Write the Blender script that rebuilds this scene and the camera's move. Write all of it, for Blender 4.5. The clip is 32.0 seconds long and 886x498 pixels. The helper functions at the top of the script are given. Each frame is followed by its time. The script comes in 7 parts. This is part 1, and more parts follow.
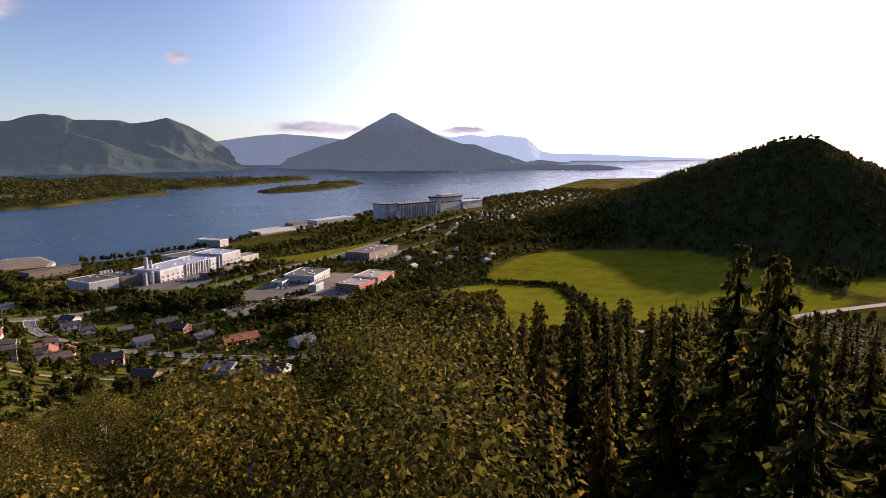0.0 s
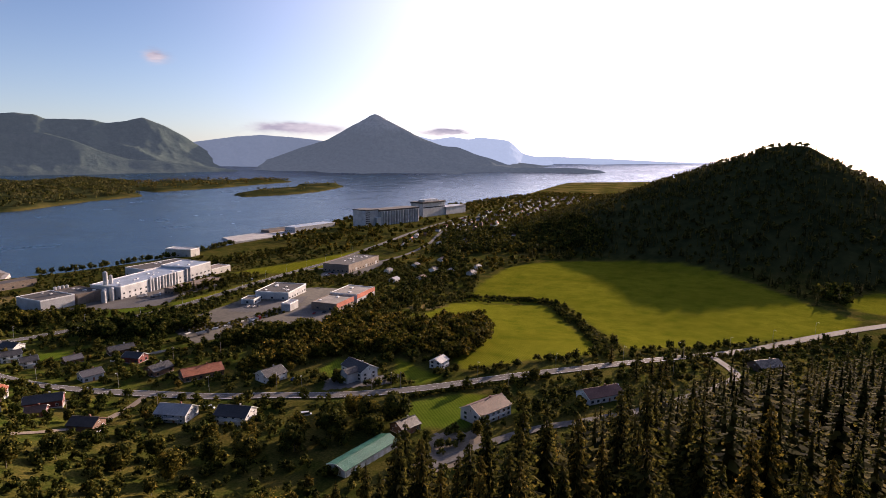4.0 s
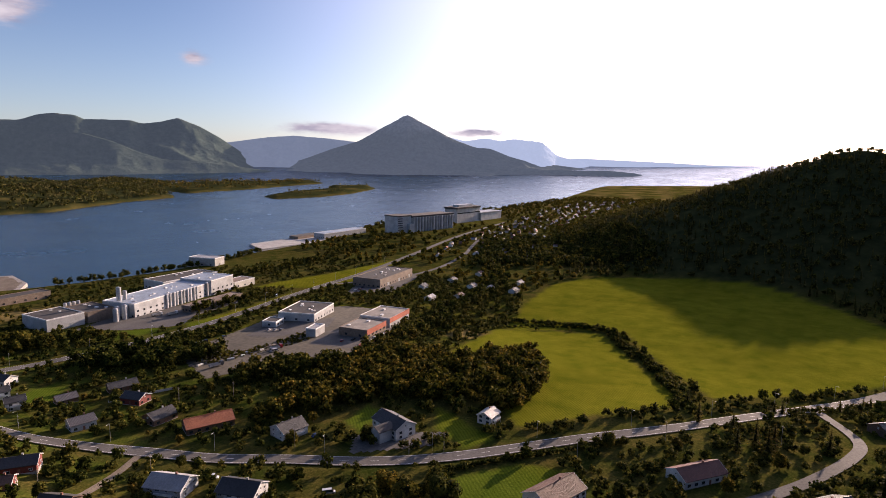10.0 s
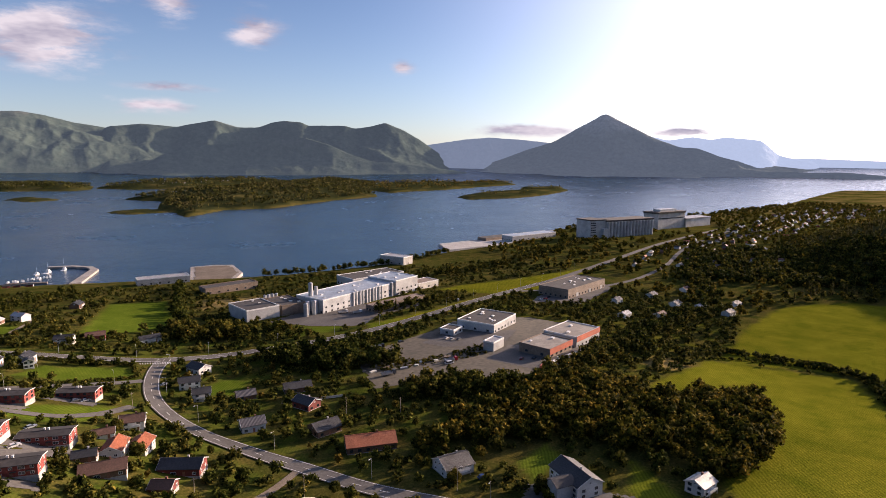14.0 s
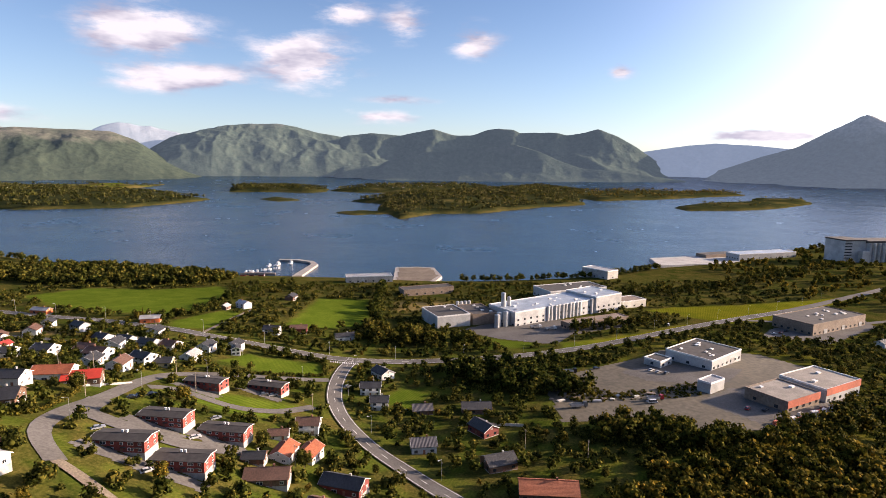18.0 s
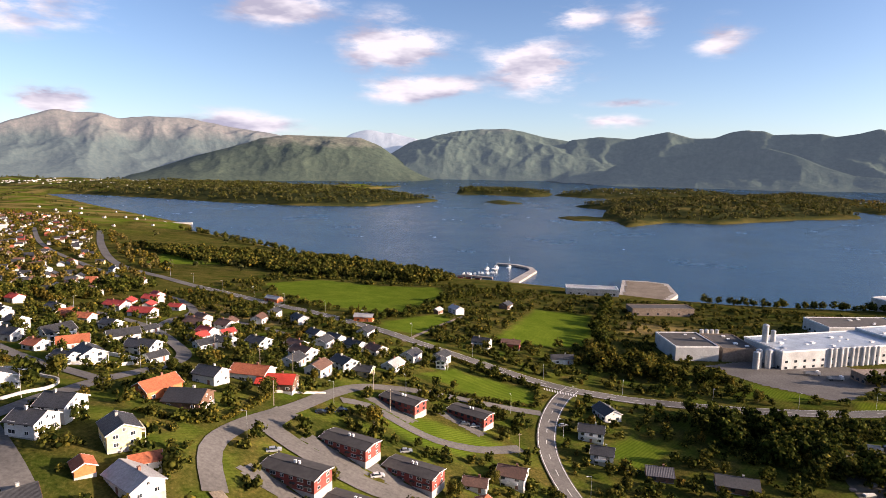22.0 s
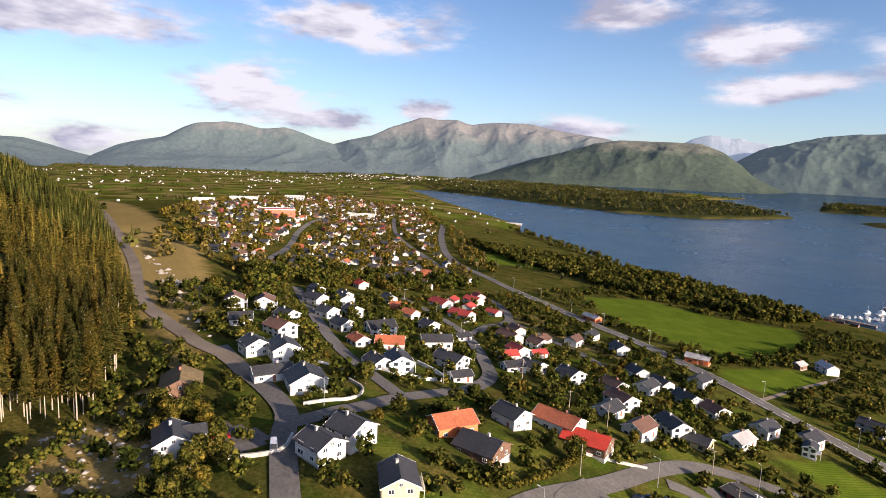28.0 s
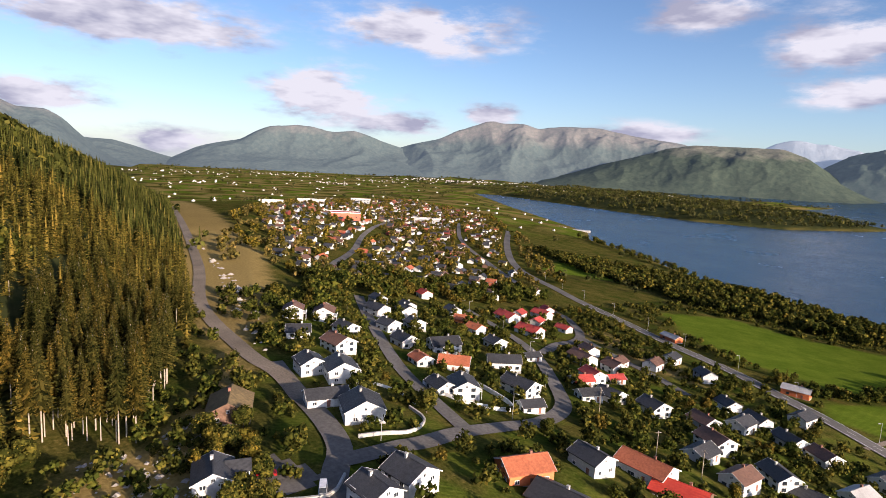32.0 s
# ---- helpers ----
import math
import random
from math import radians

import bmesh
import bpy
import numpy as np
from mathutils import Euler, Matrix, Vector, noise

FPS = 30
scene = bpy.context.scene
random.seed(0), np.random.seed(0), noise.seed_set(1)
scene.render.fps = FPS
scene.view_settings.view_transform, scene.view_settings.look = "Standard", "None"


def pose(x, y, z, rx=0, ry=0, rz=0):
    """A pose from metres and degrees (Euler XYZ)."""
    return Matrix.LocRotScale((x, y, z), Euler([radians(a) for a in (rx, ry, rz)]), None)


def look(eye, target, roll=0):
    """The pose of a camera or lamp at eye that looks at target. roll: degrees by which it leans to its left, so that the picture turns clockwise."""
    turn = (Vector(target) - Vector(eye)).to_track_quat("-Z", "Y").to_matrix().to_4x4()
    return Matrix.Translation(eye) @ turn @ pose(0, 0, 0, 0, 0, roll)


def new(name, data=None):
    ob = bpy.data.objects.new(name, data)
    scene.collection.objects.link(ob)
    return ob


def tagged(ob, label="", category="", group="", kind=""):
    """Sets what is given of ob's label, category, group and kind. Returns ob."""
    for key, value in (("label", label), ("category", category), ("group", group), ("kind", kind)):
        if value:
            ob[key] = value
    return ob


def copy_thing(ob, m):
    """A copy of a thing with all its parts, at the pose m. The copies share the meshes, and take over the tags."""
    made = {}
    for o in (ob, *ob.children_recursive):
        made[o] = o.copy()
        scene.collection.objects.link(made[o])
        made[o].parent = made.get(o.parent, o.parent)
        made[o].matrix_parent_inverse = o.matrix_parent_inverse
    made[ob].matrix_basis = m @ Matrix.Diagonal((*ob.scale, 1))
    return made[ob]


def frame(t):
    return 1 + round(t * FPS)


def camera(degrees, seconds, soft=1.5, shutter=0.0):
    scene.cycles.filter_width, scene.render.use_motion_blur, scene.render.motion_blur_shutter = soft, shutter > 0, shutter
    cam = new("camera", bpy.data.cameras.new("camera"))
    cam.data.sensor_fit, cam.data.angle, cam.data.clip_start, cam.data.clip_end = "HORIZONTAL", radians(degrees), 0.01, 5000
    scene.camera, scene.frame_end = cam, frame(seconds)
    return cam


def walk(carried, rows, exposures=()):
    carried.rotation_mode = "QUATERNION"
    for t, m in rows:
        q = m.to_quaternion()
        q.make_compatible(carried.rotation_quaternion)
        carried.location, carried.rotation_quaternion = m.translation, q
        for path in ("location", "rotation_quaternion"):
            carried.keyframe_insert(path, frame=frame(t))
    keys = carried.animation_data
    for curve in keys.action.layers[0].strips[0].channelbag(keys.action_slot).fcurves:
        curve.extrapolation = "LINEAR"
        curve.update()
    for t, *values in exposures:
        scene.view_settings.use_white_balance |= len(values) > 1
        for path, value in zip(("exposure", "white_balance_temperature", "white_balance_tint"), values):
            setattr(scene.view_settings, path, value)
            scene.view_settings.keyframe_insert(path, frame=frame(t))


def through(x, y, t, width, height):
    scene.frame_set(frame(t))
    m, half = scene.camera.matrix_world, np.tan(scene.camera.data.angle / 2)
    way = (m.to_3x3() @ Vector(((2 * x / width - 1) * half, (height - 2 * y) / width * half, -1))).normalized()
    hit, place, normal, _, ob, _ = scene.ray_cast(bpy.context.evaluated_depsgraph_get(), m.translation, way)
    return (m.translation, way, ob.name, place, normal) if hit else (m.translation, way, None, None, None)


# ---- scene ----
FULL = 1.3  # the plan below is drawn at 1 : 1.3
cam = camera(73.0, 32.0, soft=0.5)


def aim(t, x, y, z, az, el, roll):
    """A row of the walk: place, compass bearing from +y, elevation and roll in degrees."""
    x, y, z = x * FULL, y * FULL, z * FULL
    a, e = radians(az), radians(el)
    ahead = Vector((math.sin(a) * math.cos(e), math.cos(a) * math.cos(e), math.sin(e)))
    return (t, look((x, y, z), Vector((x, y, z)) + ahead * 100, roll))


PATH = (
    (0.0, -81.55, -132.58, 103.01, 45.44, -8.84, 0.03),
    (0.5, -78.00, -129.21, 103.33, 45.42, -8.81, 0.14),
    (1.0, -75.50, -126.69, 103.97, 45.65, -8.80, 0.21),
    (1.5, -73.36, -124.38, 104.70, 45.95, -8.80, 0.24),
    (2.0, -71.26, -122.05, 105.47, 46.07, -8.80, 0.25),
    (2.5, -69.10, -119.66, 106.24, 46.22, -8.80, 0.25),
    (3.0, -66.96, -117.19, 106.94, 46.37, -8.79, 0.26),
    (3.5, -64.88, -114.48, 107.44, 46.78, -8.75, 0.32),
    (5.5, -56.83, -102.38, 108.70, 48.14, -8.48, 0.64),
    (6.0, -55.08, -99.96, 109.50, 48.20, -8.48, 0.60),
    (6.5, -53.15, -97.10, 109.98, 48.43, -8.47, 0.60),
    (7.0, -50.97, -93.75, 110.12, 48.62, -8.45, 0.65),
    (7.5, -48.63, -90.34, 110.26, 48.77, -8.45, 0.70),
    (8.0, -46.10, -87.02, 110.48, 48.79, -8.47, 0.74),
    (8.5, -43.39, -83.88, 110.79, 47.88, -8.52, 0.76),
    (9.0, -40.69, -80.89, 111.17, 45.86, -8.57, 0.76),
    (9.5, -38.20, -78.00, 111.56, 45.14, -8.60, 0.74),
    (10.0, -35.98, -75.18, 111.94, 44.38, -8.62, 0.73),
    (10.5, -34.07, -72.54, 112.30, 43.43, -8.65, 0.74),
    (11.0, -32.36, -70.12, 112.62, 41.39, -8.69, 0.79),
    (11.5, -30.41, -67.82, 112.85, 39.00, -8.74, 0.81),
    (12.0, -27.89, -65.42, 112.91, 36.76, -8.77, 0.75),
    (12.5, -24.80, -62.52, 112.68, 34.38, -8.77, 0.67),
    (13.0, -20.92, -58.12, 111.88, 32.10, -8.75, 0.57),
    (13.5, -16.89, -52.80, 110.77, 28.94, -8.72, 0.49),
    (15.5, -10.30, -40.44, 109.29, 19.93, -8.39, 0.47),
    (16.0, -9.33, -37.47, 109.24, 17.82, -8.36, 0.60),
    (16.5, -7.85, -34.34, 109.14, 15.39, -8.35, 0.72),
    (17.0, -5.51, -31.18, 108.86, 12.86, -8.32, 0.78),
    (17.5, -3.03, -27.91, 108.41, 9.60, -8.24, 0.78),
    (18.0, -0.88, -23.95, 107.75, 6.37, -8.14, 0.68),
    (18.5, 1.04, -18.71, 106.88, 3.29, -8.06, 0.47),
    (19.0, 2.57, -12.47, 105.88, -0.65, -8.03, 0.23),
    (19.5, 2.85, -6.04, 104.89, -2.64, -7.99, 0.13),
    (20.0, 1.67, 0.08, 103.98, -4.46, -7.94, 0.23),
    (20.5, -0.30, 5.80, 103.22, -6.53, -7.91, 0.44),
    (21.0, -2.30, 10.93, 102.71, -9.13, -7.89, 0.67),
    (21.5, -3.86, 14.93, 102.63, -12.03, -7.91, 0.88),
    (22.0, -4.64, 17.38, 103.11, -14.65, -7.94, 1.04),
    (22.5, -4.57, 18.76, 104.04, -17.23, -8.00, 1.10),
    (23.0, -4.16, 20.27, 104.99, -20.65, -8.09, 1.07),
    (23.5, -4.04, 22.57, 105.61, -23.71, -8.17, 1.00),
    (24.0, -4.37, 25.41, 105.91, -26.89, -8.22, 0.95),
    (24.5, -5.03, 28.32, 106.08, -29.46, -8.25, 0.97),
    (25.0, -6.13, 31.25, 106.14, -31.62, -8.29, 1.02),
    (25.5, -7.91, 34.28, 105.96, -34.00, -8.33, 1.11),
    (27.5, -21.92, 45.74, 103.28, -42.91, -8.33, 2.43),
    (28.0, -24.03, 47.47, 103.18, -45.05, -8.40, 2.62),
    (28.5, -25.39, 48.73, 103.42, -47.80, -8.52, 2.77),
    (29.0, -26.55, 49.78, 103.71, -50.00, -8.62, 2.91),
    (29.5, -27.89, 50.82, 103.88, -51.16, -8.66, 3.04),
    (30.0, -29.57, 51.91, 103.88, -51.79, -8.66, 3.16),
    (30.5, -31.57, 53.00, 103.75, -51.86, -8.62, 3.27),
    (31.0, -33.62, 54.07, 103.56, -51.50, -8.55, 3.33),
    (31.5, -35.32, 55.12, 103.47, -51.00, -8.46, 3.31),
    (32.0, -36.11, 56.07, 103.73, -51.16, -8.34, 3.12),
)
walk(cam, [aim(*row) for row in PATH], exposures=((0.0, 1.20, 6350, 32), (9.0, 1.07, 6350, 32), (13.0, 1.14, 6400, 30), (16.0, 1.40, 6350, 27), (19.0, 1.59, 6400, 25), (24.0, 1.59, 6300, 25), (28.0, 1.42, 6100, 22), (32.0, 1.33, 6000, 22)))

# ---- sky and sun ----
SUN_AZ, SUN_EL = 84.0, 13.5
world = bpy.data.worlds.new("sky")
scene.world = world
world.use_nodes = True
nt = world.node_tree
nt.nodes.clear()
sky = nt.nodes.new("ShaderNodeTexSky")
sky.sky_type, sky.sun_disc = "NISHITA", False
sky.sun_elevation, sky.sun_rotation = radians(SUN_EL), radians(SUN_AZ)
sky.altitude, sky.air_density, sky.dust_density, sky.ozone_density = 50, 1.0, 0.5, 2.0
bg = nt.nodes.new("ShaderNodeBackground")
bg.inputs["Strength"].default_value = 0.0545
wout = nt.nodes.new("ShaderNodeOutputWorld")
# clouds: bearing, elevation, width, height in degrees, density
CLOUDS = (
    (-62.9, 5.5, 13.5, 4.8, 1.00),
    (-78.7, 10.0, 25.0, 4.1, 0.80),
    (-54.0, 11.6, 23.0, 4.4, 0.70),
    (-29.5, 13.4, 11.0, 2.9, 0.60),
    (-19.5, 10.6, 11.0, 4.8, 0.75),
    (-17.0, 7.0, 13.0, 2.4, 0.90),
    (-6.5, 9.0, 10.5, 4.8, 0.75),
    (-47.4, 4.6, 7.0, 2.2, 0.90),
    (-34.2, 3.3, 13.5, 2.0, 0.85),
    (-85.0, 3.6, 10.0, 3.0, 0.70),
    (-76.9, 0.6, 16.0, 2.5, 0.50),
    (-55.0, 3.2, 14.0, 2.2, 0.70),
    (-3.0, 13.2, 6.0, 2.5, 0.55),
    (0.1, 4.2, 8.0, 1.2, 0.40),
    (2.6, 12.4, 5.0, 2.7, 0.50),
    (22.0, 8.2, 3.2, 1.3, 0.55),
    (2.0, 5.8, 7.6, 1.0, 0.40),
    (9.2, 10.9, 5.0, 2.7, 0.60),
    (33.6, 2.6, 12.4, 1.1, 0.60),
    (48.4, 2.4, 12.0, 1.0, 0.50),
)
coord = nt.nodes.new("ShaderNodeTexCoord")
warp = nt.nodes.new("ShaderNodeTexNoise")
warp.inputs["Scale"].default_value, warp.inputs["Detail"].default_value, warp.inputs["Roughness"].default_value = 9.0, 8.0, 0.62
stretch = nt.nodes.new("ShaderNodeMapping")
stretch.inputs["Scale"].default_value = (1.0, 1.0, 3.4)
nt.links.new(coord.outputs["Generated"], stretch.inputs["Vector"])
nt.links.new(stretch.outputs[0], warp.inputs["Vector"])
cover = None
for az, el, wide, tall, dense in CLOUDS:
    mp = nt.nodes.new("ShaderNodeMapping")
    mp.vector_type = "TEXTURE"
    ca, ce = radians(az), radians(el)
    mp.inputs["Location"].default_value = (math.sin(ca) * math.cos(ce), math.cos(ca) * math.cos(ce), math.sin(ce))
    mp.inputs["Rotation"].default_value = (0, 0, -ca)
    mp.inputs["Scale"].default_value = (radians(wide) * 0.70, 0.6, radians(tall) * 0.85)
    nt.links.new(coord.outputs["Generated"], mp.inputs["Vector"])
    gr = nt.nodes.new("ShaderNodeTexGradient")
    gr.gradient_type = "SPHERICAL"
    nt.links.new(mp.outputs[0], gr.inputs[0])
    sc = nt.nodes.new("ShaderNodeMath")
    sc.operation = "MULTIPLY"
    sc.inputs[1].default_value = 0.55 + 0.75 * dense
    nt.links.new(gr.outputs["Fac"], sc.inputs[0])
    if cover is None:
        cover = sc.outputs[0]
    else:
        mx = nt.nodes.new("ShaderNodeMath")
        mx.operation = "MAXIMUM"
        nt.links.new(cover, mx.inputs[0])
        nt.links.new(sc.outputs[0], mx.inputs[1])
        cover = mx.outputs[0]
lump = nt.nodes.new("ShaderNodeMath")
lump.operation = "MULTIPLY_ADD"
lump.inputs[1].default_value, lump.inputs[2].default_value = 2.8, -1.35
nt.links.new(warp.outputs[0], lump.inputs[0])
body = nt.nodes.new("ShaderNodeMath")
body.operation = "ADD"
nt.links.new(lump.outputs[0], body.inputs[0])
nt.links.new(cover, body.inputs[1])
gate = nt.nodes.new("ShaderNodeMath")
gate.operation, gate.inputs[1].default_value = "MULTIPLY", 2.2
nt.links.new(cover, gate.inputs[0])
soft = nt.nodes.new("ShaderNodeMapRange")
soft.interpolation_type = "SMOOTHSTEP"
soft.inputs[1].default_value, soft.inputs[2].default_value = 0.16, 1.25
nt.links.new(body.outputs[0], soft.inputs[0])
both = nt.nodes.new("ShaderNodeMath")
both.operation, both.use_clamp = "MULTIPLY", True
nt.links.new(soft.outputs[0], both.inputs[0])
nt.links.new(gate.outputs[0], both.inputs[1])
tone = nt.nodes.new("ShaderNodeValToRGB")
tone.color_ramp.elements[0].position, tone.color_ramp.elements[0].color = 0.38, (3.1, 3.15, 3.7, 1)
tone.color_ramp.elements[1].position, tone.color_ramp.elements[1].color = 0.58, (6.2, 6.1, 6.0, 1)
lift = nt.nodes.new("ShaderNodeMapping")
lift.inputs["Location"].default_value = (0.03, 0.0, 0.10)
nt.links.new(stretch.outputs[0], lift.inputs["Vector"])
above = nt.nodes.new("ShaderNodeTexNoise")
above.inputs["Scale"].default_value, above.inputs["Detail"].default_value, above.inputs["Roughness"].default_value = 9.0, 4.0, 0.55
nt.links.new(lift.outputs[0], above.inputs["Vector"])
under = nt.nodes.new("ShaderNodeMath")
under.operation, under.inputs[0].default_value = "SUBTRACT", 1.0
nt.links.new(above.outputs[0], under.inputs[1])
nt.links.new(under.outputs[0], tone.inputs[0])
blend = nt.nodes.new("ShaderNodeMix")
blend.data_type = "RGBA"
nt.links.new(both.outputs[0], blend.inputs[0])
# bluer air away from the sun, and the bright aureole round it
clear = nt.nodes.new("ShaderNodeMix")
clear.data_type, clear.blend_type = "RGBA", "MULTIPLY"
clear.inputs[0].default_value, clear.inputs[7].default_value = 1.0, (0.88, 0.99, 1.12, 1)
nt.links.new(sky.outputs[0], clear.inputs[6])
toward = nt.nodes.new("ShaderNodeVectorMath")
toward.operation = "DOT_PRODUCT"
toward.inputs[1].default_value = (math.sin(radians(SUN_AZ)) * math.cos(radians(SUN_EL)), math.cos(radians(SUN_AZ)) * math.cos(radians(SUN_EL)), math.sin(radians(SUN_EL)))
nt.links.new(coord.outputs["Generated"], toward.inputs[0])
halo = nt.nodes.new("ShaderNodeMapRange")
halo.inputs[1].default_value, halo.inputs[2].default_value = 0.30, 1.0
nt.links.new(toward.outputs["Value"], halo.inputs[0])
fall = nt.nodes.new("ShaderNodeMath")
fall.operation, fall.inputs[1].default_value = "POWER", 3.4
nt.links.new(halo.outputs[0], fall.inputs[0])
aureole = nt.nodes.new("ShaderNodeMix")
aureole.data_type, aureole.blend_type = "RGBA", "ADD"
aureole.inputs[7].default_value = (18.0, 17.0, 16.2, 1)
nt.links.new(fall.outputs[0], aureole.inputs[0])
# pale haze low over the horizon
up = nt.nodes.new("ShaderNodeSeparateXYZ")
nt.links.new(coord.outputs["Generated"], up.inputs[0])
low = nt.nodes.new("ShaderNodeMapRange")
low.inputs[1].default_value, low.inputs[2].default_value, low.inputs[3].default_value, low.inputs[4].default_value = 0.0, 0.34, 1.0, 0.0
nt.links.new(up.outputs[2], low.inputs[0])
thin = nt.nodes.new("ShaderNodeMath")
thin.operation, thin.inputs[1].default_value = "POWER", 2.0
nt.links.new(low.outputs[0], thin.inputs[0])
haze = nt.nodes.new("ShaderNodeMix")
haze.data_type, haze.blend_type = "RGBA", "ADD"
haze.inputs[7].default_value = (1.1, 1.4, 1.75, 1)
nt.links.new(thin.outputs[0], haze.inputs[0])
nt.links.new(clear.outputs[2], haze.inputs[6])
nt.links.new(haze.outputs[2], aureole.inputs[6])
nt.links.new(aureole.outputs[2], blend.inputs[6])
nt.links.new(tone.outputs[0], blend.inputs[7])
nt.links.new(blend.outputs[2], bg.inputs["Color"])
nt.links.new(bg.outputs[0], wout.inputs["Surface"])

sun = new("sun", bpy.data.lights.new("sun", "SUN"))
sun.data.energy, sun.data.angle, sun.data.color = 5.0, radians(0.6), (1.0, 0.80, 0.54)
_a, _e = radians(SUN_AZ), radians(SUN_EL)
SUN_DIR = Vector((math.sin(_a) * math.cos(_e), math.cos(_a) * math.cos(_e), math.sin(_e)))
sun.matrix_world = look(SUN_DIR * 900, (0, 0, 0))


# ---- materials ----
def links(m):
    return m.node_tree.nodes, m.node_tree.links


def noise_node(m, scale, detail=4.0, rough=0.55, coord="pos"):
    n, l = links(m)
    t = n.new("ShaderNodeTexNoise")
    t.inputs["Scale"].default_value, t.inputs["Detail"].default_value, t.inputs["Roughness"].default_value = scale, detail, rough
    if coord == "pos":
        g = n.new("ShaderNodeNewGeometry")
        l.new(g.outputs["Position"], t.inputs["Vector"])
    else:
        g = n.new("ShaderNodeTexCoord")
        l.new(g.outputs["Object"], t.inputs["Vector"])
    return t


def ramp(m, source, stops):
    n, l = links(m)
    r = n.new("ShaderNodeValToRGB")
    e = r.color_ramp.elements
    while len(e) < len(stops):
        e.new(0.5)
    for el, (p, c) in zip(e, stops):
        el.position, el.color = p, (*c, 1)
    l.new(source, r.inputs[0])
    return r.outputs[0]


def mix(m, fac, a, b, how="MIX"):
    n, l = links(m)
    x = n.new("ShaderNodeMix")
    x.data_type, x.blend_type = "RGBA", how
    for sock, v in ((x.inputs[0], fac), (x.inputs[6], a), (x.inputs[7], b)):
        if isinstance(v, bpy.types.NodeSocket):
            l.new(v, sock)
        elif isinstance(v, (int, float)):
            sock.default_value = v
        else:
            sock.default_value = (*v, 1)
    return x.outputs[2]


def material(name, dark, light, scale=0.5, big=0.04, rough=0.8, metal=0.0, bump=0.3, bump_scale=None, vary=0.0, spec=0.5):
    """A surface with grain and larger stains, between two colours."""
    m = bpy.data.materials.new(name)
    m.use_nodes = True
    n, l = links(m)
    b = n["Principled BSDF"]
    fine = noise_node(m, scale, 5)
    large = noise_node(m, big, 3)
    c = ramp(m, fine.outputs[0], ((0.3, dark), (0.7, light)))
    d = ramp(m, large.outputs[0], ((0.3, (0.72, 0.72, 0.72)), (0.7, (1.12, 1.12, 1.12))))
    col = mix(m, 1.0, c, d, "MULTIPLY")
    if vary:
        o = n.new("ShaderNodeObjectInfo")
        v = ramp(m, o.outputs["Random"], ((0.0, (1 - vary,) * 3), (1.0, (1 + vary,) * 3)))
        col = mix(m, 1.0, col, v, "MULTIPLY")
    l.new(col, b.inputs["Base Color"])
    b.inputs["Roughness"].default_value, b.inputs["Metallic"].default_value = rough, metal
    b.inputs["Specular IOR Level"].default_value = spec
    if bump:
        bn = n.new("ShaderNodeBump")
        bn.inputs["Strength"].default_value = bump
        bn.inputs["Distance"].default_value = 0.05 if not bump_scale else 0.3
        src = fine if not bump_scale else noise_node(m, bump_scale, 6)
        l.new(src.outputs[0], bn.inputs["Height"])
        l.new(bn.outputs[0], b.inputs["Normal"])
    return m

# ---- the lie of the land ----
SHORE = ((-1700, 1500), (-1084, 1111), (-659, 863), (-591, 781), (-495, 732), (-362, 650), (-316, 606), (-248, 602), (-157, 561), (-21, 534),
         (63, 514), (101, 513), (180, 522), (290, 572), (380, 600), (444, 645), (599, 727), (1095, 833), (1387, 910), (2594, 1454), (5200, 2600))
FOOT = ((-1500, 380), (-980, 285), (-300, 130), (-200, 105), (-150, 72), (-110, 35), (-55, -12), (20, -32), (90, -37), (145, -60), (200, -72), (280, -100), (420, -190), (900, -500))


def step(a, b, v):
    u = np.clip((v - a) / (b - a), 0, 1)
    return u * u * (3 - 2 * u)


def beside(line, x, y):
    """Distance from a line that runs from left to right, positive on its right-hand (southern) side."""
    x, y = np.asarray(x, float), np.asarray(y, float)
    best, sign = np.full(x.shape, 1e9), np.ones(x.shape)
    for (ax, ay), (bx, by) in zip(line, line[1:]):
        dx, dy = bx - ax, by - ay
        u = np.clip(((x - ax) * dx + (y - ay) * dy) / (dx * dx + dy * dy), 0, 1)
        px, py = x - ax - u * dx, y - ay - u * dy
        d = np.hypot(px, py)
        near = d < best - 1e-6
        best = np.where(near, d, best)
        sign = np.where(near, np.where(dx * py - dy * px < 0, 1.0, -1.0), sign)
    return best * sign


def inside(ring, x, y):
    """How far within a closed ring (negative outside)."""
    x, y = np.asarray(x, float), np.asarray(y, float)
    best, odd = np.full(x.shape, 1e9), np.zeros(x.shape, bool)
    for (ax, ay), (bx, by) in zip(ring, ring[1:] + ring[:1]):
        dx, dy = bx - ax, by - ay
        u = np.clip(((x - ax) * dx + (y - ay) * dy) / (dx * dx + dy * dy), 0, 1)
        best = np.minimum(best, np.hypot(x - ax - u * dx, y - ay - u * dy))
        cross = ((ay > y) != (by > y)) & (x < (bx - ax) * (y - ay) / (by - ay + 1e-12) + ax)
        odd ^= cross
    return np.where(odd, best, -best)


def wave(x, y, size, seed=0):
    """A smooth, cheap mix of waves, about -1 to 1."""
    out = 0
    for k in range(5):
        a = seed * 1.7 + k * 2.4
        f = (1 + 0.37 * k) * 6.283 / size
        out = out + np.sin(f * (x * math.cos(a) + y * math.sin(a)) + a * 3 + np.sin(f * 0.7 * (y * math.cos(a) - x * math.sin(a)) + a))
    return out / 5


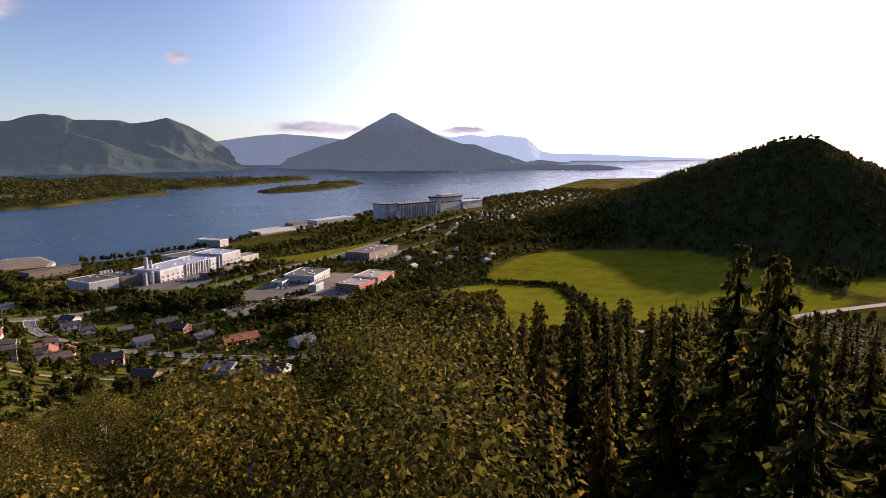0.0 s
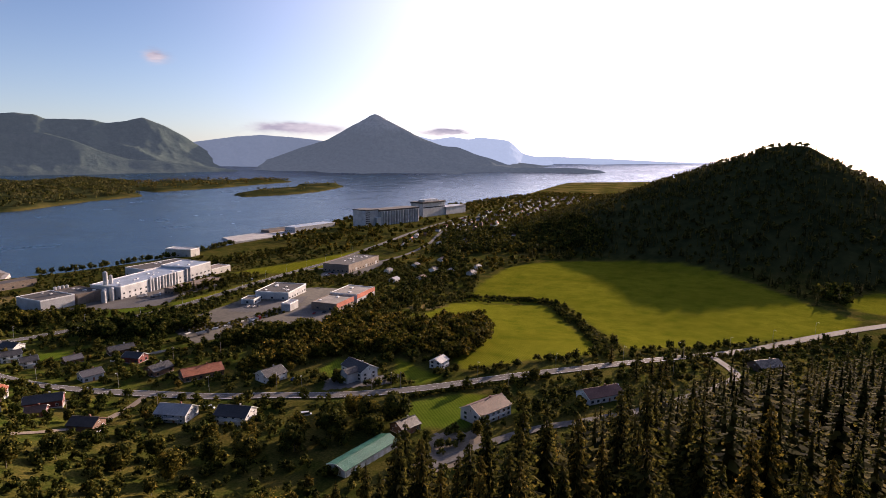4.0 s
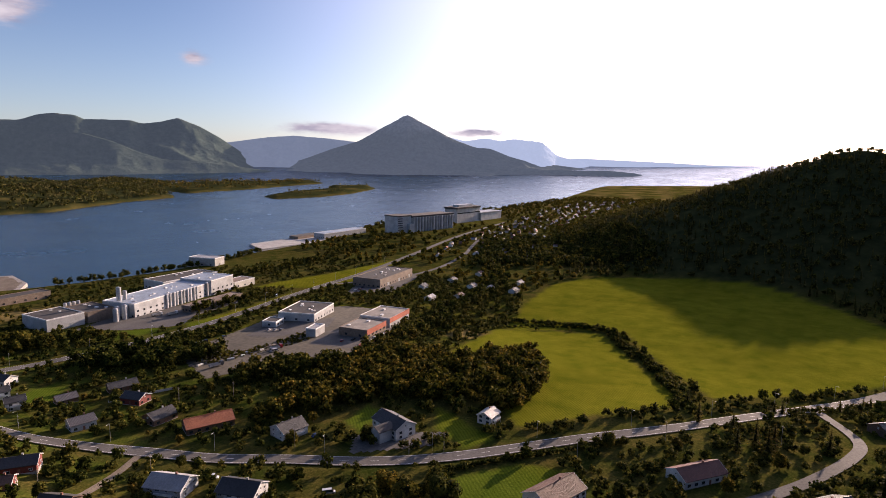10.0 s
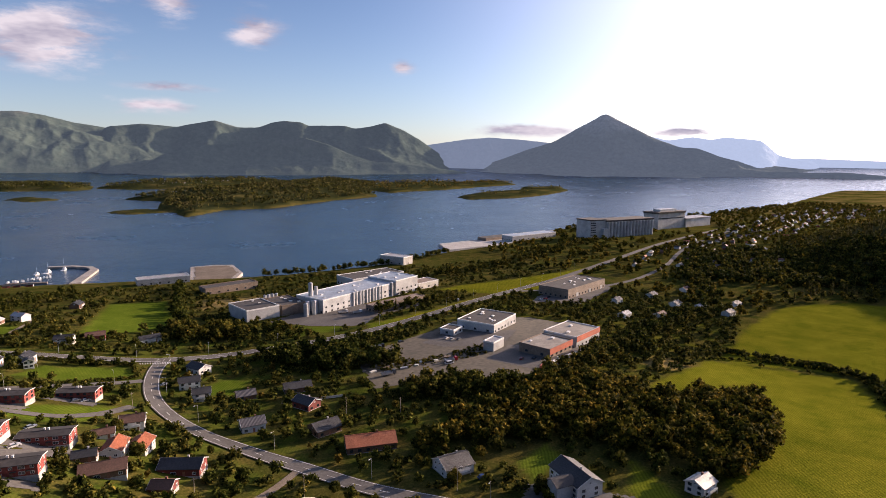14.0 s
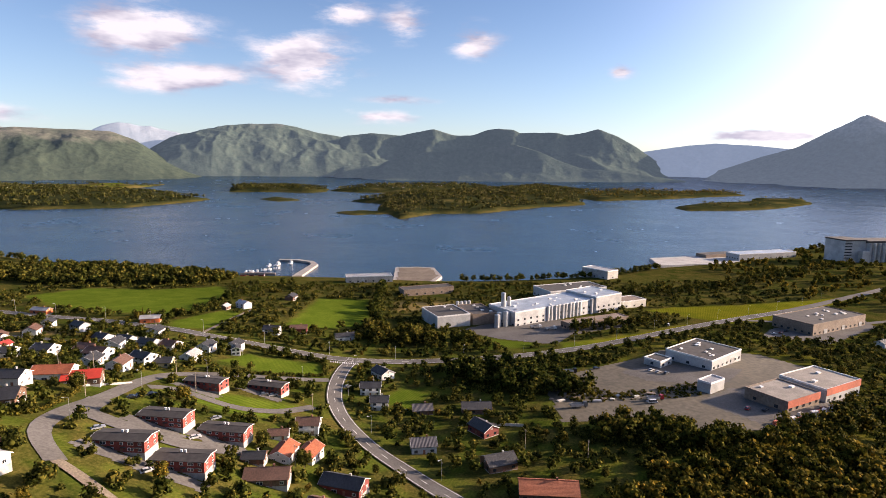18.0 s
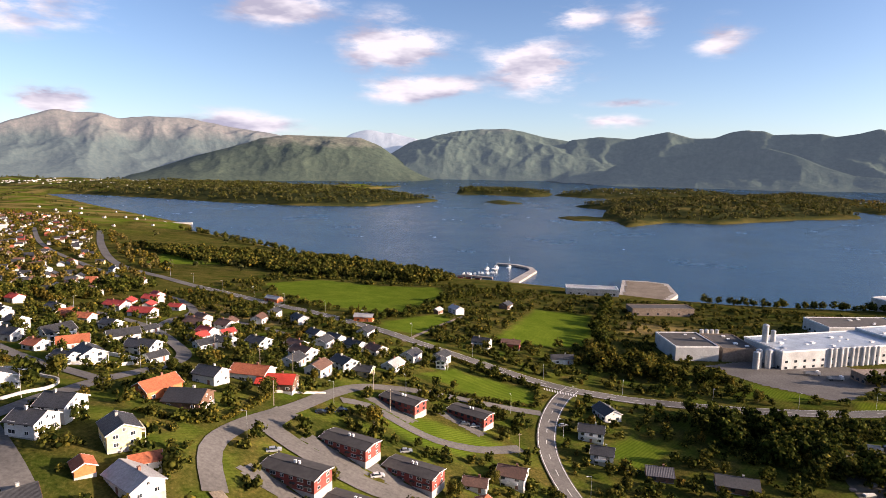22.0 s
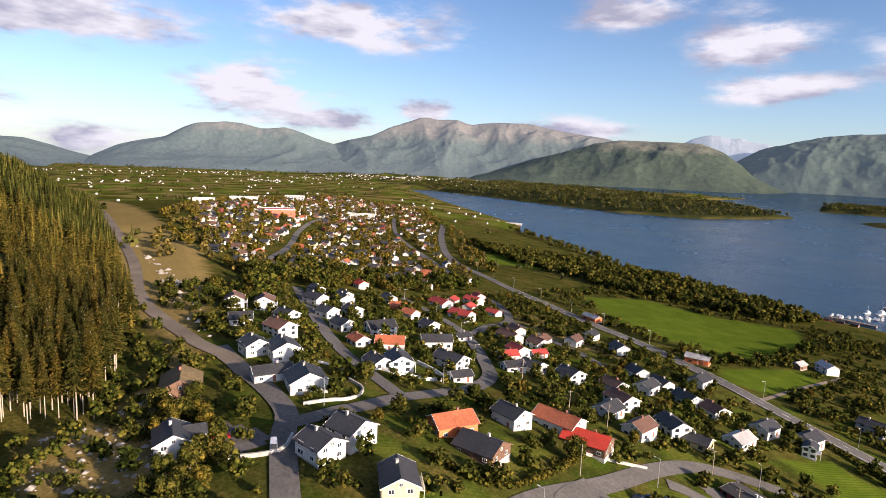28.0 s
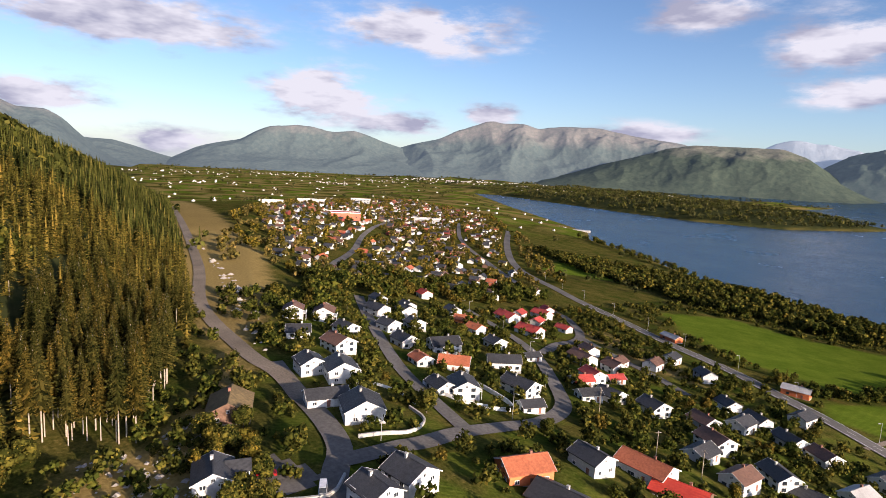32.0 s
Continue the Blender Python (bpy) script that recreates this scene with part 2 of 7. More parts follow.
HEADLAND = ((-1700, 1500), (-1189, 1418), (-950, 1361), (-738, 1338), (-564, 1403), (-486, 1598), (-462, 1702), (-560, 1830), (-738, 2000), (-1300, 2300), (-2600, 2300), (-2600, 1500))
POINT = ((-69, 1653), (16, 1565), (2, 1348), (26, 1248), (43, 1128), (124, 1260), (226, 1271), (408, 1456), (570, 1565), (618, 1782), (750, 2064), (844, 2346), (712, 2534), (524, 2440), (308, 2158), (103, 1878), (4, 1832))
LONG_ISLE = ((635, 1977), (672, 1728), (928, 1841), (1181, 2001), (1372, 2085), (1470, 2330), (1186, 2300), (1032, 2360), (802, 2330))
ISLET = ((774, 1463), (750, 1361), (905, 1379), (1048, 1442), (1288, 1634), (1420, 1840), (1270, 1880), (1135, 1695), (921, 1595))
WOOD_ISLE = ((-606, 2526), (-505, 2148), (-354, 2156), (-235, 2123), (-182, 2216), (-189, 2420), (-355, 2560), (-592, 2620))
BACK_ISLE = ((-171, 2273), (-68, 2162), (120, 2144), (237, 2300), (500, 2450), (500, 2750), (200, 2750), (-17, 2650), (-140, 2450))
SPIT = ((-93, 1275), (-49, 1222), (28, 1250), (29, 1304), (-42, 1324))
SKERRY = ((-334, 1734), (-268, 1638), (-215, 1700), (-303, 1847))
VALLEY = ((-1650, 1380), (-1250, 1650), (-950, 2150), (-800, 2800), (-1200, 3700), (-3700, 3700), (-3700, 900), (-2400, 900))
ISLES = ((POINT, 30), (LONG_ISLE, 14), (ISLET, 10), (WOOD_ISLE, 16), (BACK_ISLE, 22), (SPIT, 4), (SKERRY, 4))


def height(x, y):
    """The ground's height in metres."""
    x, y = np.asarray(x, float), np.asarray(y, float)
    shore = beside(SHORE, x, y)
    foot = beside(FOOT, x, y)
    d = np.clip(foot, 0, None)
    s = np.where(shore > 0, np.maximum(shore - d, 1), shore)
    left = step(20, -110, x)
    zl = 0.085 * np.clip(s, 0, 300) + 0.19 * np.clip(s - 300, 0, 200)
    zl = np.minimum(zl, 50 - 40 * step(-450, -1300, x)) + 0.06 * np.clip(s - 480, 0, 200) * step(-350, -150, x)
    zr = 2 + 0.03 * np.clip(s, 0, 560) * (1 - 0.6 * step(150, 280, x))
    z = zl * left + zr * (1 - left)
    z = z * step(0, 25, s) + 1.2 * step(-1, 6, s) - 3 * step(0, -12, s)
    rise = 0.25 + 0.30 * step(-110, -330, x)
    z = z + np.where(shore > 0, (rise * d * step(-5, 40, d)) * step(-1150, -520, x) * (1 - 0.2 * step(150, 500, d)) * (1 + 0.08 * wave(x, y, 160, 3)), 0)
    z = z + (20 * np.exp(-(((x - 30) / 72) ** 2) - ((y + 92) / 60) ** 2) + 7 * np.exp(-(((x + 50) / 45) ** 2) - ((y + 92) / 45) ** 2)) * step(0, 42, foot)
    along, across = 0.974 * (x - 826) + 0.228 * (y - 92), 0.228 * (x - 826) - 0.974 * (y - 92)
    far = np.hypot(along, across * np.where(across > 0, 1.45, 1.0))
    cone = 114 * np.clip(1.06 - far / 350, 0, np.maximum(1 - 0.0006 * far, 0)) ** 1.1 * (1 + 0.06 * wave(x, y, 210, 5))
    z = z + np.where(shore > 0, cone, 0)
    z = np.minimum(z, 330)
    for ring, top in ((HEADLAND, 26), (VALLEY, 12)) + ISLES:
        n = inside(ring, x, y)
        up = step(-6, 8, n) * 4 + np.clip(n, 0, None) * 0.12
        up = np.minimum(up, top * (0.75 + 0.35 * wave(x, y, 420, 9)))
        z = np.where(n > -6, np.maximum(z, up - 3 * step(2, -6, n)), z)
    return z


def ground_at(x, y):
    return float(height(np.array([x]), np.array([y]))[0])

# ---- the plan: meadows, dry ground and roads, by their corners ----
MEADOWS = (((240, 152), (262, 163), (312, 190), (380, 215), (436, 204), (466, 165), (478, 102), (470, 57), (445, 20), (418, -8), (398, -26), (389, -40), (372, -58), (346, -57), (212, 16), (290, 100), (284, 112)),
           ((408, -46), (432, -40), (480, -52), (474, -72), (402, -68)),
           ((175, 133), (236, 154), (278, 108), (193, 18), (125, 50)),
           ((-235, 395), (-214, 440), (-164, 436), (-122, 457), (-106, 410), (-110, 330), (-152, 330), (-192, 350)),
           ((-112, 301), (-93, 342), (-80, 334), (-87, 286), (-103, 286)), ((-54, 307), (-42, 411), (-7, 412), (-7, 331), (-36, 312)),
           ((-68, 228), (-59, 246), (-24, 242), (-24, 226), (-42, 221)), ((-69, 171), (-64, 182), (-28, 188), (-37, 170), (-51, 165)),
           ((98, 275), (101, 287), (155, 304), (209, 334), (148, 290)), ((183, 367), (213, 379), (370, 404), (307, 358), (233, 331)),
           ((81, 43), (104, 33), (110, 22), (81, 10), (70, 25)), ((84, 98), (100, 105), (99, 94), (83, 87)), ((104, 70), (118, 84), (112, 50), (100, 52)),
           ((62, 300), (84, 290), (84, 282), (62, 280)), ((-420, 520), (-330, 560), (-290, 500), (-380, 440)), ((0, 205), (10, 222), (22, 214), (10, 196)))
DRY = (((-980, 310), (-330, 176), (-238, 142), (-205, 124), (-195, 106), (-300, 112), (-980, 262)), ((14, 406), (62, 403), (52, 380), (13, 374)), ((-210, 300), (-160, 285), (-140, 270), (-170, 268), (-215, 288)),
       ((196, 158), (216, 168), (222, 150), (200, 146)), ((-144, 68), (-143, 79), (-156, 89), (-182, 104), (-227, 122), (-337, 152), (-412, 160), (-398, 177), (-239, 136), (-178, 110), (-146, 93), (-112, 78), (-126, 62)))
MAIN = ((-620, 640), (-480, 500), (-380, 415), (-287, 364), (-226, 339), (-182, 319), (-148, 306), (-119, 290), (-82, 271), (-49, 262), (-22, 257), (2, 258), (19, 259), (54, 262), (96, 272), (151, 296), (236, 342), (310, 374), (396, 417), (560, 500), (760, 580))
CROSS = ((-12, 258), (-16, 241), (-18, 220), (-17, 198), (-12, 179), (-3, 161), (8, 146), (22, 127), (38, 104), (55, 86), (72, 67), (94, 50), (132, 29), (173, 6), (251, -21), (344, -57), (450, -110))
TERRACE = ((-21, 224), (-41, 216), (-58, 208), (-69, 199), (-76, 189), (-79, 174), (-80, 154), (-82, 135), (-81, 122), (-77, 114), (-70, 106))
LOOP = ((-80, 150), (-79, 139), (-74, 136), (-65, 134), (-50, 134), (-38, 141))
BACK = ((-75, 172), (-68, 176), (-57, 173), (-46, 172), (-34, 178), (-24, 189))
VILLA = ((-70, 74), (-85, 83), (-97, 90), (-117, 101), (-126, 107), (-138, 110), (-156, 112), (-175, 115))
RING = ((-122, 103), (-121, 112), (-121, 121), (-124, 134), (-125, 148), (-126, 162), (-133, 178), (-147, 192), (-175, 215), (-195, 227), (-223, 238), (-252, 246))
STREET = ((-260, 190), (-231, 176), (-187, 156), (-162, 146), (-143, 141), (-126, 137))
UPPER = ((-182, 225), (-196, 250), (-206, 278), (-234, 303), (-258, 312))
SIDE = ((-206, 278), (-178, 267), (-157, 261), (-138, 252))
TRACK = ((-150, 111), (-167, 113), (-187, 112), (-241, 117), (-316, 138), (-466, 172), (-700, 222))
LANE = ((40, 4), (89, -5), (113, -17), (134, -27), (158, -35), (186, -39), (206, -36), (232, -18))
FARM = ((-88, 268), (-84, 308), (-78, 352))
DRIVE = ((22, 124), (9, 112), (-8, 100), (-40, 92), (-70, 106))
FAR_STREET = ((-330, 215), (-420, 280), (-520, 350), (-620, 440))
FAR_STREET_2 = ((-300, 340), (-400, 400), (-520, 470), (-680, 600))
SHORE_ROAD = ((236, 342), (330, 330), (430, 372), (560, 460), (760, 560))
YARD = ((72, 228), (130, 257), (150, 270), (200, 262), (215, 236), (185, 190), (161, 172), (121, 164), (99, 180), (67, 180))
PLANT_YARD = ((68, 298), (88, 288), (98, 286), (112, 304), (150, 320), (160, 340), (80, 345), (46, 320))
HALL_YARD = ((225, 300), (262, 286), (320, 318), (330, 345), (250, 322))

# ---- the ground, one sheet out to the horizon ----
def land_material():
    m = bpy.data.materials.new("land")
    m.use_nodes = True
    n, l = links(m)
    b = n["Principled BSDF"]
    at = n.new("ShaderNodeAttribute")
    at.attribute_name = "cover"
    sep = n.new("ShaderNodeSeparateColor")
    l.new(at.outputs["Color"], sep.inputs[0])
    fine, mid, big = noise_node(m, 0.9, 6, 0.65), noise_node(m, 0.07, 5, 0.6), noise_node(m, 0.008, 4)
    rough_grass = ramp(m, fine.outputs[0], ((0.25, (0.024, 0.034, 0.008)), (0.55, (0.082, 0.084, 0.021)), (0.8, (0.175, 0.142, 0.050))))
    patch = ramp(m, mid.outputs[0], ((0.36, (0.55, 0.70, 0.5)), (0.64, (1.35, 1.10, 1.1))))
    wild = mix(m, 1.0, rough_grass, patch, "MULTIPLY")
    green = ramp(m, fine.outputs[0], ((0.25, (0.080, 0.112, 0.012)), (0.75, (0.138, 0.165, 0.020))))
    gold = ramp(m, fine.outputs[0], ((0.25, (0.128, 0.124, 0.010)), (0.75, (0.220, 0.192, 0.018))))
    where = n.new("ShaderNodeNewGeometry")
    east = n.new("ShaderNodeSeparateXYZ")
    l.new(where.outputs["Position"], east.inputs[0])
    crop = n.new("ShaderNodeMapRange")
    crop.inputs[1].default_value, crop.inputs[2].default_value = 120.0, 170.0
    l.new(east.outputs[0], crop.inputs[0])
    meadow = mix(m, crop.outputs[0], green, gold)
    meadow = mix(m, 1.0, meadow, ramp(m, mid.outputs[0], ((0.3, (0.62, 0.80, 0.64)), (0.7, (1.08, 1.15, 1.12)))), "MULTIPLY")
    tc = n.new("ShaderNodeMapping")
    tc.inputs["Rotation"].default_value = (0, 0, 0.5)
    gp = n.new("ShaderNodeNewGeometry")
    l.new(gp.outputs["Position"], tc.inputs["Vector"])
    mow = n.new("ShaderNodeTexWave")
    mow.inputs["Scale"].default_value, mow.inputs["Distortion"].default_value, mow.inputs["Detail"].default_value, mow.inputs["Detail Scale"].default_value = 0.22, 3.5, 3.0, 0.5
    l.new(tc.outputs[0], mow.inputs["Vector"])
    meadow = mix(m, 1.0, meadow, ramp(m, mow.outputs[1], ((0.1, (0.80, 0.82, 0.78)), (0.7, (1.12, 1.10, 1.06)))), "MULTIPLY")
    dry = ramp(m, fine.outputs[0], ((0.25, (0.170, 0.122, 0.042)), (0.75, (0.370, 0.275, 0.100))))
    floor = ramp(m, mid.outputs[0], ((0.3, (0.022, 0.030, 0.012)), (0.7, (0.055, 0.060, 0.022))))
    c = mix(m, sep.outputs[0], wild, meadow)
    c = mix(m, sep.outputs[1], c, dry)
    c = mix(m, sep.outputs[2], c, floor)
    c = mix(m, 1.0, c, ramp(m, big.outputs[0], ((0.3, (0.66, 0.66, 0.66)), (0.7, (0.90, 0.90, 0.90)))), "MULTIPLY")
    l.new(c, b.inputs["Base Color"])
    b.inputs["Roughness"].default_value = 0.95
    b.inputs["Specular IOR Level"].default_value = 0.0
    bn = n.new("ShaderNodeBump")
    bn.inputs["Strength"].default_value, bn.inputs["Distance"].default_value = 0.7, 0.35
    l.new(fine.outputs[0], bn.inputs["Height"])
    l.new(bn.outputs[0], b.inputs["Normal"])
    return m


def mesh_object(name, verts, faces, mats, smooth=False, parent=None):
    me = bpy.data.meshes.new(name)
    me.from_pydata(verts, [], faces)
    for mm in mats if isinstance(mats, (list, tuple)) else [mats]:
        me.materials.append(mm)
    if smooth:
        me.polygons.foreach_set("use_smooth", [True] * len(me.polygons))
    ob = new(name, me)
    ob.parent = parent
    return ob


def grid_faces(rows, cols, wrap=False):
    i, j = np.meshgrid(np.arange(rows - 1), np.arange(cols if wrap else cols - 1), indexing="ij")
    k = (j + 1) % cols
    return np.stack([i * cols + j, i * cols + k, (i + 1) * cols + k, (i + 1) * cols + j], -1).reshape(-1, 4).tolist()


LAND = land_material()
CENTRE = (-30.0, -30.0)
RINGS = [0.0]
while RINGS[-1] < 3780:
    RINGS.append(RINGS[-1] + max(2.5, RINGS[-1] * 0.0135))
RINGS[-1] = 3800.0


def cover_of(x, y):
    """Meadow, dry grass and woodland floor, each 0 to 1."""
    s, foot = beside(SHORE, x, y), beside(FOOT, x, y)
    meadow, dry, floor = np.zeros_like(x), np.zeros_like(x), np.zeros_like(x)
    for ring in MEADOWS:
        meadow = np.maximum(meadow, step(-1.5, 1.5, inside(ring, x, y) + wave(x, y, 9, 1)))
    meadow = np.maximum(meadow, 0.42 * step(-0.05, 0.25, wave(x, y, 24, 21)) * step(-3, -12, foot) * np.maximum(step(90, 105, y), step(60, 110, x)) * (1 - step(5, 25, x) * step(140, 110, y)) * step(-270, -250, x) * step(330, 300, x) * step(330, 300, y))
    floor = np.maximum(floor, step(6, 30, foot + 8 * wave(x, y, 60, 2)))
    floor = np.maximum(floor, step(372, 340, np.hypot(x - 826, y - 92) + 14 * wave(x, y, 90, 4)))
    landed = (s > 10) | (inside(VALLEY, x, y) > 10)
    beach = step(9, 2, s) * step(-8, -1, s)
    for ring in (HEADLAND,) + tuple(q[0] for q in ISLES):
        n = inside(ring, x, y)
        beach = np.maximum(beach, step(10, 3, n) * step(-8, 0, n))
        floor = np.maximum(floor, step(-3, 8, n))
    for ring in DRY:
        dry = np.maximum(dry, step(-3, 3, inside(ring, x, y) + 3 * wave(x, y, 14, 6)))
    dry = np.maximum(dry, beach * 0.30)
    moor = np.zeros_like(x)
    for ring, _ in ISLES:
        moor = np.maximum(moor, step(0, 12, inside(ring, x, y)))
    dry = np.maximum(dry, 0.5 * moor * step(0.0, 0.5, wave(x, y, 210, 12)))
    meadow = np.maximum(meadow, 0.9 * step(-0.10, 0.10, wave(x, y, 230, 7)) * step(800, 1100, np.hypot(x, y)) * landed * (1 - 0.75 * step(200, 400, x)))
    dry = np.maximum(dry, 0.6 * step(0.0, 0.2, wave(x, y, 170, 15)) * step(900, 1200, np.hypot(x, y)) * landed)
    return meadow * (1 - dry), dry, floor * (1 - meadow) * (1 - dry)


COLS = 680
ang = np.arange(COLS) * 2 * math.pi / COLS
rr, aa = np.meshgrid(np.array(RINGS[1:]), ang, indexing="ij")
gx, gy = CENTRE[0] + rr * np.sin(aa), CENTRE[1] + rr * np.cos(aa)
gz = height(gx, gy)
ground = mesh_object("ground", np.stack([gx, gy, gz], -1).reshape(-1, 3).tolist(), grid_faces(len(RINGS) - 1, COLS, True), LAND, True)
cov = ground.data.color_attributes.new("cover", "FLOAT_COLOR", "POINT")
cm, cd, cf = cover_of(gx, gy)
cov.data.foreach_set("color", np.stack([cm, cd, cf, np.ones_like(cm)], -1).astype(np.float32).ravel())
tagged(ground, "rolling coastal ground with grass, meadow and woodland floor", "ground", kind="structure")

# ---- the fjord ----
def water_material():
    m = bpy.data.materials.new("water")
    m.use_nodes = True
    n, l = links(m)
    b = n["Principled BSDF"]
    big = noise_node(m, 0.006, 4, 0.6)
    l.new(ramp(m, big.outputs[0], ((0.3, (0.007, 0.031, 0.066)), (0.7, (0.014, 0.050, 0.098)))), b.inputs["Base Color"])
    l.new(ramp(m, big.outputs[0], ((0.35, (0.16,) * 3), (0.7, (0.30,) * 3))), b.inputs["Roughness"])
    b.inputs["IOR"].default_value = 1.33
    b.inputs["Specular IOR Level"].default_value = 0.3
    w, w2 = noise_node(m, 0.35, 4, 0.6), noise_node(m, 0.05, 3, 0.5)
    add = n.new("ShaderNodeMath")
    add.operation = "MULTIPLY_ADD"
    l.new(w2.outputs[0], add.inputs[0])
    add.inputs[1].default_value = 3.0
    l.new(w.outputs[0], add.inputs[2])
    bn = n.new("ShaderNodeBump")
    bn.inputs["Strength"].default_value, bn.inputs["Distance"].default_value = 0.55, 0.8
    l.new(add.outputs[0], bn.inputs["Height"])
    l.new(bn.outputs[0], b.inputs["Normal"])
    return m


WATER = water_material()
wr = np.array([20.0] + list(np.linspace(300, 3790, 90)))
wa = np.arange(240) * 2 * math.pi / 240
wrr, waa = np.meshgrid(wr, wa, indexing="ij")
wz = 92 * np.clip((wrr - 2350) / 1440, 0, None) ** 2.0 * step(-0.80, -0.45, np.where(waa > math.pi, waa - 2 * math.pi, waa))
wz = np.where(wrr < 310, -1.0, wz)
water = mesh_object("water", np.stack([CENTRE[0] + wrr * np.sin(waa), CENTRE[1] + wrr * np.cos(waa), wz], -1).reshape(-1, 3).tolist(), grid_faces(len(wr), 240, True), WATER, True)
tagged(water, "dark blue rippled fjord water", "water", kind="structure")

# ---- mountains round the fjord ----
def mountain_material(name, low, high, rock, top, line, haze_glow=0.0):
    m = bpy.data.materials.new(name)
    m.use_nodes = True
    n, l = links(m)
    b = n["Principled BSDF"]
    fine, mid = noise_node(m, 0.035, 8, 0.7), noise_node(m, 0.006, 6, 0.65)
    wood = ramp(m, fine.outputs[0], ((0.32, low), (0.68, high)))
    bare = ramp(m, fine.outputs[0], ((0.3, rock), (0.75, top)))
    g = n.new("ShaderNodeNewGeometry")
    sep = n.new("ShaderNodeSeparateXYZ")
    l.new(g.outputs["Position"], sep.inputs[0])
    ma = n.new("ShaderNodeMath")
    ma.operation = "MULTIPLY_ADD"
    l.new(mid.outputs[0], ma.inputs[0])
    ma.inputs[1].default_value = 260.0
    l.new(sep.outputs[2], ma.inputs[2])
    mr = n.new("ShaderNodeMapRange")
    mr.inputs[1].default_value, mr.inputs[2].default_value = line + 90, line + 190
    l.new(ma.outputs[0], mr.inputs[0])
    sn = n.new("ShaderNodeSeparateXYZ")
    l.new(g.outputs["Normal"], sn.inputs[0])
    steep = ramp(m, sn.outputs[2], ((0.34, (1, 1, 1)), (0.50, (0, 0, 0))))
    c = mix(m, mr.outputs[0], wood, bare)
    c = mix(m, steep, c, bare)
    l.new(c, b.inputs["Base Color"])
    b.inputs["Roughness"].default_value, b.inputs["Specular IOR Level"].default_value = 1.0, 0.0
    # weak bluish emission imitates the haze in front of the mountain
    b.inputs["Emission Color"].default_value, b.inputs["Emission Strength"].default_value = (0.42, 0.52, 0.62, 1), haze_glow
    bn = n.new("ShaderNodeBump")
    bn.inputs["Strength"].default_value, bn.inputs["Distance"].default_value = 0.5, 9.0
    l.new(fine.outputs[0], bn.inputs["Height"])
    l.new(bn.outputs[0], b.inputs["Normal"])
    return m


def grain(x, y, size, seed):
    """Smooth random heights on a lattice, 0 to 1."""
    u, v = x / size, y / size
    i, j = np.floor(u), np.floor(v)
    a, b = u - i, v - j
    a, b = a * a * (3 - 2 * a), b * b * (3 - 2 * b)

    def at(p, q):
        r = np.sin(p * 127.1 + q * 311.7 + seed * 74.7) * 43758.5453
        return r - np.floor(r)

    return (at(i, j) * (1 - a) + at(i + 1, j) * a) * (1 - b) + (at(i, j + 1) * (1 - a) + at(i + 1, j + 1) * a) * b


def crags(x, y, size, seed, octaves=5):
    """Sharp spurs and gullies at several sizes, about -1 to 1."""
    out, amp, tot = 0, 1.0, 0
    for k in range(octaves):
        c, sn = math.cos(seed + k * 1.3), math.sin(seed + k * 1.3)
        out = out + amp * (1 - 2 * np.abs(2 * grain(x * c - y * sn, x * sn + y * c, size / 2**k, seed + k) - 1))
        tot += amp
        amp *= 0.58
    return out / tot


EAST_EYE, NORTH_EYE, WEST_EYE = (-42.0, -91.0, 146.0), (3.0, -16.0, 137.6), (-33.0, 58.0, 135.5)
MOUNTAINS = []


def mountain(name, label, profile, far, front, mat, rough=0.10, seed=1, foot=0.0, steep=1.25, back=500, eye=EAST_EYE):
    """A mountain whose skyline is given as bearing and elevation seen from one stretch of the flight."""
    az = np.array([p[0] for p in profile], float)
    top = np.array([eye[2] + math.tan(radians(p[1])) * far for p in profile])
    a = np.arange(az[0], az[-1] + 0.01, 0.11)
    crest = np.interp(a, az, top)
    soft = np.convolve(np.pad(crest, 4, mode="edge"), np.ones(9) / 9, "valid")
    crest = 0.4 * crest + 0.6 * soft
    r = np.concatenate([np.linspace(far - front, far, 58), np.linspace(far, min(far + back, 4940), 10)[1:]])
    rg, ag = np.meshgrid(r, np.radians(a), indexing="ij")
    x, y = eye[0] + rg * np.sin(ag), eye[1] + rg * np.cos(ag)
    inner = np.clip((far - rg) / front, 0, 1)
    big, small = crags(x, y, 620, seed, 3), crags(x, y, 190, seed + 5, 4)
    u = np.clip(1 - inner + (0.15 * big + 0.03 * small) * np.sin(math.pi * np.clip(inner, 0, 1)) ** 0.8, 0, 1)
    prof = np.where(rg <= far, u**steep * (1 - 0.22 * np.sin(math.pi * u)) if steep > 1 else u**steep, 1 - 0.5 * np.clip((rg - far) / back, 0, 1))
    edge = step(0, 3.0, np.degrees(ag) - az[0]) * step(0, 3.0, az[-1] - np.degrees(ag))
    body = (crest[None, :] - foot) * prof
    calm = 1 - 0.85 * step(0.16, 0.0, inner)
    z = foot + body * (1 + rough * (0.55 * big + 0.22 * small) * calm * step(0, 0.12, prof)) + 0.006 * (crest[None, :] - foot) * crags(x, y, 70, seed + 9, 3) * step(0.1, 0.3, prof)
    z = z * edge - 6 * (1 - step(0, 0.06, prof)) - 4 * (1 - edge)
    ob = mesh_object(name, np.stack([x, y, z], -1).reshape(-1, 3).tolist(), grid_faces(len(r), len(a)), mat, True)
    MOUNTAINS.append(ob)
    return tagged(ob, label, "mountain", "mountains round the fjord")


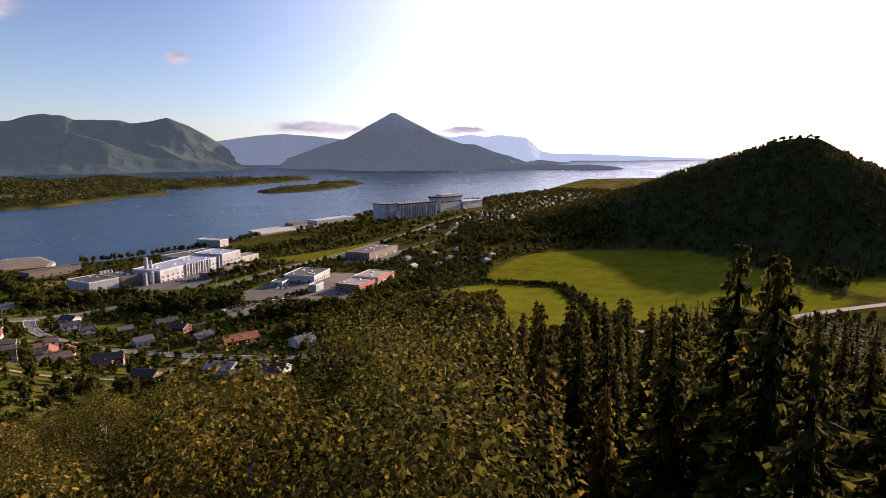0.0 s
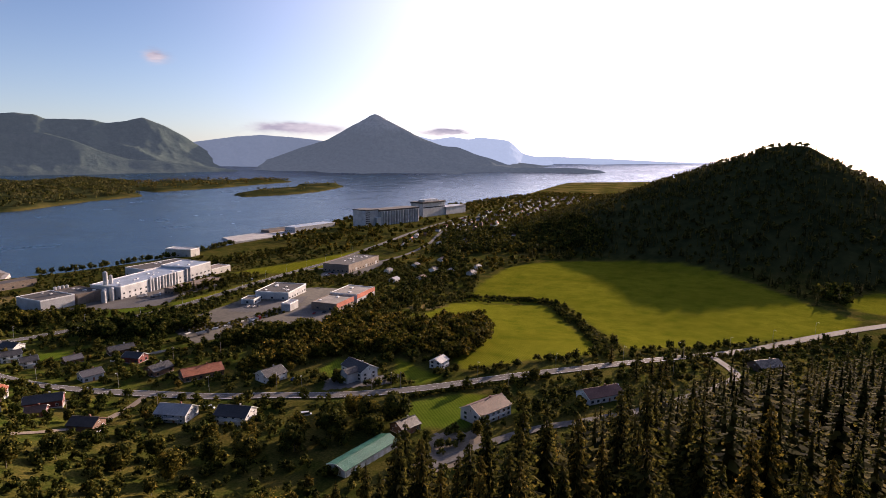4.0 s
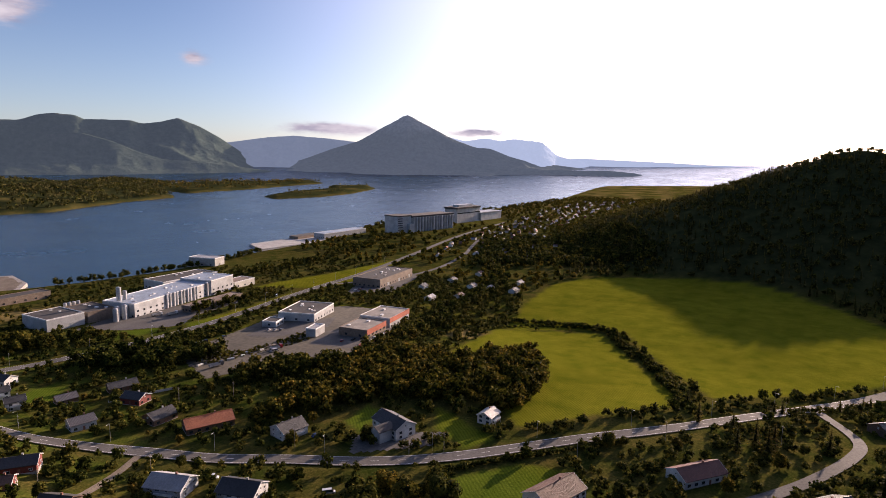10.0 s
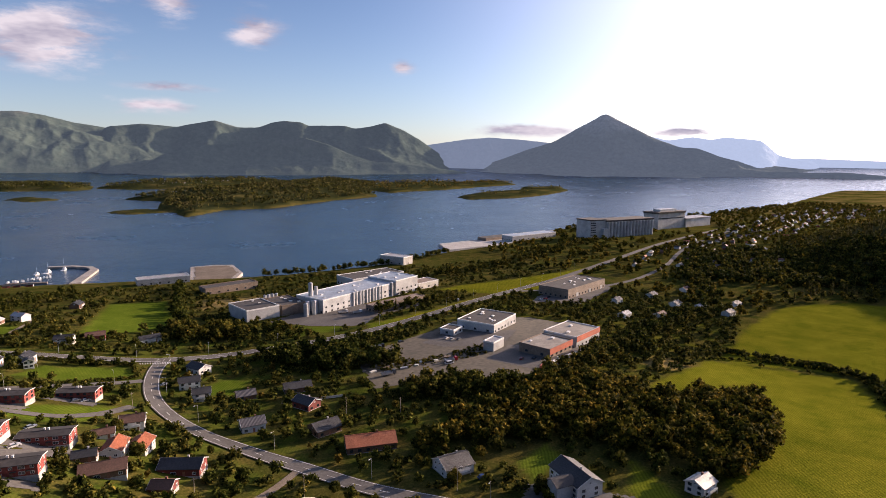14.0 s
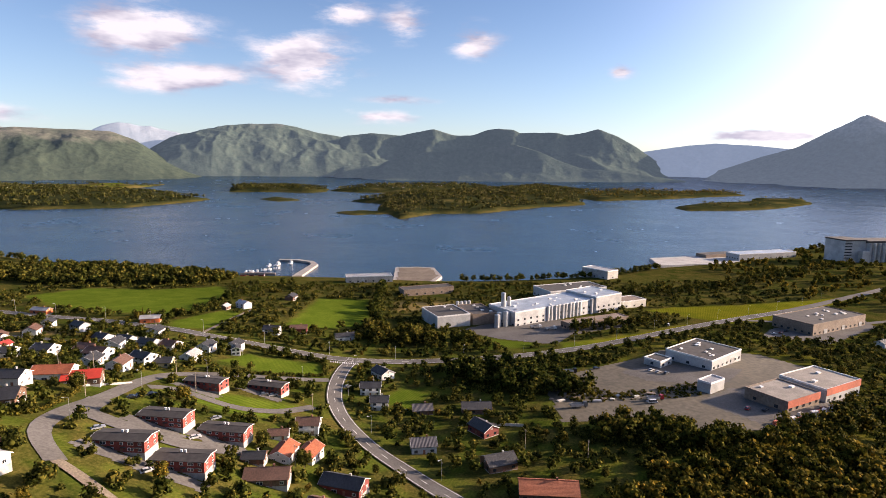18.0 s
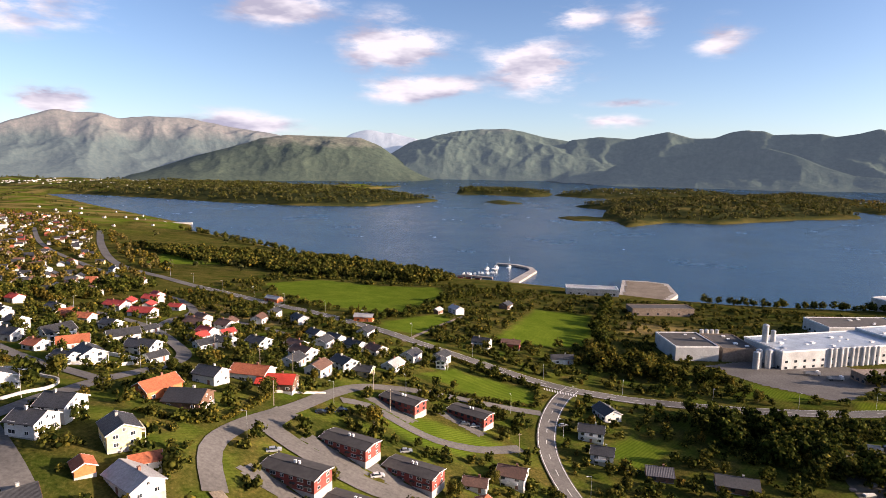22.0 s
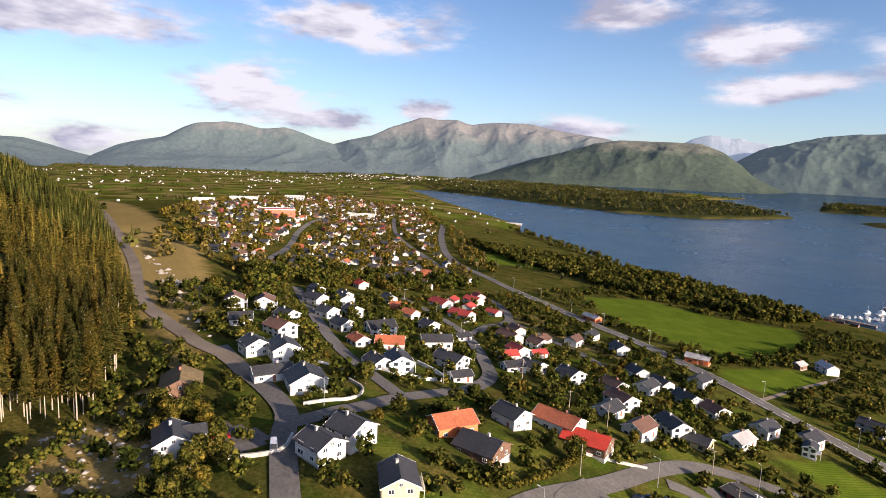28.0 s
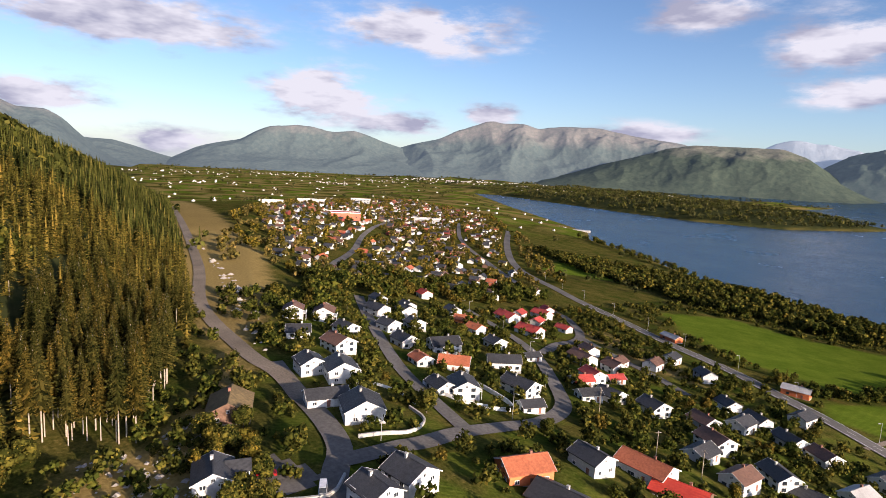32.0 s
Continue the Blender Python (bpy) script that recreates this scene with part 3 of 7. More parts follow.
# the haze of distance is put into these colours and their emission
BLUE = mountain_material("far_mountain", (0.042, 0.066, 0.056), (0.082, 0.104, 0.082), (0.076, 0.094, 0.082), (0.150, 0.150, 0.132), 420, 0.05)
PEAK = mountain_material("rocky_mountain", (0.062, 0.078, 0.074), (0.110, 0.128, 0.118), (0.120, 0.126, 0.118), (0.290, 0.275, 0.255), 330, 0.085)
MID = mountain_material("hazed_mid_mountain", (0.150, 0.180, 0.215), (0.180, 0.210, 0.240), (0.190, 0.220, 0.250), (0.220, 0.240, 0.265), 300, 0.16)
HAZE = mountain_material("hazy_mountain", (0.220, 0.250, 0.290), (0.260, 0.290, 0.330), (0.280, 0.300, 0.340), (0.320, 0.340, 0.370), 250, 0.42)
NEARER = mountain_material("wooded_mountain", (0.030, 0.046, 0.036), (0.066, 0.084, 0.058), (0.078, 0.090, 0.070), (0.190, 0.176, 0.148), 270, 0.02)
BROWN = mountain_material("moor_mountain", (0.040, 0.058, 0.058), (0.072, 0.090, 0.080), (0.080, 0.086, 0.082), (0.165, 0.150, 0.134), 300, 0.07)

mountain("mountain", "haze-blue wooded ridge behind the pointed peak", ((19, 0.0), (22, 0.5), (24.2, 1.05), (26.5, 1.4), (28.5, 1.7), (30.5, 1.85), (33.6, 1.65), (36.3, 1.35), (37.8, 0.85), (40, 0.2), (43, -0.4)), 4850, 500, MID, 0.08, 11, eye=EAST_EYE)
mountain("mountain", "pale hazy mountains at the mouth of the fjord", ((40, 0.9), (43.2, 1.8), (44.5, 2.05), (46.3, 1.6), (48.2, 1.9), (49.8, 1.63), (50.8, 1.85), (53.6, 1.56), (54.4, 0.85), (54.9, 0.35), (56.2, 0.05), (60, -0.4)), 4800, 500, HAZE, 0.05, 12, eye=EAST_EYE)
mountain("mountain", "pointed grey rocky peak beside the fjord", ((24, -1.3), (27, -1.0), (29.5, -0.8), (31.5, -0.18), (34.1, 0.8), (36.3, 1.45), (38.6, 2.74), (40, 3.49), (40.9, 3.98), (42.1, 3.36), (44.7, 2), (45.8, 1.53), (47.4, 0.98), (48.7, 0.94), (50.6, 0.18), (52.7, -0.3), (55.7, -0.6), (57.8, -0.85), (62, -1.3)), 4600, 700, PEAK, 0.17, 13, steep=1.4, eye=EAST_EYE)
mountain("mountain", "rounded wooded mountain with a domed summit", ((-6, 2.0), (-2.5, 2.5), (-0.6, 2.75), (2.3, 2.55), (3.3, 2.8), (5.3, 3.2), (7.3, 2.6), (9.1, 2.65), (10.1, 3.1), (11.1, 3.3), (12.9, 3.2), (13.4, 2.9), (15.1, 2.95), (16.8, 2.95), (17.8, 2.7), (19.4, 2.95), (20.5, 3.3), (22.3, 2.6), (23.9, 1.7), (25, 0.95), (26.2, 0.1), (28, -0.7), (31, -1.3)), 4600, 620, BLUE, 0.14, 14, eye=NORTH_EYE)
mountain("mountain", "distant haze-blue summit behind the broad mountain", ((-27, 0.9), (-24.9, 1.7), (-24, 2.3), (-23.1, 2.8), (-21.9, 3.08), (-21, 3.0), (-20.3, 2.8), (-19.5, 2.86), (-18.6, 2.6), (-17.4, 2.4), (-15.9, 1.7), (-13, 0.6)), 4850, 500, MID, 0.08, 15, eye=NORTH_EYE)
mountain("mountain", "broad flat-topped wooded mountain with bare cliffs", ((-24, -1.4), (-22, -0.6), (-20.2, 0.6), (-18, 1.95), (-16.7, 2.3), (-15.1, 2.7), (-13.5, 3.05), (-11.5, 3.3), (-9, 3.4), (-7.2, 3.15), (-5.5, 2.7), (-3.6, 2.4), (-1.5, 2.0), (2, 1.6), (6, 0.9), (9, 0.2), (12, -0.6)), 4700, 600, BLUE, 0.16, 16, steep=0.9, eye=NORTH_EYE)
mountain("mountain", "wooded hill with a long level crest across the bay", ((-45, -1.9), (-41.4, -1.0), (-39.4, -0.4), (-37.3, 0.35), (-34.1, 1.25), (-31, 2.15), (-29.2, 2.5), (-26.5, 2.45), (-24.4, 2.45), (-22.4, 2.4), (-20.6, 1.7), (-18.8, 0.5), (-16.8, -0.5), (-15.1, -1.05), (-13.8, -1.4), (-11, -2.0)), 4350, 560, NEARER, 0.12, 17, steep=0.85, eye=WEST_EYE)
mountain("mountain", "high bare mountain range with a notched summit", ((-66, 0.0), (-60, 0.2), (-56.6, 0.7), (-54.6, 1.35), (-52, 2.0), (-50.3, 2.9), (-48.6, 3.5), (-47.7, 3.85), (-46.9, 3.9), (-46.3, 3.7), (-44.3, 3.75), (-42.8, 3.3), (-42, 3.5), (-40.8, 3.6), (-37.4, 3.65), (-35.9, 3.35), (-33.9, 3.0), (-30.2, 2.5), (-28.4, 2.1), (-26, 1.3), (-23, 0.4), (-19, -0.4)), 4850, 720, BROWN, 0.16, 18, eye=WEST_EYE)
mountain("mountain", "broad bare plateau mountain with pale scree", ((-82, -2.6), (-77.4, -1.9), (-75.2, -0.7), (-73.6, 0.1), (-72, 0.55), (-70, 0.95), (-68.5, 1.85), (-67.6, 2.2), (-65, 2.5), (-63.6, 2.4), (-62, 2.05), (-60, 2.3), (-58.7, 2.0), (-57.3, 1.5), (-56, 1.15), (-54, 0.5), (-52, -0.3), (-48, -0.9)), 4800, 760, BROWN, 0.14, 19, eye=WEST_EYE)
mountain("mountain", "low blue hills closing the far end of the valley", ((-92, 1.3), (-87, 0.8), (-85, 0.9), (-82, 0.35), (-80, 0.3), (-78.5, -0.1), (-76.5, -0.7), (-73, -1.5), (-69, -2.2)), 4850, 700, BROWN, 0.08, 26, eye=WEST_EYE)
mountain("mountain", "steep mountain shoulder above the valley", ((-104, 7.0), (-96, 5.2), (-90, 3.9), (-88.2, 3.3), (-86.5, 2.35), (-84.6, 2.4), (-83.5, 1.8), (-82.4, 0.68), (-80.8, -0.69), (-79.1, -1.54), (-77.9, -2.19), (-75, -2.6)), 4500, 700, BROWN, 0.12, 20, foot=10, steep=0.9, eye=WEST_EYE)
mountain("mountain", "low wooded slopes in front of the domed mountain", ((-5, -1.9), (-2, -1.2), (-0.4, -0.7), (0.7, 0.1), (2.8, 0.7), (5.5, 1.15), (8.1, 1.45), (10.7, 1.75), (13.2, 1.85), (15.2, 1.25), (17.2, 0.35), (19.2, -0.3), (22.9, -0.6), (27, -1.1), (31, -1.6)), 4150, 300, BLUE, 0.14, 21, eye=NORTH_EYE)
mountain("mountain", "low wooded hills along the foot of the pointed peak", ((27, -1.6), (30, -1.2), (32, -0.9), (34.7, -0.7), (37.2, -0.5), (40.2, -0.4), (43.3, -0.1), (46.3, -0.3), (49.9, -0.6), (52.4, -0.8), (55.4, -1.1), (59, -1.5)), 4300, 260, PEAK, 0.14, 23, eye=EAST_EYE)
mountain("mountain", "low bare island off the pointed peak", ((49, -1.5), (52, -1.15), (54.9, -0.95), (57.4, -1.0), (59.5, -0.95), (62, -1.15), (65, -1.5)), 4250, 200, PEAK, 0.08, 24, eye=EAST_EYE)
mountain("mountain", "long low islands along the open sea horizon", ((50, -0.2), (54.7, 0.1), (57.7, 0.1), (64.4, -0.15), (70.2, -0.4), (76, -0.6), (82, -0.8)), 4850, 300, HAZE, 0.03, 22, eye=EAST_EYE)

# ---- plants ----
def leaf_material(name, dark, light, gold, through=0.25):
    m = bpy.data.materials.new(name)
    m.use_nodes = True
    n, l = links(m)
    b, o = n["Principled BSDF"], n["Material Output"]
    g = n.new("ShaderNodeNewGeometry")
    oi = n.new("ShaderNodeObjectInfo")
    c = ramp(m, g.outputs["Random Per Island"], ((0.0, dark), (0.75, light), (1.0, gold)))
    patches = noise_node(m, 0.05, 3)
    c = mix(m, 1.0, c, ramp(m, patches.outputs[0], ((0.3, (0.7, 0.75, 0.7)), (0.7, (1.3, 1.2, 1.1)))), "MULTIPLY")
    c = mix(m, 1.0, c, ramp(m, oi.outputs["Random"], ((0.0, (0.72, 0.80, 0.75)), (0.6, (1.0, 1.0, 1.0)), (1.0, (1.45, 1.2, 0.9)))), "MULTIPLY")
    c = mix(m, 1.0, c, (0.76, 0.76, 0.76), "MULTIPLY")
    l.new(c, b.inputs["Base Color"])
    b.inputs["Roughness"].default_value, b.inputs["Specular IOR Level"].default_value = 0.9, 0.03
    tr = n.new("ShaderNodeBsdfTranslucent")
    l.new(c, tr.inputs["Color"])
    mx = n.new("ShaderNodeMixShader")
    mx.inputs[0].default_value = through
    l.new(b.outputs[0], mx.inputs[1])
    l.new(tr.outputs[0], mx.inputs[2])
    l.new(mx.outputs[0], o.inputs["Surface"])
    return m


LEAF = leaf_material("leaves", (0.007, 0.014, 0.003), (0.114, 0.114, 0.022), (0.240, 0.190, 0.034))
BIRCH = leaf_material("birch_leaves", (0.012, 0.018, 0.004), (0.140, 0.134, 0.030), (0.300, 0.230, 0.052), 0.38)
NEEDLE = leaf_material("needles", (0.005, 0.010, 0.003), (0.108, 0.100, 0.024), (0.210, 0.165, 0.040), 0.42)
HEDGE = leaf_material("hedge_leaves", (0.006, 0.013, 0.003), (0.086, 0.100, 0.017), (0.165, 0.148, 0.025), 0.2)
AUTUMN = leaf_material("autumn_leaves", (0.030, 0.030, 0.007), (0.170, 0.125, 0.022), (0.250, 0.165, 0.030), 0.3)
# olive-brown far woods, paled to take in the haze of distance
WOOD = leaf_material("distant_wood", (0.022, 0.027, 0.010), (0.125, 0.122, 0.044), (0.210, 0.172, 0.066), 0.2)
# lighter, golder copy of the needles, with sunlight put into the colour
SUNLIT_NEEDLE = leaf_material("sunlit_needles", (0.007, 0.013, 0.004), (0.122, 0.124, 0.029), (0.240, 0.200, 0.052), 0.26)
# lightened, more translucent leaves standing in for sun haze over the hill
HAZED_HILL_LEAF = leaf_material("hazed_hill_leaves", (0.030, 0.030, 0.010), (0.165, 0.145, 0.042), (0.290, 0.230, 0.070), 0.45)
BARK = material("bark", (0.06, 0.045, 0.03), (0.16, 0.125, 0.09), 3.0, 0.3, 0.95, bump=0.6)
PALE_BARK = material("pale_bark", (0.20, 0.17, 0.13), (0.42, 0.36, 0.28), 2.0, 0.3, 0.9, bump=0.5)


def tube(verts, faces, a, b, ra, rb, sides=6):
    """Adds a tapered tube from a to b."""
    a, b = np.array(a, float), np.array(b, float)
    d = (b - a) / (np.linalg.norm(b - a) + 1e-9)
    u = np.cross(d, (0.3, 0.9, 0.1))
    u /= np.linalg.norm(u)
    v = np.cross(d, u)
    k = len(verts)
    for p, r in ((a, ra), (b, rb)):
        for i in range(sides):
            t = 2 * math.pi * i / sides
            verts.append((p + r * (u * math.cos(t) + v * math.sin(t))).tolist())
    for i in range(sides):
        j = (i + 1) % sides
        faces.append((k + i, k + j, k + sides + j, k + sides + i))


def flakes(rng, centres, size, out):
    """Small folded leaf sprays at the centres, facing roughly outwards: two triangles each."""
    n = len(centres)
    q = out / (np.linalg.norm(out, axis=1)[:, None] + 1e-9) + 0.55 * rng.normal(size=(n, 3))
    q /= np.linalg.norm(q, axis=1)[:, None]
    u = np.cross(q, rng.normal(size=(n, 3)))
    u /= np.linalg.norm(u, axis=1)[:, None] + 1e-9
    w = np.cross(q, u)
    s = size * (0.6 + 0.8 * rng.random(n))[:, None]
    p = np.stack([centres - u * s, centres + w * s * 0.75 + q * s * 0.15, centres + u * s, centres - w * s * 0.75 + q * s * 0.15], 1)
    return p.reshape(-1, 3), (np.arange(n)[:, None] * 4 + np.arange(4)[None]).tolist()


GOLD = (1 + 5**0.5) / 2
BALL = ([tuple(c / math.hypot(1, GOLD) for c in p) for p in ((-1, GOLD, 0), (1, GOLD, 0), (-1, -GOLD, 0), (1, -GOLD, 0), (0, -1, GOLD), (0, 1, GOLD), (0, -1, -GOLD), (0, 1, -GOLD), (GOLD, 0, -1), (GOLD, 0, 1), (-GOLD, 0, -1), (-GOLD, 0, 1))],
        [(0, 11, 5), (0, 5, 1), (0, 1, 7), (0, 7, 10), (0, 10, 11), (1, 5, 9), (5, 11, 4), (11, 10, 2), (10, 7, 6), (7, 1, 8), (3, 9, 4), (3, 4, 2), (3, 2, 6), (3, 6, 8), (3, 8, 9), (4, 9, 5), (2, 4, 11), (6, 2, 10), (8, 6, 7), (9, 8, 1)])

DIAMOND = ([(1, 0, 0), (-1, 0, 0), (0, 1, 0), (0, -1, 0), (0, 0, 1), (0, 0, -1)], [(0, 2, 4), (2, 1, 4), (1, 3, 4), (3, 0, 4), (2, 0, 5), (1, 2, 5), (3, 1, 5), (0, 3, 5)])


def broadleaf_mesh(seed, tall, wide, sprays, size, slim=False):
    """The trunk with its limbs, and the crown of sprays in uneven clumps."""
    rng = np.random.default_rng(seed)
    tv, tf, cen, outs = [], [], [], []
    lean = rng.normal(size=2) * 0.03 * tall
    fork = tall * (0.30 if not slim else 0.5)
    tube(tv, tf, (0, 0, -0.4), (lean[0] * 0.4, lean[1] * 0.4, fork), 0.022 * tall, 0.014 * tall, 7)
    tube(tv, tf, (lean[0] * 0.4, lean[1] * 0.4, fork), (lean[0], lean[1], tall * 0.86), 0.014 * tall, 0.004 * tall, 6)
    lobes = 9 if slim else 12 if sprays > 400 else 7 if sprays >= 140 else 4
    cv0, cf0 = [], []
    for k in range(lobes):
        a = k * 2.4 + rng.random()
        zz = tall * (0.34 + 0.58 * (k + 0.5) / lobes)
        out = wide * (0.50 - 0.36 * abs((k + 0.5) / lobes - 0.35)) * (0.75 + 0.5 * rng.random())
        tip = np.array([lean[0] + out * math.cos(a), lean[1] + out * math.sin(a), zz])
        tube(tv, tf, (lean[0] * 0.5, lean[1] * 0.5, zz - tall * 0.14), tip, 0.008 * tall, 0.003 * tall, 5)
        m = sprays // lobes
        r = wide * (0.40 + 0.14 * rng.random()) * (1.0 if lobes > 6 else 1.15)
        d = rng.normal(size=(m, 3))
        d /= np.linalg.norm(d, axis=1)[:, None]
        d *= (0.45 + 0.55 * rng.random(m) ** 0.5)[:, None] * r
        d[:, 2] *= 0.85 if not slim else 1.25
        # solid core added inside each clump to keep light from passing through
        if not slim and sprays > 30:
            form = BALL if sprays > 400 else DIAMOND
            core = np.array(form[0]) * r * 0.66 * (0.8 + 0.4 * rng.random((len(form[0]), 1))) * (1, 1, 0.85) + tip
            cf0 += [tuple(q + len(cv0) for q in t) for t in form[1]]
            cv0 += core.tolist()
        cen.append(tip + d)
        outs.append(d / r + 0.5 * (tip + d - (lean[0], lean[1], tall * 0.55)) / wide)
    cv, cf = flakes(rng, np.concatenate(cen), size, np.concatenate(outs))
    k = len(cv)
    return (tv, tf), (cv.tolist() + cv0, list(cf) + [tuple(q + k for q in t) for t in cf0])


def spruce_mesh(seed, tall, wide, tiers, arms, fringe=3, bare=0.06):
    """A spruce: whorls of drooping boughs with hanging twigs."""
    rng = np.random.default_rng(seed)
    tv, tf, v, f = [], [], [], []
    tube(tv, tf, (0, 0, -0.4), (0, 0, tall * 0.97), (0.013 if bare < 0.2 else 0.008) * tall, 0.002 * tall, 6)
    for k in range(tiers):
        u = (k + rng.random() * 0.7) / tiers
        z = tall * (bare + (1 - bare) * u)
        reach = wide * (1 - u) ** 0.8 * (0.75 + 0.5 * rng.random()) + 0.15
        for i in range(arms):
            a = 6.283 * (i + rng.random() * 0.8) / arms + k
            r = reach * (0.50 + 0.70 * rng.random())
            z = tall * (bare + (1 - bare) * min(max(u + (rng.random() - 0.5) * 1.5 / tiers, 0), 0.985))
            dx, dy = math.cos(a), math.sin(a)
            droop = 0.30 * r + 0.02 * tall * (1 - u)
            sw = (0.13 if fringe > 1 else 0.26) * r + 0.06
            px, py = -dy, dx
            b = len(v)
            v += [(0.1 * dx, 0.1 * dy, z), (0.55 * r * dx + sw * px, 0.55 * r * dy + sw * py, z - 0.5 * droop), (r * dx, r * dy, z - droop + 0.12 * r), (0.55 * r * dx - sw * px, 0.55 * r * dy - sw * py, z - 0.55 * droop)]
            f.append((b, b + 1, b + 2, b + 3))
            for q in range(fringe):
                w = 0.35 + 0.6 * (q + rng.random()) / max(fringe, 1)
                side = (1 if q % 2 else -1) * sw * (1.2 - 0.6 * w)
                cx, cy, cz = w * r * dx + side * px, w * r * dy + side * py, z - w * droop
                b = len(v)
                h = 0.08 * r + 0.04 * wide
                v += [(cx - 0.10 * r * dx, cy - 0.10 * r * dy, cz + 0.04), (cx + 0.16 * r * dx + 0.4 * side * px, cy + 0.16 * r * dy + 0.4 * side * py, cz - 0.3 * h), (cx + 0.02 * r * dx, cy, cz - 1.5 * h)]
                f.append((b, b + 1, b + 2))
    # inner cone added behind the boughs to block light
    b = len(v)
    for zz, q in ((bare + 0.02, 0.30), (0.45, 0.20), (0.92, 0.02)):
        v += [(q * wide * math.cos(i * 1.2566), q * wide * math.sin(i * 1.2566), zz * tall) for i in range(5)]
    f += [(b + 5 * k + i, b + 5 * k + (i + 1) % 5, b + 5 * k + 5 + (i + 1) % 5, b + 5 * k + 5 + i) for k in range(2) for i in range(5)]
    b = len(v)
    v += [(0.12, 0, tall * 0.93), (-0.1, 0.1, tall * 0.93), (0, -0.12, tall * 0.93), (0, 0, tall * 1.01)]
    f += [(b, b + 1, b + 3), (b + 1, b + 2, b + 3), (b + 2, b, b + 3)]
    return (tv, tf), (v, f)


def plain_mesh(name, data, mat, smooth=False):
    me = bpy.data.meshes.new(name)
    me.from_pydata(data[0], [], data[1])
    me.materials.append(mat)
    if smooth:
        me.polygons.foreach_set("use_smooth", [True] * len(me.polygons))
    return me


class Kind:
    """One sort of tree, built once, of which many are set out."""

    def __init__(self, name, label, group, parts, bark, leaf):
        self.name, self.label, self.group = name, label, group
        self.trunk, self.crown = plain_mesh("trunk", parts[0], bark, True), plain_mesh("crown", parts[1], leaf)

    def plant(self, x, y, size=1.0, turn=0.0):
        top = new(self.name)
        top.matrix_world = pose(x, y, ground_at(x, y) - 0.1, 0, 0, turn) @ Matrix.Diagonal((size, size, size, 1))
        for nm, me in (("trunk", self.trunk), ("crown", self.crown)):
            o = new(nm, me)
            o.parent = top
        return tagged(top, self.label, "tree", self.group)


BROAD = [Kind("broadleaf_tree", "round-crowned green broadleaf tree", "trees in the town", broadleaf_mesh(k, 7.0, 3.2 + 0.3 * k, 1100, 0.29), BARK, LEAF) for k in range(3)]
GOLDEN = [Kind("broadleaf_tree", "broadleaf tree turning yellow for autumn", "trees in the town", broadleaf_mesh(20 + k, 6.0, 2.8, 950, 0.27), BARK, AUTUMN) for k in range(1)]
SHRUB = [Kind("shrub", "dense green garden shrub", "shrubs in the gardens", broadleaf_mesh(40 + k, 2.6, 2.0, 420, 0.21), BARK, HEDGE) for k in range(2)]
POPLAR = [Kind("conifer", "dark slim garden conifer", "garden conifers", spruce_mesh(60 + k, 8.0, 1.7, 16, 7, 2), BARK, NEEDLE) for k in range(2)]
BIRCHES = [Kind("birch_tree", "tall birch with small yellowing leaves", "birches on the hillside", broadleaf_mesh(80 + k, 13.0, 4.4, 9500, 0.10, True), PALE_BARK, BIRCH) for k in range(3)]
SPRUCES = [Kind("spruce_tree", "tall dark spruce with drooping boughs", "spruces on the hillside", spruce_mesh(100 + k, 17.0, 2.7, 52, 8, 6), BARK, NEEDLE) for k in range(3)]
TALL_SPRUCES = [Kind("tall_spruce", "slim spruce with a bare pale lower trunk", "spruces on the hillside", spruce_mesh(120 + k, 18.0, 1.9, 40, 7, 4, 0.34), PALE_BARK, NEEDLE) for k in range(3)]


def forest(name, label, xy, sizes, sorts, mats, category="wood"):
    """Many small trees in one mesh: each of the given low meshes is set out in turn."""
    verts, faces, mi, base = [], [], [], 0
    z = height(xy[:, 0], xy[:, 1])
    rng = np.random.default_rng(len(xy))
    turn, pick = rng.random(len(xy)) * 6.283, rng.integers(0, len(sorts), len(xy))
    for s, (data, slot) in enumerate(sorts):
        v0 = np.array(data[0])
        counts = np.array([len(q) for q in data[1]])
        flat = np.concatenate([np.array(q) for q in data[1]])
        for i in np.where(pick == s)[0]:
            c, sn = math.cos(turn[i]), math.sin(turn[i])
            w = np.empty_like(v0)
            w[:, 0], w[:, 1], w[:, 2] = v0[:, 0] * c - v0[:, 1] * sn, v0[:, 0] * sn + v0[:, 1] * c, v0[:, 2]
            verts.append(w * sizes[i] + (xy[i, 0], xy[i, 1], z[i] - 0.15))
            faces.append((flat + base, counts))
            mi.append(np.full(len(counts), slot))
            base += len(v0)
    co = np.concatenate(verts).astype(np.float32)
    loops = np.concatenate([q[0] for q in faces]).astype(np.int32)
    total = np.concatenate([q[1] for q in faces]).astype(np.int32)
    me = bpy.data.meshes.new(name)
    me.vertices.add(len(co))
    me.vertices.foreach_set("co", co.ravel())
    me.loops.add(len(loops))
    me.loops.foreach_set("vertex_index", loops)
    me.polygons.add(len(total))
    me.polygons.foreach_set("loop_start", np.concatenate([[0], np.cumsum(total)[:-1]]).astype(np.int32))
    me.polygons.foreach_set("loop_total", total)
    for m in mats:
        me.materials.append(m)
    me.polygons.foreach_set("material_index", np.concatenate(mi).astype(np.int32))
    me.update(calc_edges=True)
    return tagged(new(name, me), label, category, kind="stuff")


def joined(pair):
    """Trunk and crown as one low mesh."""
    (tv, tf), (cv, cf) = pair
    k = len(tv)
    return list(tv) + list(cv), list(tf) + [tuple(i + k for i in q) for q in cf]


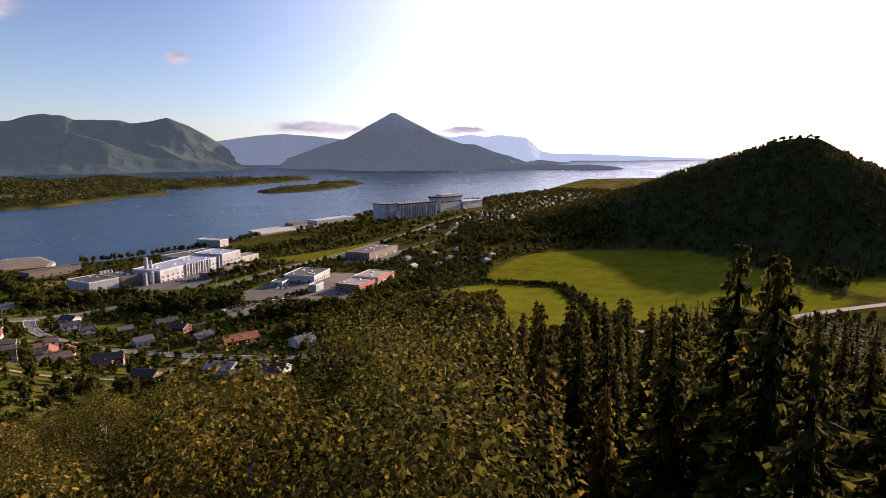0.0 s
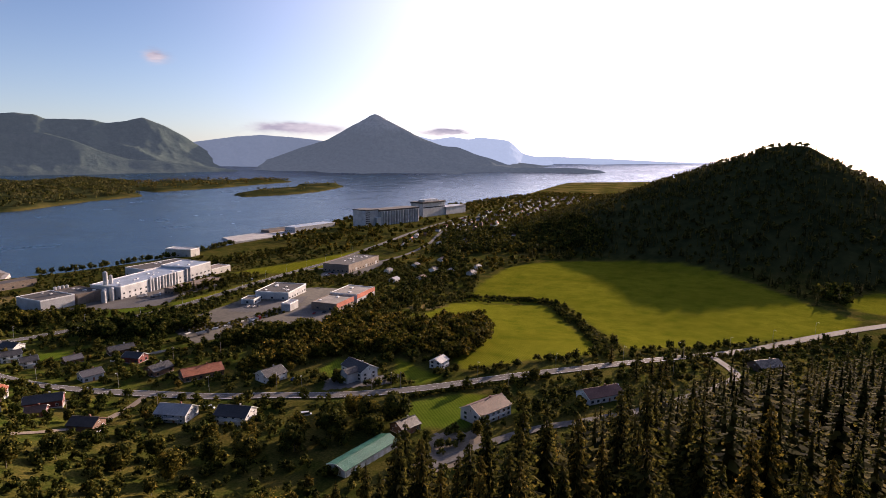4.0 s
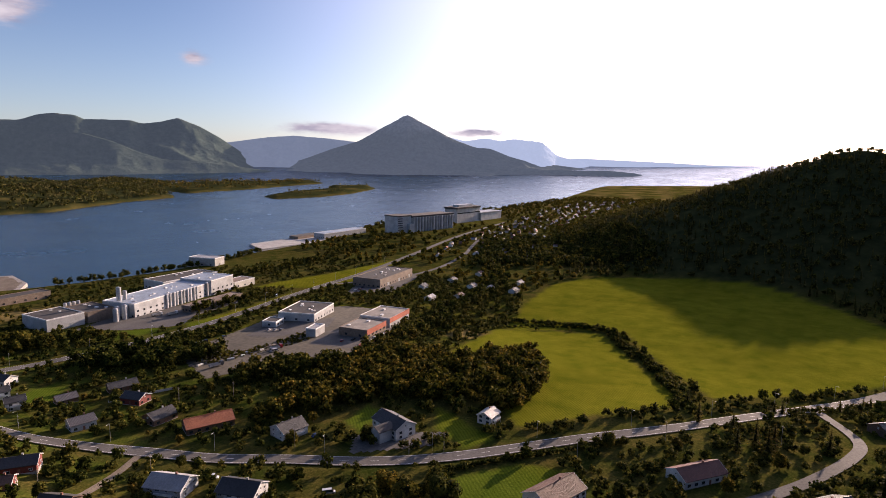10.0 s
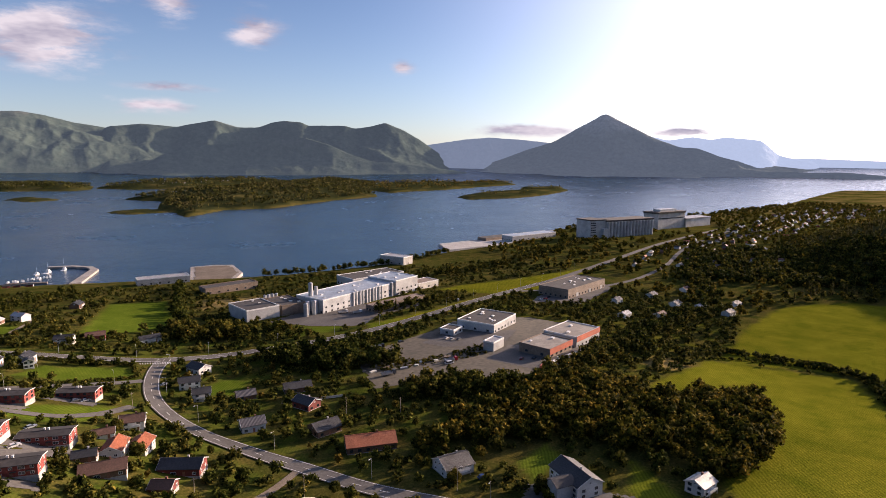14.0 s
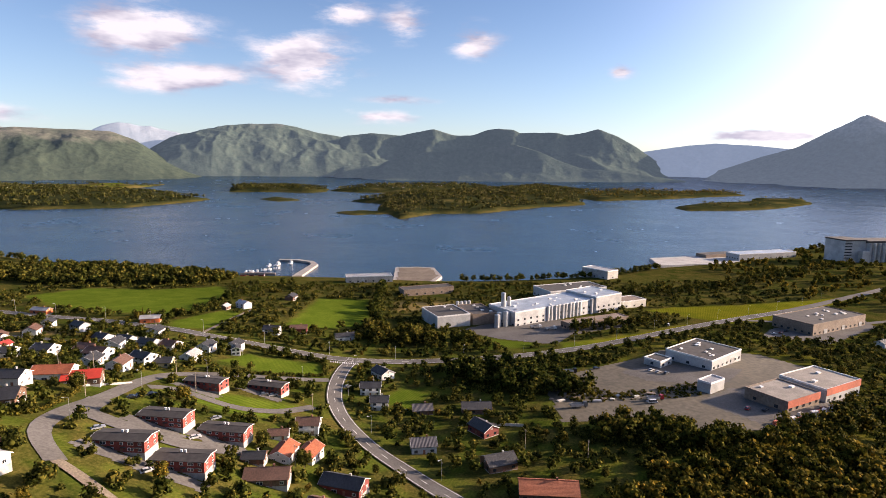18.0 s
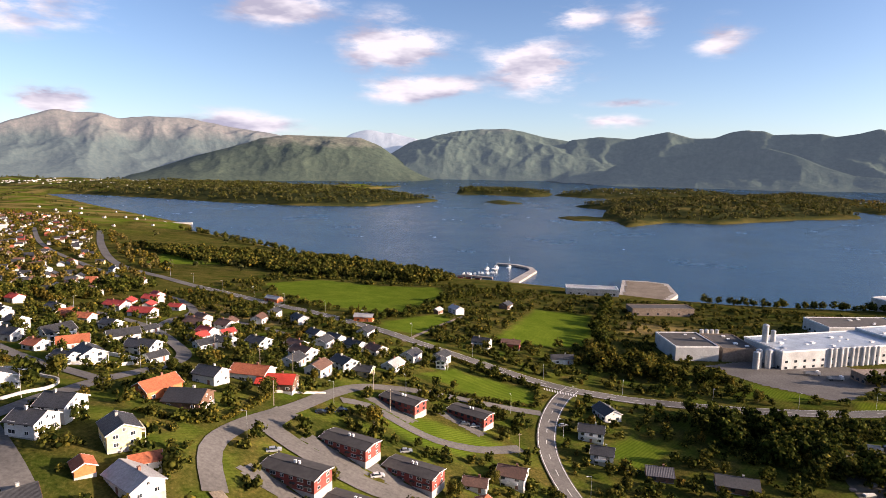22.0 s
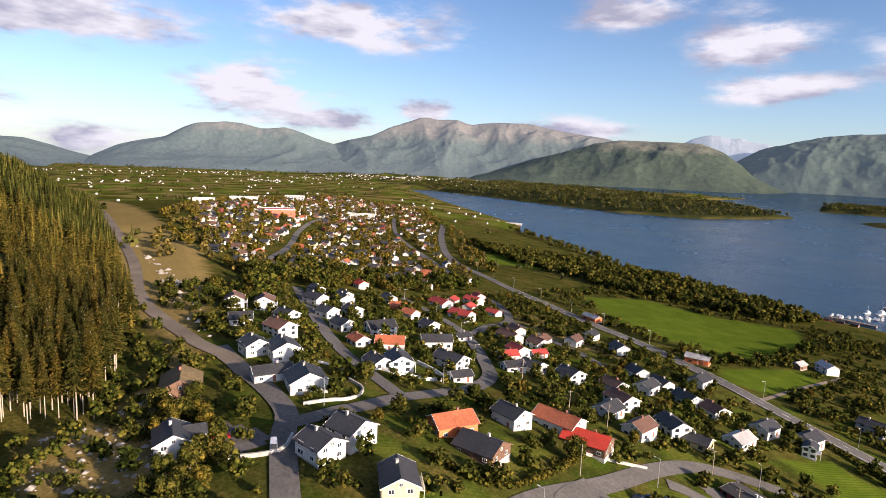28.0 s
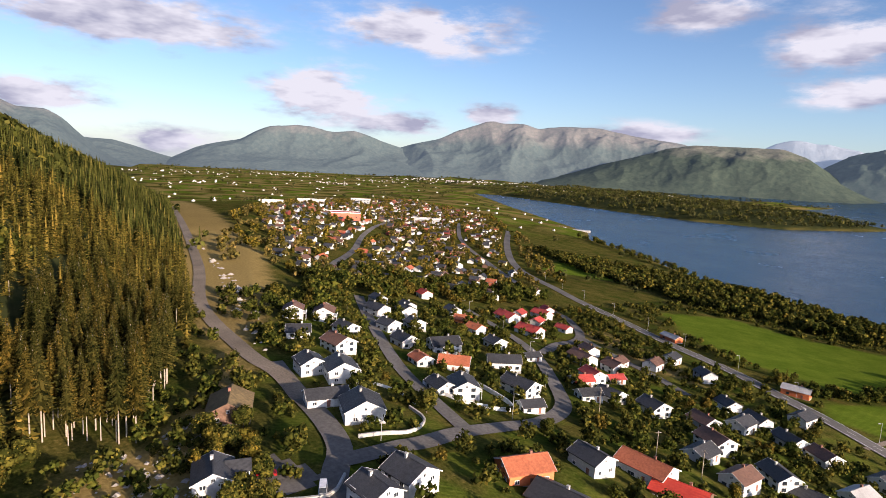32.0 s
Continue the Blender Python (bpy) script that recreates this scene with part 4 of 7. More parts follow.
def only_crown(pair):
    return pair[1]


def sown(rng, n, x0, x1, y0, y1):
    return np.stack([x0 + (x1 - x0) * rng.random(n), y0 + (y1 - y0) * rng.random(n)], 1)


ROADS = ((MAIN, 4.2), (CROSS, 4.0), (TERRACE, 3.0), (LOOP, 3.2), (BACK, 2.6), (VILLA, 3.0), (RING, 3.0), (STREET, 2.8), (UPPER, 2.8), (SIDE, 2.6), (TRACK, 3.0), (LANE, 2.6), (FARM, 1.6), (DRIVE, 1.8), (FAR_STREET, 3.0), (FAR_STREET_2, 3.0), (SHORE_ROAD, 3.0))


def off_roads(xy, gap=2.0):
    ok = np.ones(len(xy), bool)
    for line, half in ROADS:
        half += 2.5 if line is MAIN else 0
        ok &= np.abs(beside(line, xy[:, 0], xy[:, 1])) > half + gap
    return ok


def off_open(xy, gap=2.0):
    ok = np.ones(len(xy), bool)
    for ring in MEADOWS + (YARD, PLANT_YARD, HALL_YARD):
        ok &= inside(ring, xy[:, 0], xy[:, 1]) < -gap
    return ok


BUILT = []


def off_houses(xy, gap=1.5):
    ok = np.ones(len(xy), bool)
    for bx, by, r in BUILT:
        ok &= np.hypot(xy[:, 0] - bx, xy[:, 1] - by) > r + gap
    return ok

# ---- paints and coverings ----
def ridged(name, dark, light, pitch=0.35, rough=0.7, axis=0, depth=0.5, spec=0.4):
    """A roof or cladding with ridges a hand or two apart, in the thing's own axes."""
    m = material(name, dark, light, 1.6, 0.12, rough, bump=0.0, vary=0.12, spec=spec)
    n, l = links(m)
    tc = n.new("ShaderNodeTexCoord")
    w = n.new("ShaderNodeTexWave")
    w.bands_direction = "XYZ"[axis]
    w.inputs["Scale"].default_value, w.inputs["Distortion"].default_value = 0.5 / pitch, 0.4
    l.new(tc.outputs["Object"], w.inputs["Vector"])
    bn = n.new("ShaderNodeBump")
    bn.inputs["Strength"].default_value, bn.inputs["Distance"].default_value = depth, 0.06
    l.new(w.outputs[1], bn.inputs["Height"])
    l.new(bn.outputs[0], n["Principled BSDF"].inputs["Normal"])
    return m


WALLS = {
    "white": ridged("white_boards", (0.50, 0.50, 0.48), (0.65, 0.65, 0.63), 0.16, 0.55, 2, 0.25),
    "pale": ridged("pale_boards", (0.52, 0.50, 0.44), (0.68, 0.66, 0.58), 0.16, 0.6, 2, 0.25),
    "grey": ridged("grey_boards", (0.34, 0.36, 0.38), (0.48, 0.50, 0.52), 0.16, 0.6, 2, 0.25),
    "yellow": ridged("yellow_boards", (0.52, 0.42, 0.20), (0.66, 0.56, 0.30), 0.16, 0.6, 2, 0.25),
    "orange": ridged("orange_boards", (0.46, 0.11, 0.035), (0.62, 0.17, 0.05), 0.16, 0.6, 2, 0.25),
    "red": ridged("red_boards", (0.18, 0.036, 0.027), (0.28, 0.058, 0.043), 0.16, 0.6, 2, 0.25),
    "darkred": ridged("dark_red_boards", (0.12, 0.025, 0.02), (0.20, 0.04, 0.03), 0.16, 0.7, 2, 0.25),
    "brown": ridged("brown_boards", (0.10, 0.055, 0.035), (0.19, 0.11, 0.07), 0.16, 0.7, 2, 0.25),
}
ROOFS = {
    "black": ridged("black_roof_tiles", (0.020, 0.021, 0.023), (0.045, 0.046, 0.050), 0.30, 0.6),
    "felt": material("roofing_felt", (0.034, 0.031, 0.029), (0.062, 0.056, 0.052), 0.6, 0.08, 0.9, bump=0.15, vary=0.1),
    "brown": ridged("brown_roof_tiles", (0.085, 0.045, 0.032), (0.150, 0.080, 0.055), 0.30, 0.75),
    "tile": ridged("orange_roof_tiles", (0.250, 0.070, 0.030), (0.400, 0.125, 0.055), 0.30, 0.75),
    "red": ridged("red_roof_tiles", (0.260, 0.030, 0.024), (0.380, 0.055, 0.040), 0.30, 0.7),
    "scarlet": ridged("scarlet_roof_sheets", (0.480, 0.040, 0.022), (0.600, 0.070, 0.035), 0.40, 0.5),
    "darktile": ridged("dark_red_roof_tiles", (0.085, 0.028, 0.026), (0.140, 0.048, 0.040), 0.30, 0.75),
    "steel": ridged("steel_roof_sheets", (0.270, 0.265, 0.260), (0.400, 0.395, 0.385), 0.35, 0.5, spec=0.5),
    "striped": ridged("striped_roof_sheets", (0.060, 0.058, 0.062), (0.110, 0.105, 0.110), 1.0, 0.6, 0, 1.0),
    "green": ridged("green_roof_sheets", (0.020, 0.120, 0.075), (0.035, 0.170, 0.105), 0.40, 0.5),
    "turf": material("turf_roof", (0.085, 0.062, 0.026), (0.180, 0.125, 0.050), 1.2, 0.15, 0.95, bump=0.6),
    "gravel": material("gravel_roof", (0.200, 0.180, 0.150), (0.330, 0.300, 0.260), 2.0, 0.15, 0.95, bump=0.4),
}
FRAME_WHITE = material("window_paint", (0.70, 0.70, 0.68), (0.82, 0.82, 0.80), 2.0, 0.5, 0.5, bump=0.0)
GLASS = material("window_glass", (0.020, 0.026, 0.034), (0.040, 0.050, 0.062), 0.4, 0.1, 0.08, bump=0.0, spec=0.9)
BRICK = material("chimney_brick", (0.16, 0.07, 0.045), (0.28, 0.13, 0.09), 3.0, 0.6, 0.9)
CONCRETE = material("concrete", (0.30, 0.29, 0.27), (0.46, 0.45, 0.42), 0.9, 0.08, 0.9, bump=0.25)
OLD_ASPHALT = material("worn_asphalt", (0.088, 0.083, 0.078), (0.142, 0.135, 0.126), 1.0, 0.05, 0.92, bump=0.2, spec=0.12)
GRAVEL = material("gravel", (0.130, 0.108, 0.082), (0.240, 0.200, 0.155), 1.6, 0.07, 0.95, bump=0.5, spec=0.1)
MARKING = material("road_paint", (0.55, 0.55, 0.53), (0.78, 0.78, 0.76), 2.0, 0.5, 0.7, bump=0.0)
STEEL = material("galvanised_steel", (0.36, 0.37, 0.38), (0.52, 0.53, 0.54), 2.0, 0.3, 0.45, 0.5, bump=0.0)
PLANT_WHITE = ridged("white_steel_cladding", (0.34, 0.35, 0.35), (0.47, 0.48, 0.48), 0.5, 0.45, 0, 0.3)
PLANT_ROOF = ridged("pale_metal_roof", (0.30, 0.35, 0.40), (0.42, 0.47, 0.52), 0.6, 0.4, 0, 0.4)
DARK_ROOF = material("dark_roof_membrane", (0.030, 0.028, 0.027), (0.060, 0.055, 0.052), 0.4, 0.05, 0.9, bump=0.15)
BROWN_WALL = material("brown_cladding", (0.16, 0.12, 0.09), (0.26, 0.20, 0.15), 0.8, 0.1, 0.8, bump=0.1)
STORE_RED = material("red_shopfront", (0.42, 0.10, 0.05), (0.56, 0.15, 0.08), 0.8, 0.1, 0.6, bump=0.0)
DIRT = material("trodden_dirt", (0.046, 0.042, 0.028), (0.105, 0.088, 0.062), 0.35, 0.03, 0.95, bump=0.4)
STONE = material("quarried_stone", (0.22, 0.20, 0.18), (0.40, 0.37, 0.33), 0.8, 0.1, 0.95, bump=0.8)
RUBBER = material("rubber", (0.015, 0.015, 0.015), (0.03, 0.03, 0.03), 3.0, 0.5, 0.8, bump=0.0)


def box(x0, x1, y0, y1, z0, z1):
    v = [(x, y, z) for z in (z0, z1) for x, y in ((x0, y0), (x1, y0), (x1, y1), (x0, y1))]
    return v, [(3, 2, 1, 0), (4, 5, 6, 7), (0, 1, 5, 4), (1, 2, 6, 5), (2, 3, 7, 6), (3, 0, 4, 7)]


def merged(*shapes):
    v, f = [], []
    for a, b in shapes:
        k = len(v)
        v += list(a)
        f += [tuple(i + k for i in q) for q in b]
    return v, f


def ngon_tube(r, z0, z1, sides=16, r1=None, cx=0.0, cy=0.0):
    r1 = r if r1 is None else r1
    v = [(cx + q * math.cos(6.28318 * i / sides), cy + q * math.sin(6.28318 * i / sides), z) for z, q in ((z0, r), (z1, r1)) for i in range(sides)]
    f = [(i, (i + 1) % sides, sides + (i + 1) % sides, sides + i) for i in range(sides)]
    return v, f + [tuple(range(sides - 1, -1, -1)), tuple(range(sides, 2 * sides))]


def part(name, data, mat, parent, label="", at=None, smooth=False):
    """One mesh object under a thing or a part; data: vertices and faces, or a mesh to share."""
    me = data if isinstance(data, bpy.types.Mesh) else plain_mesh(name, data, mat, smooth)
    ob = new(name, me)
    ob.parent = parent
    if at is not None:
        ob.matrix_local = at
    return tagged(ob, label)


def thing(name, x, y, turn, label, category, group="", z=None, unit=1 / FULL):
    """An Empty at the base of a thing; its parts are in metres unless unit says otherwise."""
    top = new(name)
    top.matrix_world = pose(x, y, ground_at(x, y) if z is None else z, 0, 0, turn) @ Matrix.Diagonal((unit, unit, unit, 1))
    return tagged(top, label, category, group)


def window_meshes(w, h):
    b = 0.09
    bars = merged(box(-w / 2, w / 2, -0.05, 0.05, 0, b), box(-w / 2, w / 2, -0.05, 0.05, h - b, h), box(-w / 2, -w / 2 + b, -0.05, 0.05, b, h - b), box(w / 2 - b, w / 2, -0.05, 0.05, b, h - b), box(-0.03, 0.03, -0.04, 0.04, b, h - b))
    return plain_mesh("window", bars, FRAME_WHITE), plain_mesh("pane", box(-w / 2 + b, w / 2 - b, -0.02, 0.02, b, h - b), GLASS)


WINDOWS = {"small": window_meshes(0.9, 0.9), "mid": window_meshes(1.3, 1.1), "wide": window_meshes(2.2, 1.2)}
WHOLE_WINDOW = plain_mesh("window", merged(box(-0.75, 0.75, -0.06, 0.06, 0, 1.2)), GLASS)
DOOR = plain_mesh("door", merged(box(-0.5, 0.5, -0.05, 0.05, 0, 2.0), box(-0.35, 0.35, -0.07, 0.07, 1.1, 1.8)), BRICK)


def window(parent, x, y, z, turn, size="mid", whole=False):
    frame_mesh, pane_mesh = WINDOWS[size]
    if whole:
        return part("window", WHOLE_WINDOW, None, parent, at=pose(x, y, z, 0, 0, turn))
    w = part("window", frame_mesh, None, parent, at=pose(x, y, z, 0, 0, turn))
    part("pane", pane_mesh, None, w, "dark glass pane")
    return w


WORDS = {"black": "black-tiled", "felt": "dark felt", "brown": "brown-tiled", "tile": "orange-tiled", "red": "red-tiled", "scarlet": "bright red sheet", "darktile": "dark red-tiled", "steel": "grey sheet", "striped": "dark ribbed", "green": "green sheet", "turf": "brown turf", "gravel": "flat gravel"}


def house(x, y, turn, length, width, eave, wall, roof, big=0, chimney=0, skylights=0, flat=0, row=0, wing=0, garages=0):
    """A wooden house with a pitched roof; its long axis is the ridge."""
    what = "terraced_house" if row else "garage" if eave < 2.7 and length < 8 else "garage_row" if garages else "house"
    names = {"terraced_house": "two-storey red terraced house with a low dark felt roof", "garage": "small %s garage with a %s roof" % (wall, WORDS[roof]), "garage_row": "long row of garages with a green sheet roof"}
    top = thing(what, x, y, turn, names.get(what, "%s wooden house with a %s roof" % (wall.replace("darkred", "dark red"), WORDS[roof])), what.replace("_", " "), "houses in the town", unit=(0.87 if row else 0.96) / FULL)
    BUILT.append((x, y, 0.40 * math.hypot(length, width) / FULL))
    a, b = length / 2, width / 2
    pitch = 0.0 if flat else 0.16 if row else 0.30 if garages else 0.50
    rise = b * pitch
    v = [(sx * a, sy * b, z) for z in (-2.5, eave) for sx, sy in ((-1, -1), (1, -1), (1, 1), (-1, 1))] + [(-a, 0, eave + rise), (a, 0, eave + rise)]
    f = [(3, 2, 1, 0), (0, 1, 5, 4), (2, 3, 7, 6), (1, 2, 6, 9, 5), (3, 0, 4, 8, 7), (4, 5, 9, 8), (6, 7, 8, 9)]
    part("wall", (v, f), WALLS[wall], top)
    part("foundation", box(-a - 0.04, a + 0.04, -b - 0.04, b + 0.04, -2.6, 0.35), CONCRETE, top)
    o, t = 0.45, 0.22
    if flat:
        part("roof", box(-a - 0.2, a + 0.2, -b - 0.2, b + 0.2, eave, eave + 0.3), ROOFS[roof], top)
    else:
        for s in (-1, 1):
            lo, hi = eave - o * pitch, eave + rise
            q = [(-a - o, s * (b + o), lo), (a + o, s * (b + o), lo), (a + o, 0, hi), (-a - o, 0, hi)]
            part("roof", (q + [(p[0], p[1], p[2] + t) for p in q], [(0, 3, 2, 1), (4, 5, 6, 7), (0, 1, 5, 4), (1, 2, 6, 5), (2, 3, 7, 6), (3, 0, 4, 7)]), ROOFS[roof], top)
        for e in (-1, 1) if math.hypot(x + 60, y - 20) < 230 else ():
            xo = e * (a + o)
            for s in (-1, 1):
                q = [(xo, s * (b + o + 0.02), eave - o * pitch - 0.04), (xo + e * 0.06, s * (b + o + 0.02), eave - o * pitch - 0.04), (xo + e * 0.06, 0, eave + rise - 0.04), (xo, 0, eave + rise - 0.04)]
                part("barge_board", (q + [(p[0], p[1], p[2] + t + 0.05) for p in q], [(0, 3, 2, 1), (4, 5, 6, 7), (0, 1, 5, 4), (1, 2, 6, 5), (2, 3, 7, 6), (3, 0, 4, 7)]), FRAME_WHITE if wall != "brown" else WALLS["brown"], top, "painted barge board")
        part("ridge_cap", box(-a - o, a + o, -0.14, 0.14, eave + rise + t - 0.06, eave + rise + t + 0.06), ROOFS[roof], top)
    floors = [0.95] + ([3.1] if eave > 3.9 else [])
    small = what == "garage"
    plain = math.hypot(x + 60, y - 20) > 150
    n = 2 if math.hypot(x + 60, y - 20) > 230 else max(2, int(length / 3.4))
    if garages:
        for i in range(8):
            part("garage_door", box(-1.1, 1.1, -0.05, 0.05, 0, 2.1), FRAME_WHITE, top, at=pose(-a + length * (i + 0.5) / 8, -b - 0.04, 0.05))
    else:
        for s in (-1, 1):
            for z in floors:
                for i in range(n if not small else 1):
                    if s == -1 and z == 0.95 and i == n // 2 and not small:
                        part("door", DOOR, None, top, at=pose(-a + length * (i + 0.5) / n, s * (b + 0.03), 0.2))
                        continue
                    window(top, -a + length * (i + 0.5) / (n if not small else 1), s * (b + 0.03), z, 0, "wide" if i % 3 == 1 else "mid", plain)
            for z in floors:
                for yy in (-0.25, 0.25):
                    if not small and math.hypot(x + 60, y - 20) < 230:
                        window(top, s * (a + 0.03), yy * width, z, 90, "mid", plain)
            if eave + rise > 4.4 and not row:
                window(top, s * (a + 0.03), 0, eave + 0.1, 90, "small")
        if small:
            part("garage_door", box(-1.2, 1.2, -0.05, 0.05, 0, 2.0), FRAME_WHITE, top, at=pose(a + 0.03, 0, 0.05, 0, 0, 90))
    if row:
        for s in (-1, 1):
            part("chimney", merged(box(-0.35, 0.35, -0.3, 0.3, eave, eave + rise + 1.0), box(-0.42, 0.42, -0.37, 0.37, eave + rise + 0.9, eave + rise + 1.05)), FRAME_WHITE, top, at=pose(s * 0.8, 0.8, 0))
        for i in range(4):
            part("porch_roof", box(-1.0, 1.0, -1.0, 0.0, 2.3, 2.45), ROOFS["felt"], top, at=pose(-a + length * (i + 0.5) / 4, -b, 0))
    elif not small and not flat and not garages:
        part("chimney", merged(box(-0.32, 0.32, -0.32, 0.32, eave, eave + rise + 1.0), box(-0.38, 0.38, -0.38, 0.38, eave + rise + 0.9, eave + rise + 1.02)), BRICK if chimney or roof != "black" else CONCRETE, top, at=pose(a * 0.3, 0.3, 0))
    if skylights:
        for i in range(4):
            part("skylight", box(-0.5, 0.5, -0.35, 0.35, 0, 0.1), GLASS, top, at=pose(-a * 0.6 + i * a * 0.4, -b * 0.55, eave + rise * 0.45 + t, math.degrees(math.atan(pitch)), 0, 0))
    if eave > 3.9 and not row:
        deck = merged(box(-length * 0.3, length * 0.3, -1.4, 0, eave * 0.52, eave * 0.52 + 0.12), box(-length * 0.3, length * 0.3, -1.42, -1.36, eave * 0.52 + 0.1, eave * 0.52 + 1.0), box(-length * 0.3, -length * 0.3 + 0.1, -1.4, -1.3, -1, eave * 0.52), box(length * 0.3 - 0.1, length * 0.3, -1.4, -1.3, -1, eave * 0.52))
        part("balcony", deck, FRAME_WHITE, top, at=pose(0, -b, 0))
    if wing or big:
        wl, ww = length * 0.45, width * 0.62
        v2 = [(sx * ww / 2, sy, z) for z in (-2.5, eave) for sx, sy in ((-1, -wl), (1, -wl), (1, 0), (-1, 0))] + [(0, -wl, eave + ww / 2 * pitch), (0, 0, eave + ww / 2 * pitch)]
        f2 = [(3, 2, 1, 0), (1, 2, 6, 5), (3, 0, 4, 7), (0, 1, 5, 8, 4), (4, 8, 9, 7), (5, 6, 9, 8)]
        w = part("wing", (v2, f2), WALLS[wall], top, at=pose(a * 0.3, -b + 1.0, 0))
        for s in (-1, 1):
            q = [(s * (ww / 2 + 0.4), -wl - 0.4, eave - 0.2), (s * (ww / 2 + 0.4), 0.8, eave - 0.2), (0, 0.8, eave + ww / 2 * pitch), (0, -wl - 0.4, eave + ww / 2 * pitch)]
            part("wing_roof", (q + [(p[0], p[1], p[2] + t) for p in q], [(0, 3, 2, 1), (4, 5, 6, 7), (0, 1, 5, 4), (1, 2, 6, 5), (2, 3, 7, 6), (3, 0, 4, 7)]), ROOFS[roof], w)
        for xx in (-0.25, 0.25):
            window(w, xx * ww, -wl - 0.03, 1.0, 0, "mid")
    return top


# ---- the houses, quarter by quarter ----
house(-124.3, 84.0, 162, 9.5, 8.0, 4.4, 'white', 'black', big=1)
house(-150.1, 95.5, 156, 13.0, 11.0, 3.2, 'brown', 'turf')
house(-145.8, 114.5, 75, 12.0, 7.0, 2.8, 'white', 'black')
house(-136.2, 117.7, 159, 11.0, 11.0, 3.6, 'white', 'black')
house(-164.7, 119.9, 172, 9.0, 8.5, 4.0, 'white', 'black')
house(-157.4, 124.3, 163, 11.0, 9.5, 4.4, 'white', 'black')
house(-179.3, 135.7, -175, 11.0, 9.0, 4.2, 'white', 'brown')
house(-215.0, 138.6, 151, 9.0, 8.5, 4.2, 'white', 'brown')
house(-213.3, 148.9, 147, 10.0, 9.0, 4.6, 'white', 'brown')
house(-192.9, 130.0, 65, 9.0, 8.0, 2.8, 'white', 'black')
house(-195.6, 147.3, -174, 9.0, 8.0, 4.0, 'white', 'black')
house(-227.8, 179.1, -172, 12.0, 9.0, 4.0, 'white', 'black')
house(-230.1, 194.6, 169, 10.0, 9.0, 4.0, 'white', 'black')
house(-205.0, 169.5, -174, 9.0, 8.0, 3.6, 'white', 'black')
house(-208.6, 183.5, 174, 9.0, 8.0, 3.8, 'white', 'black')
house(-186.7, 163.5, 178, 10.0, 8.0, 3.6, 'white', 'black')
house(-168.6, 156.7, 172, 8.0, 7.0, 2.8, 'white', 'tile')
house(-182.4, 176.4, 72, 13.0, 10.0, 4.0, 'grey', 'black')
house(-164.8, 166.3, 45, 12.0, 9.0, 3.2, 'white', 'tile')
house(-145.0, 152.8, 152, 11.0, 9.0, 4.2, 'white', 'black')
house(-147.7, 147.4, 172, 9.0, 7.0, 2.8, 'white', 'black')
house(-221.3, 217.7, 33, 9.0, 8.0, 3.6, 'orange', 'tile')
house(-208.9, 214.0, 4, 9.0, 8.0, 3.2, 'white', 'tile')
house(-188.5, 205.8, 172, 9.0, 8.0, 3.6, 'white', 'black')
house(-166.1, 188.1, 53, 14.0, 9.0, 3.6, 'white', 'black')
house(-174.4, 210.1, 76, 8.0, 6.0, 2.5, 'white', 'black')
house(-144.8, 173.5, -176, 13.0, 9.0, 4.0, 'white', 'black')
house(-133.0, 165.3, 69, 8.0, 6.0, 2.6, 'white', 'black')
house(-235.1, 258.1, 177, 15.0, 10.0, 4.0, 'white', 'red')
house(-240.3, 288.8, -179, 13.0, 9.0, 4.0, 'white', 'red')
house(-210.0, 247.4, -175, 15.0, 10.0, 4.0, 'white', 'red')
house(-216.9, 278.6, -179, 10.0, 7.0, 2.8, 'white', 'red')
house(-172.2, 236.1, 166, 14.0, 9.0, 4.2, 'white', 'brown')
house(-162.3, 242.4, 165, 10.0, 9.0, 4.2, 'white', 'brown')
house(-150.1, 207.7, 67, 9.0, 7.0, 2.8, 'white', 'red')
house(-151.6, 227.9, 68, 8.0, 6.0, 2.5, 'white', 'red')
house(-137.2, 205.0, 180, 10.0, 8.0, 3.2, 'white', 'black')
house(-126.2, 210.8, 166, 10.0, 9.0, 4.0, 'white', 'black')
house(-138.8, 196.5, 68, 9.0, 7.0, 2.8, 'white', 'black')
house(-105.5, 133.7, 71, 12.0, 9.0, 3.4, 'orange', 'tile', chimney=1)
house(-99.4, 164.5, 2, 15.0, 9.0, 3.6, 'white', 'tile', chimney=1)
house(-90.8, 163.6, 12, 14.0, 9.0, 3.2, 'brown', 'scarlet', chimney=1)
house(-96.2, 132.9, 9, 12.0, 10.0, 2.8, 'brown', 'black')
house(-108.3, 110.0, -173, 9.0, 9.0, 4.6, 'white', 'black')
house(-107.6, 102.9, -177, 9.0, 8.0, 4.0, 'white', 'black')
house(-91.7, 107.3, 145, 10.0, 8.0, 4.6, 'yellow', 'black')
house(-89.5, 96.5, 145, 5.0, 4.5, 2.3, 'orange', 'tile')
house(-80.2, 97.9, -22, 13.0, 8.0, 3.2, 'pale', 'steel')
house(-82.9, 103.7, 43, 7.0, 5.0, 2.4, 'white', 'tile')
house(-95.4, 69.8, 142, 16.0, 11.0, 3.4, 'brown', 'black', skylights=1)
house(-92.0, 75.4, 65, 9.0, 9.0, 2.8, 'grey', 'gravel', flat=1)
house(-90.0, 83.7, 58, 9.0, 8.0, 2.8, 'brown', 'black')
house(-103.9, 203.5, 160, 11.0, 9.0, 4.2, 'white', 'brown')
house(-88.0, 203.2, 148, 11.0, 8.0, 4.2, 'white', 'black')
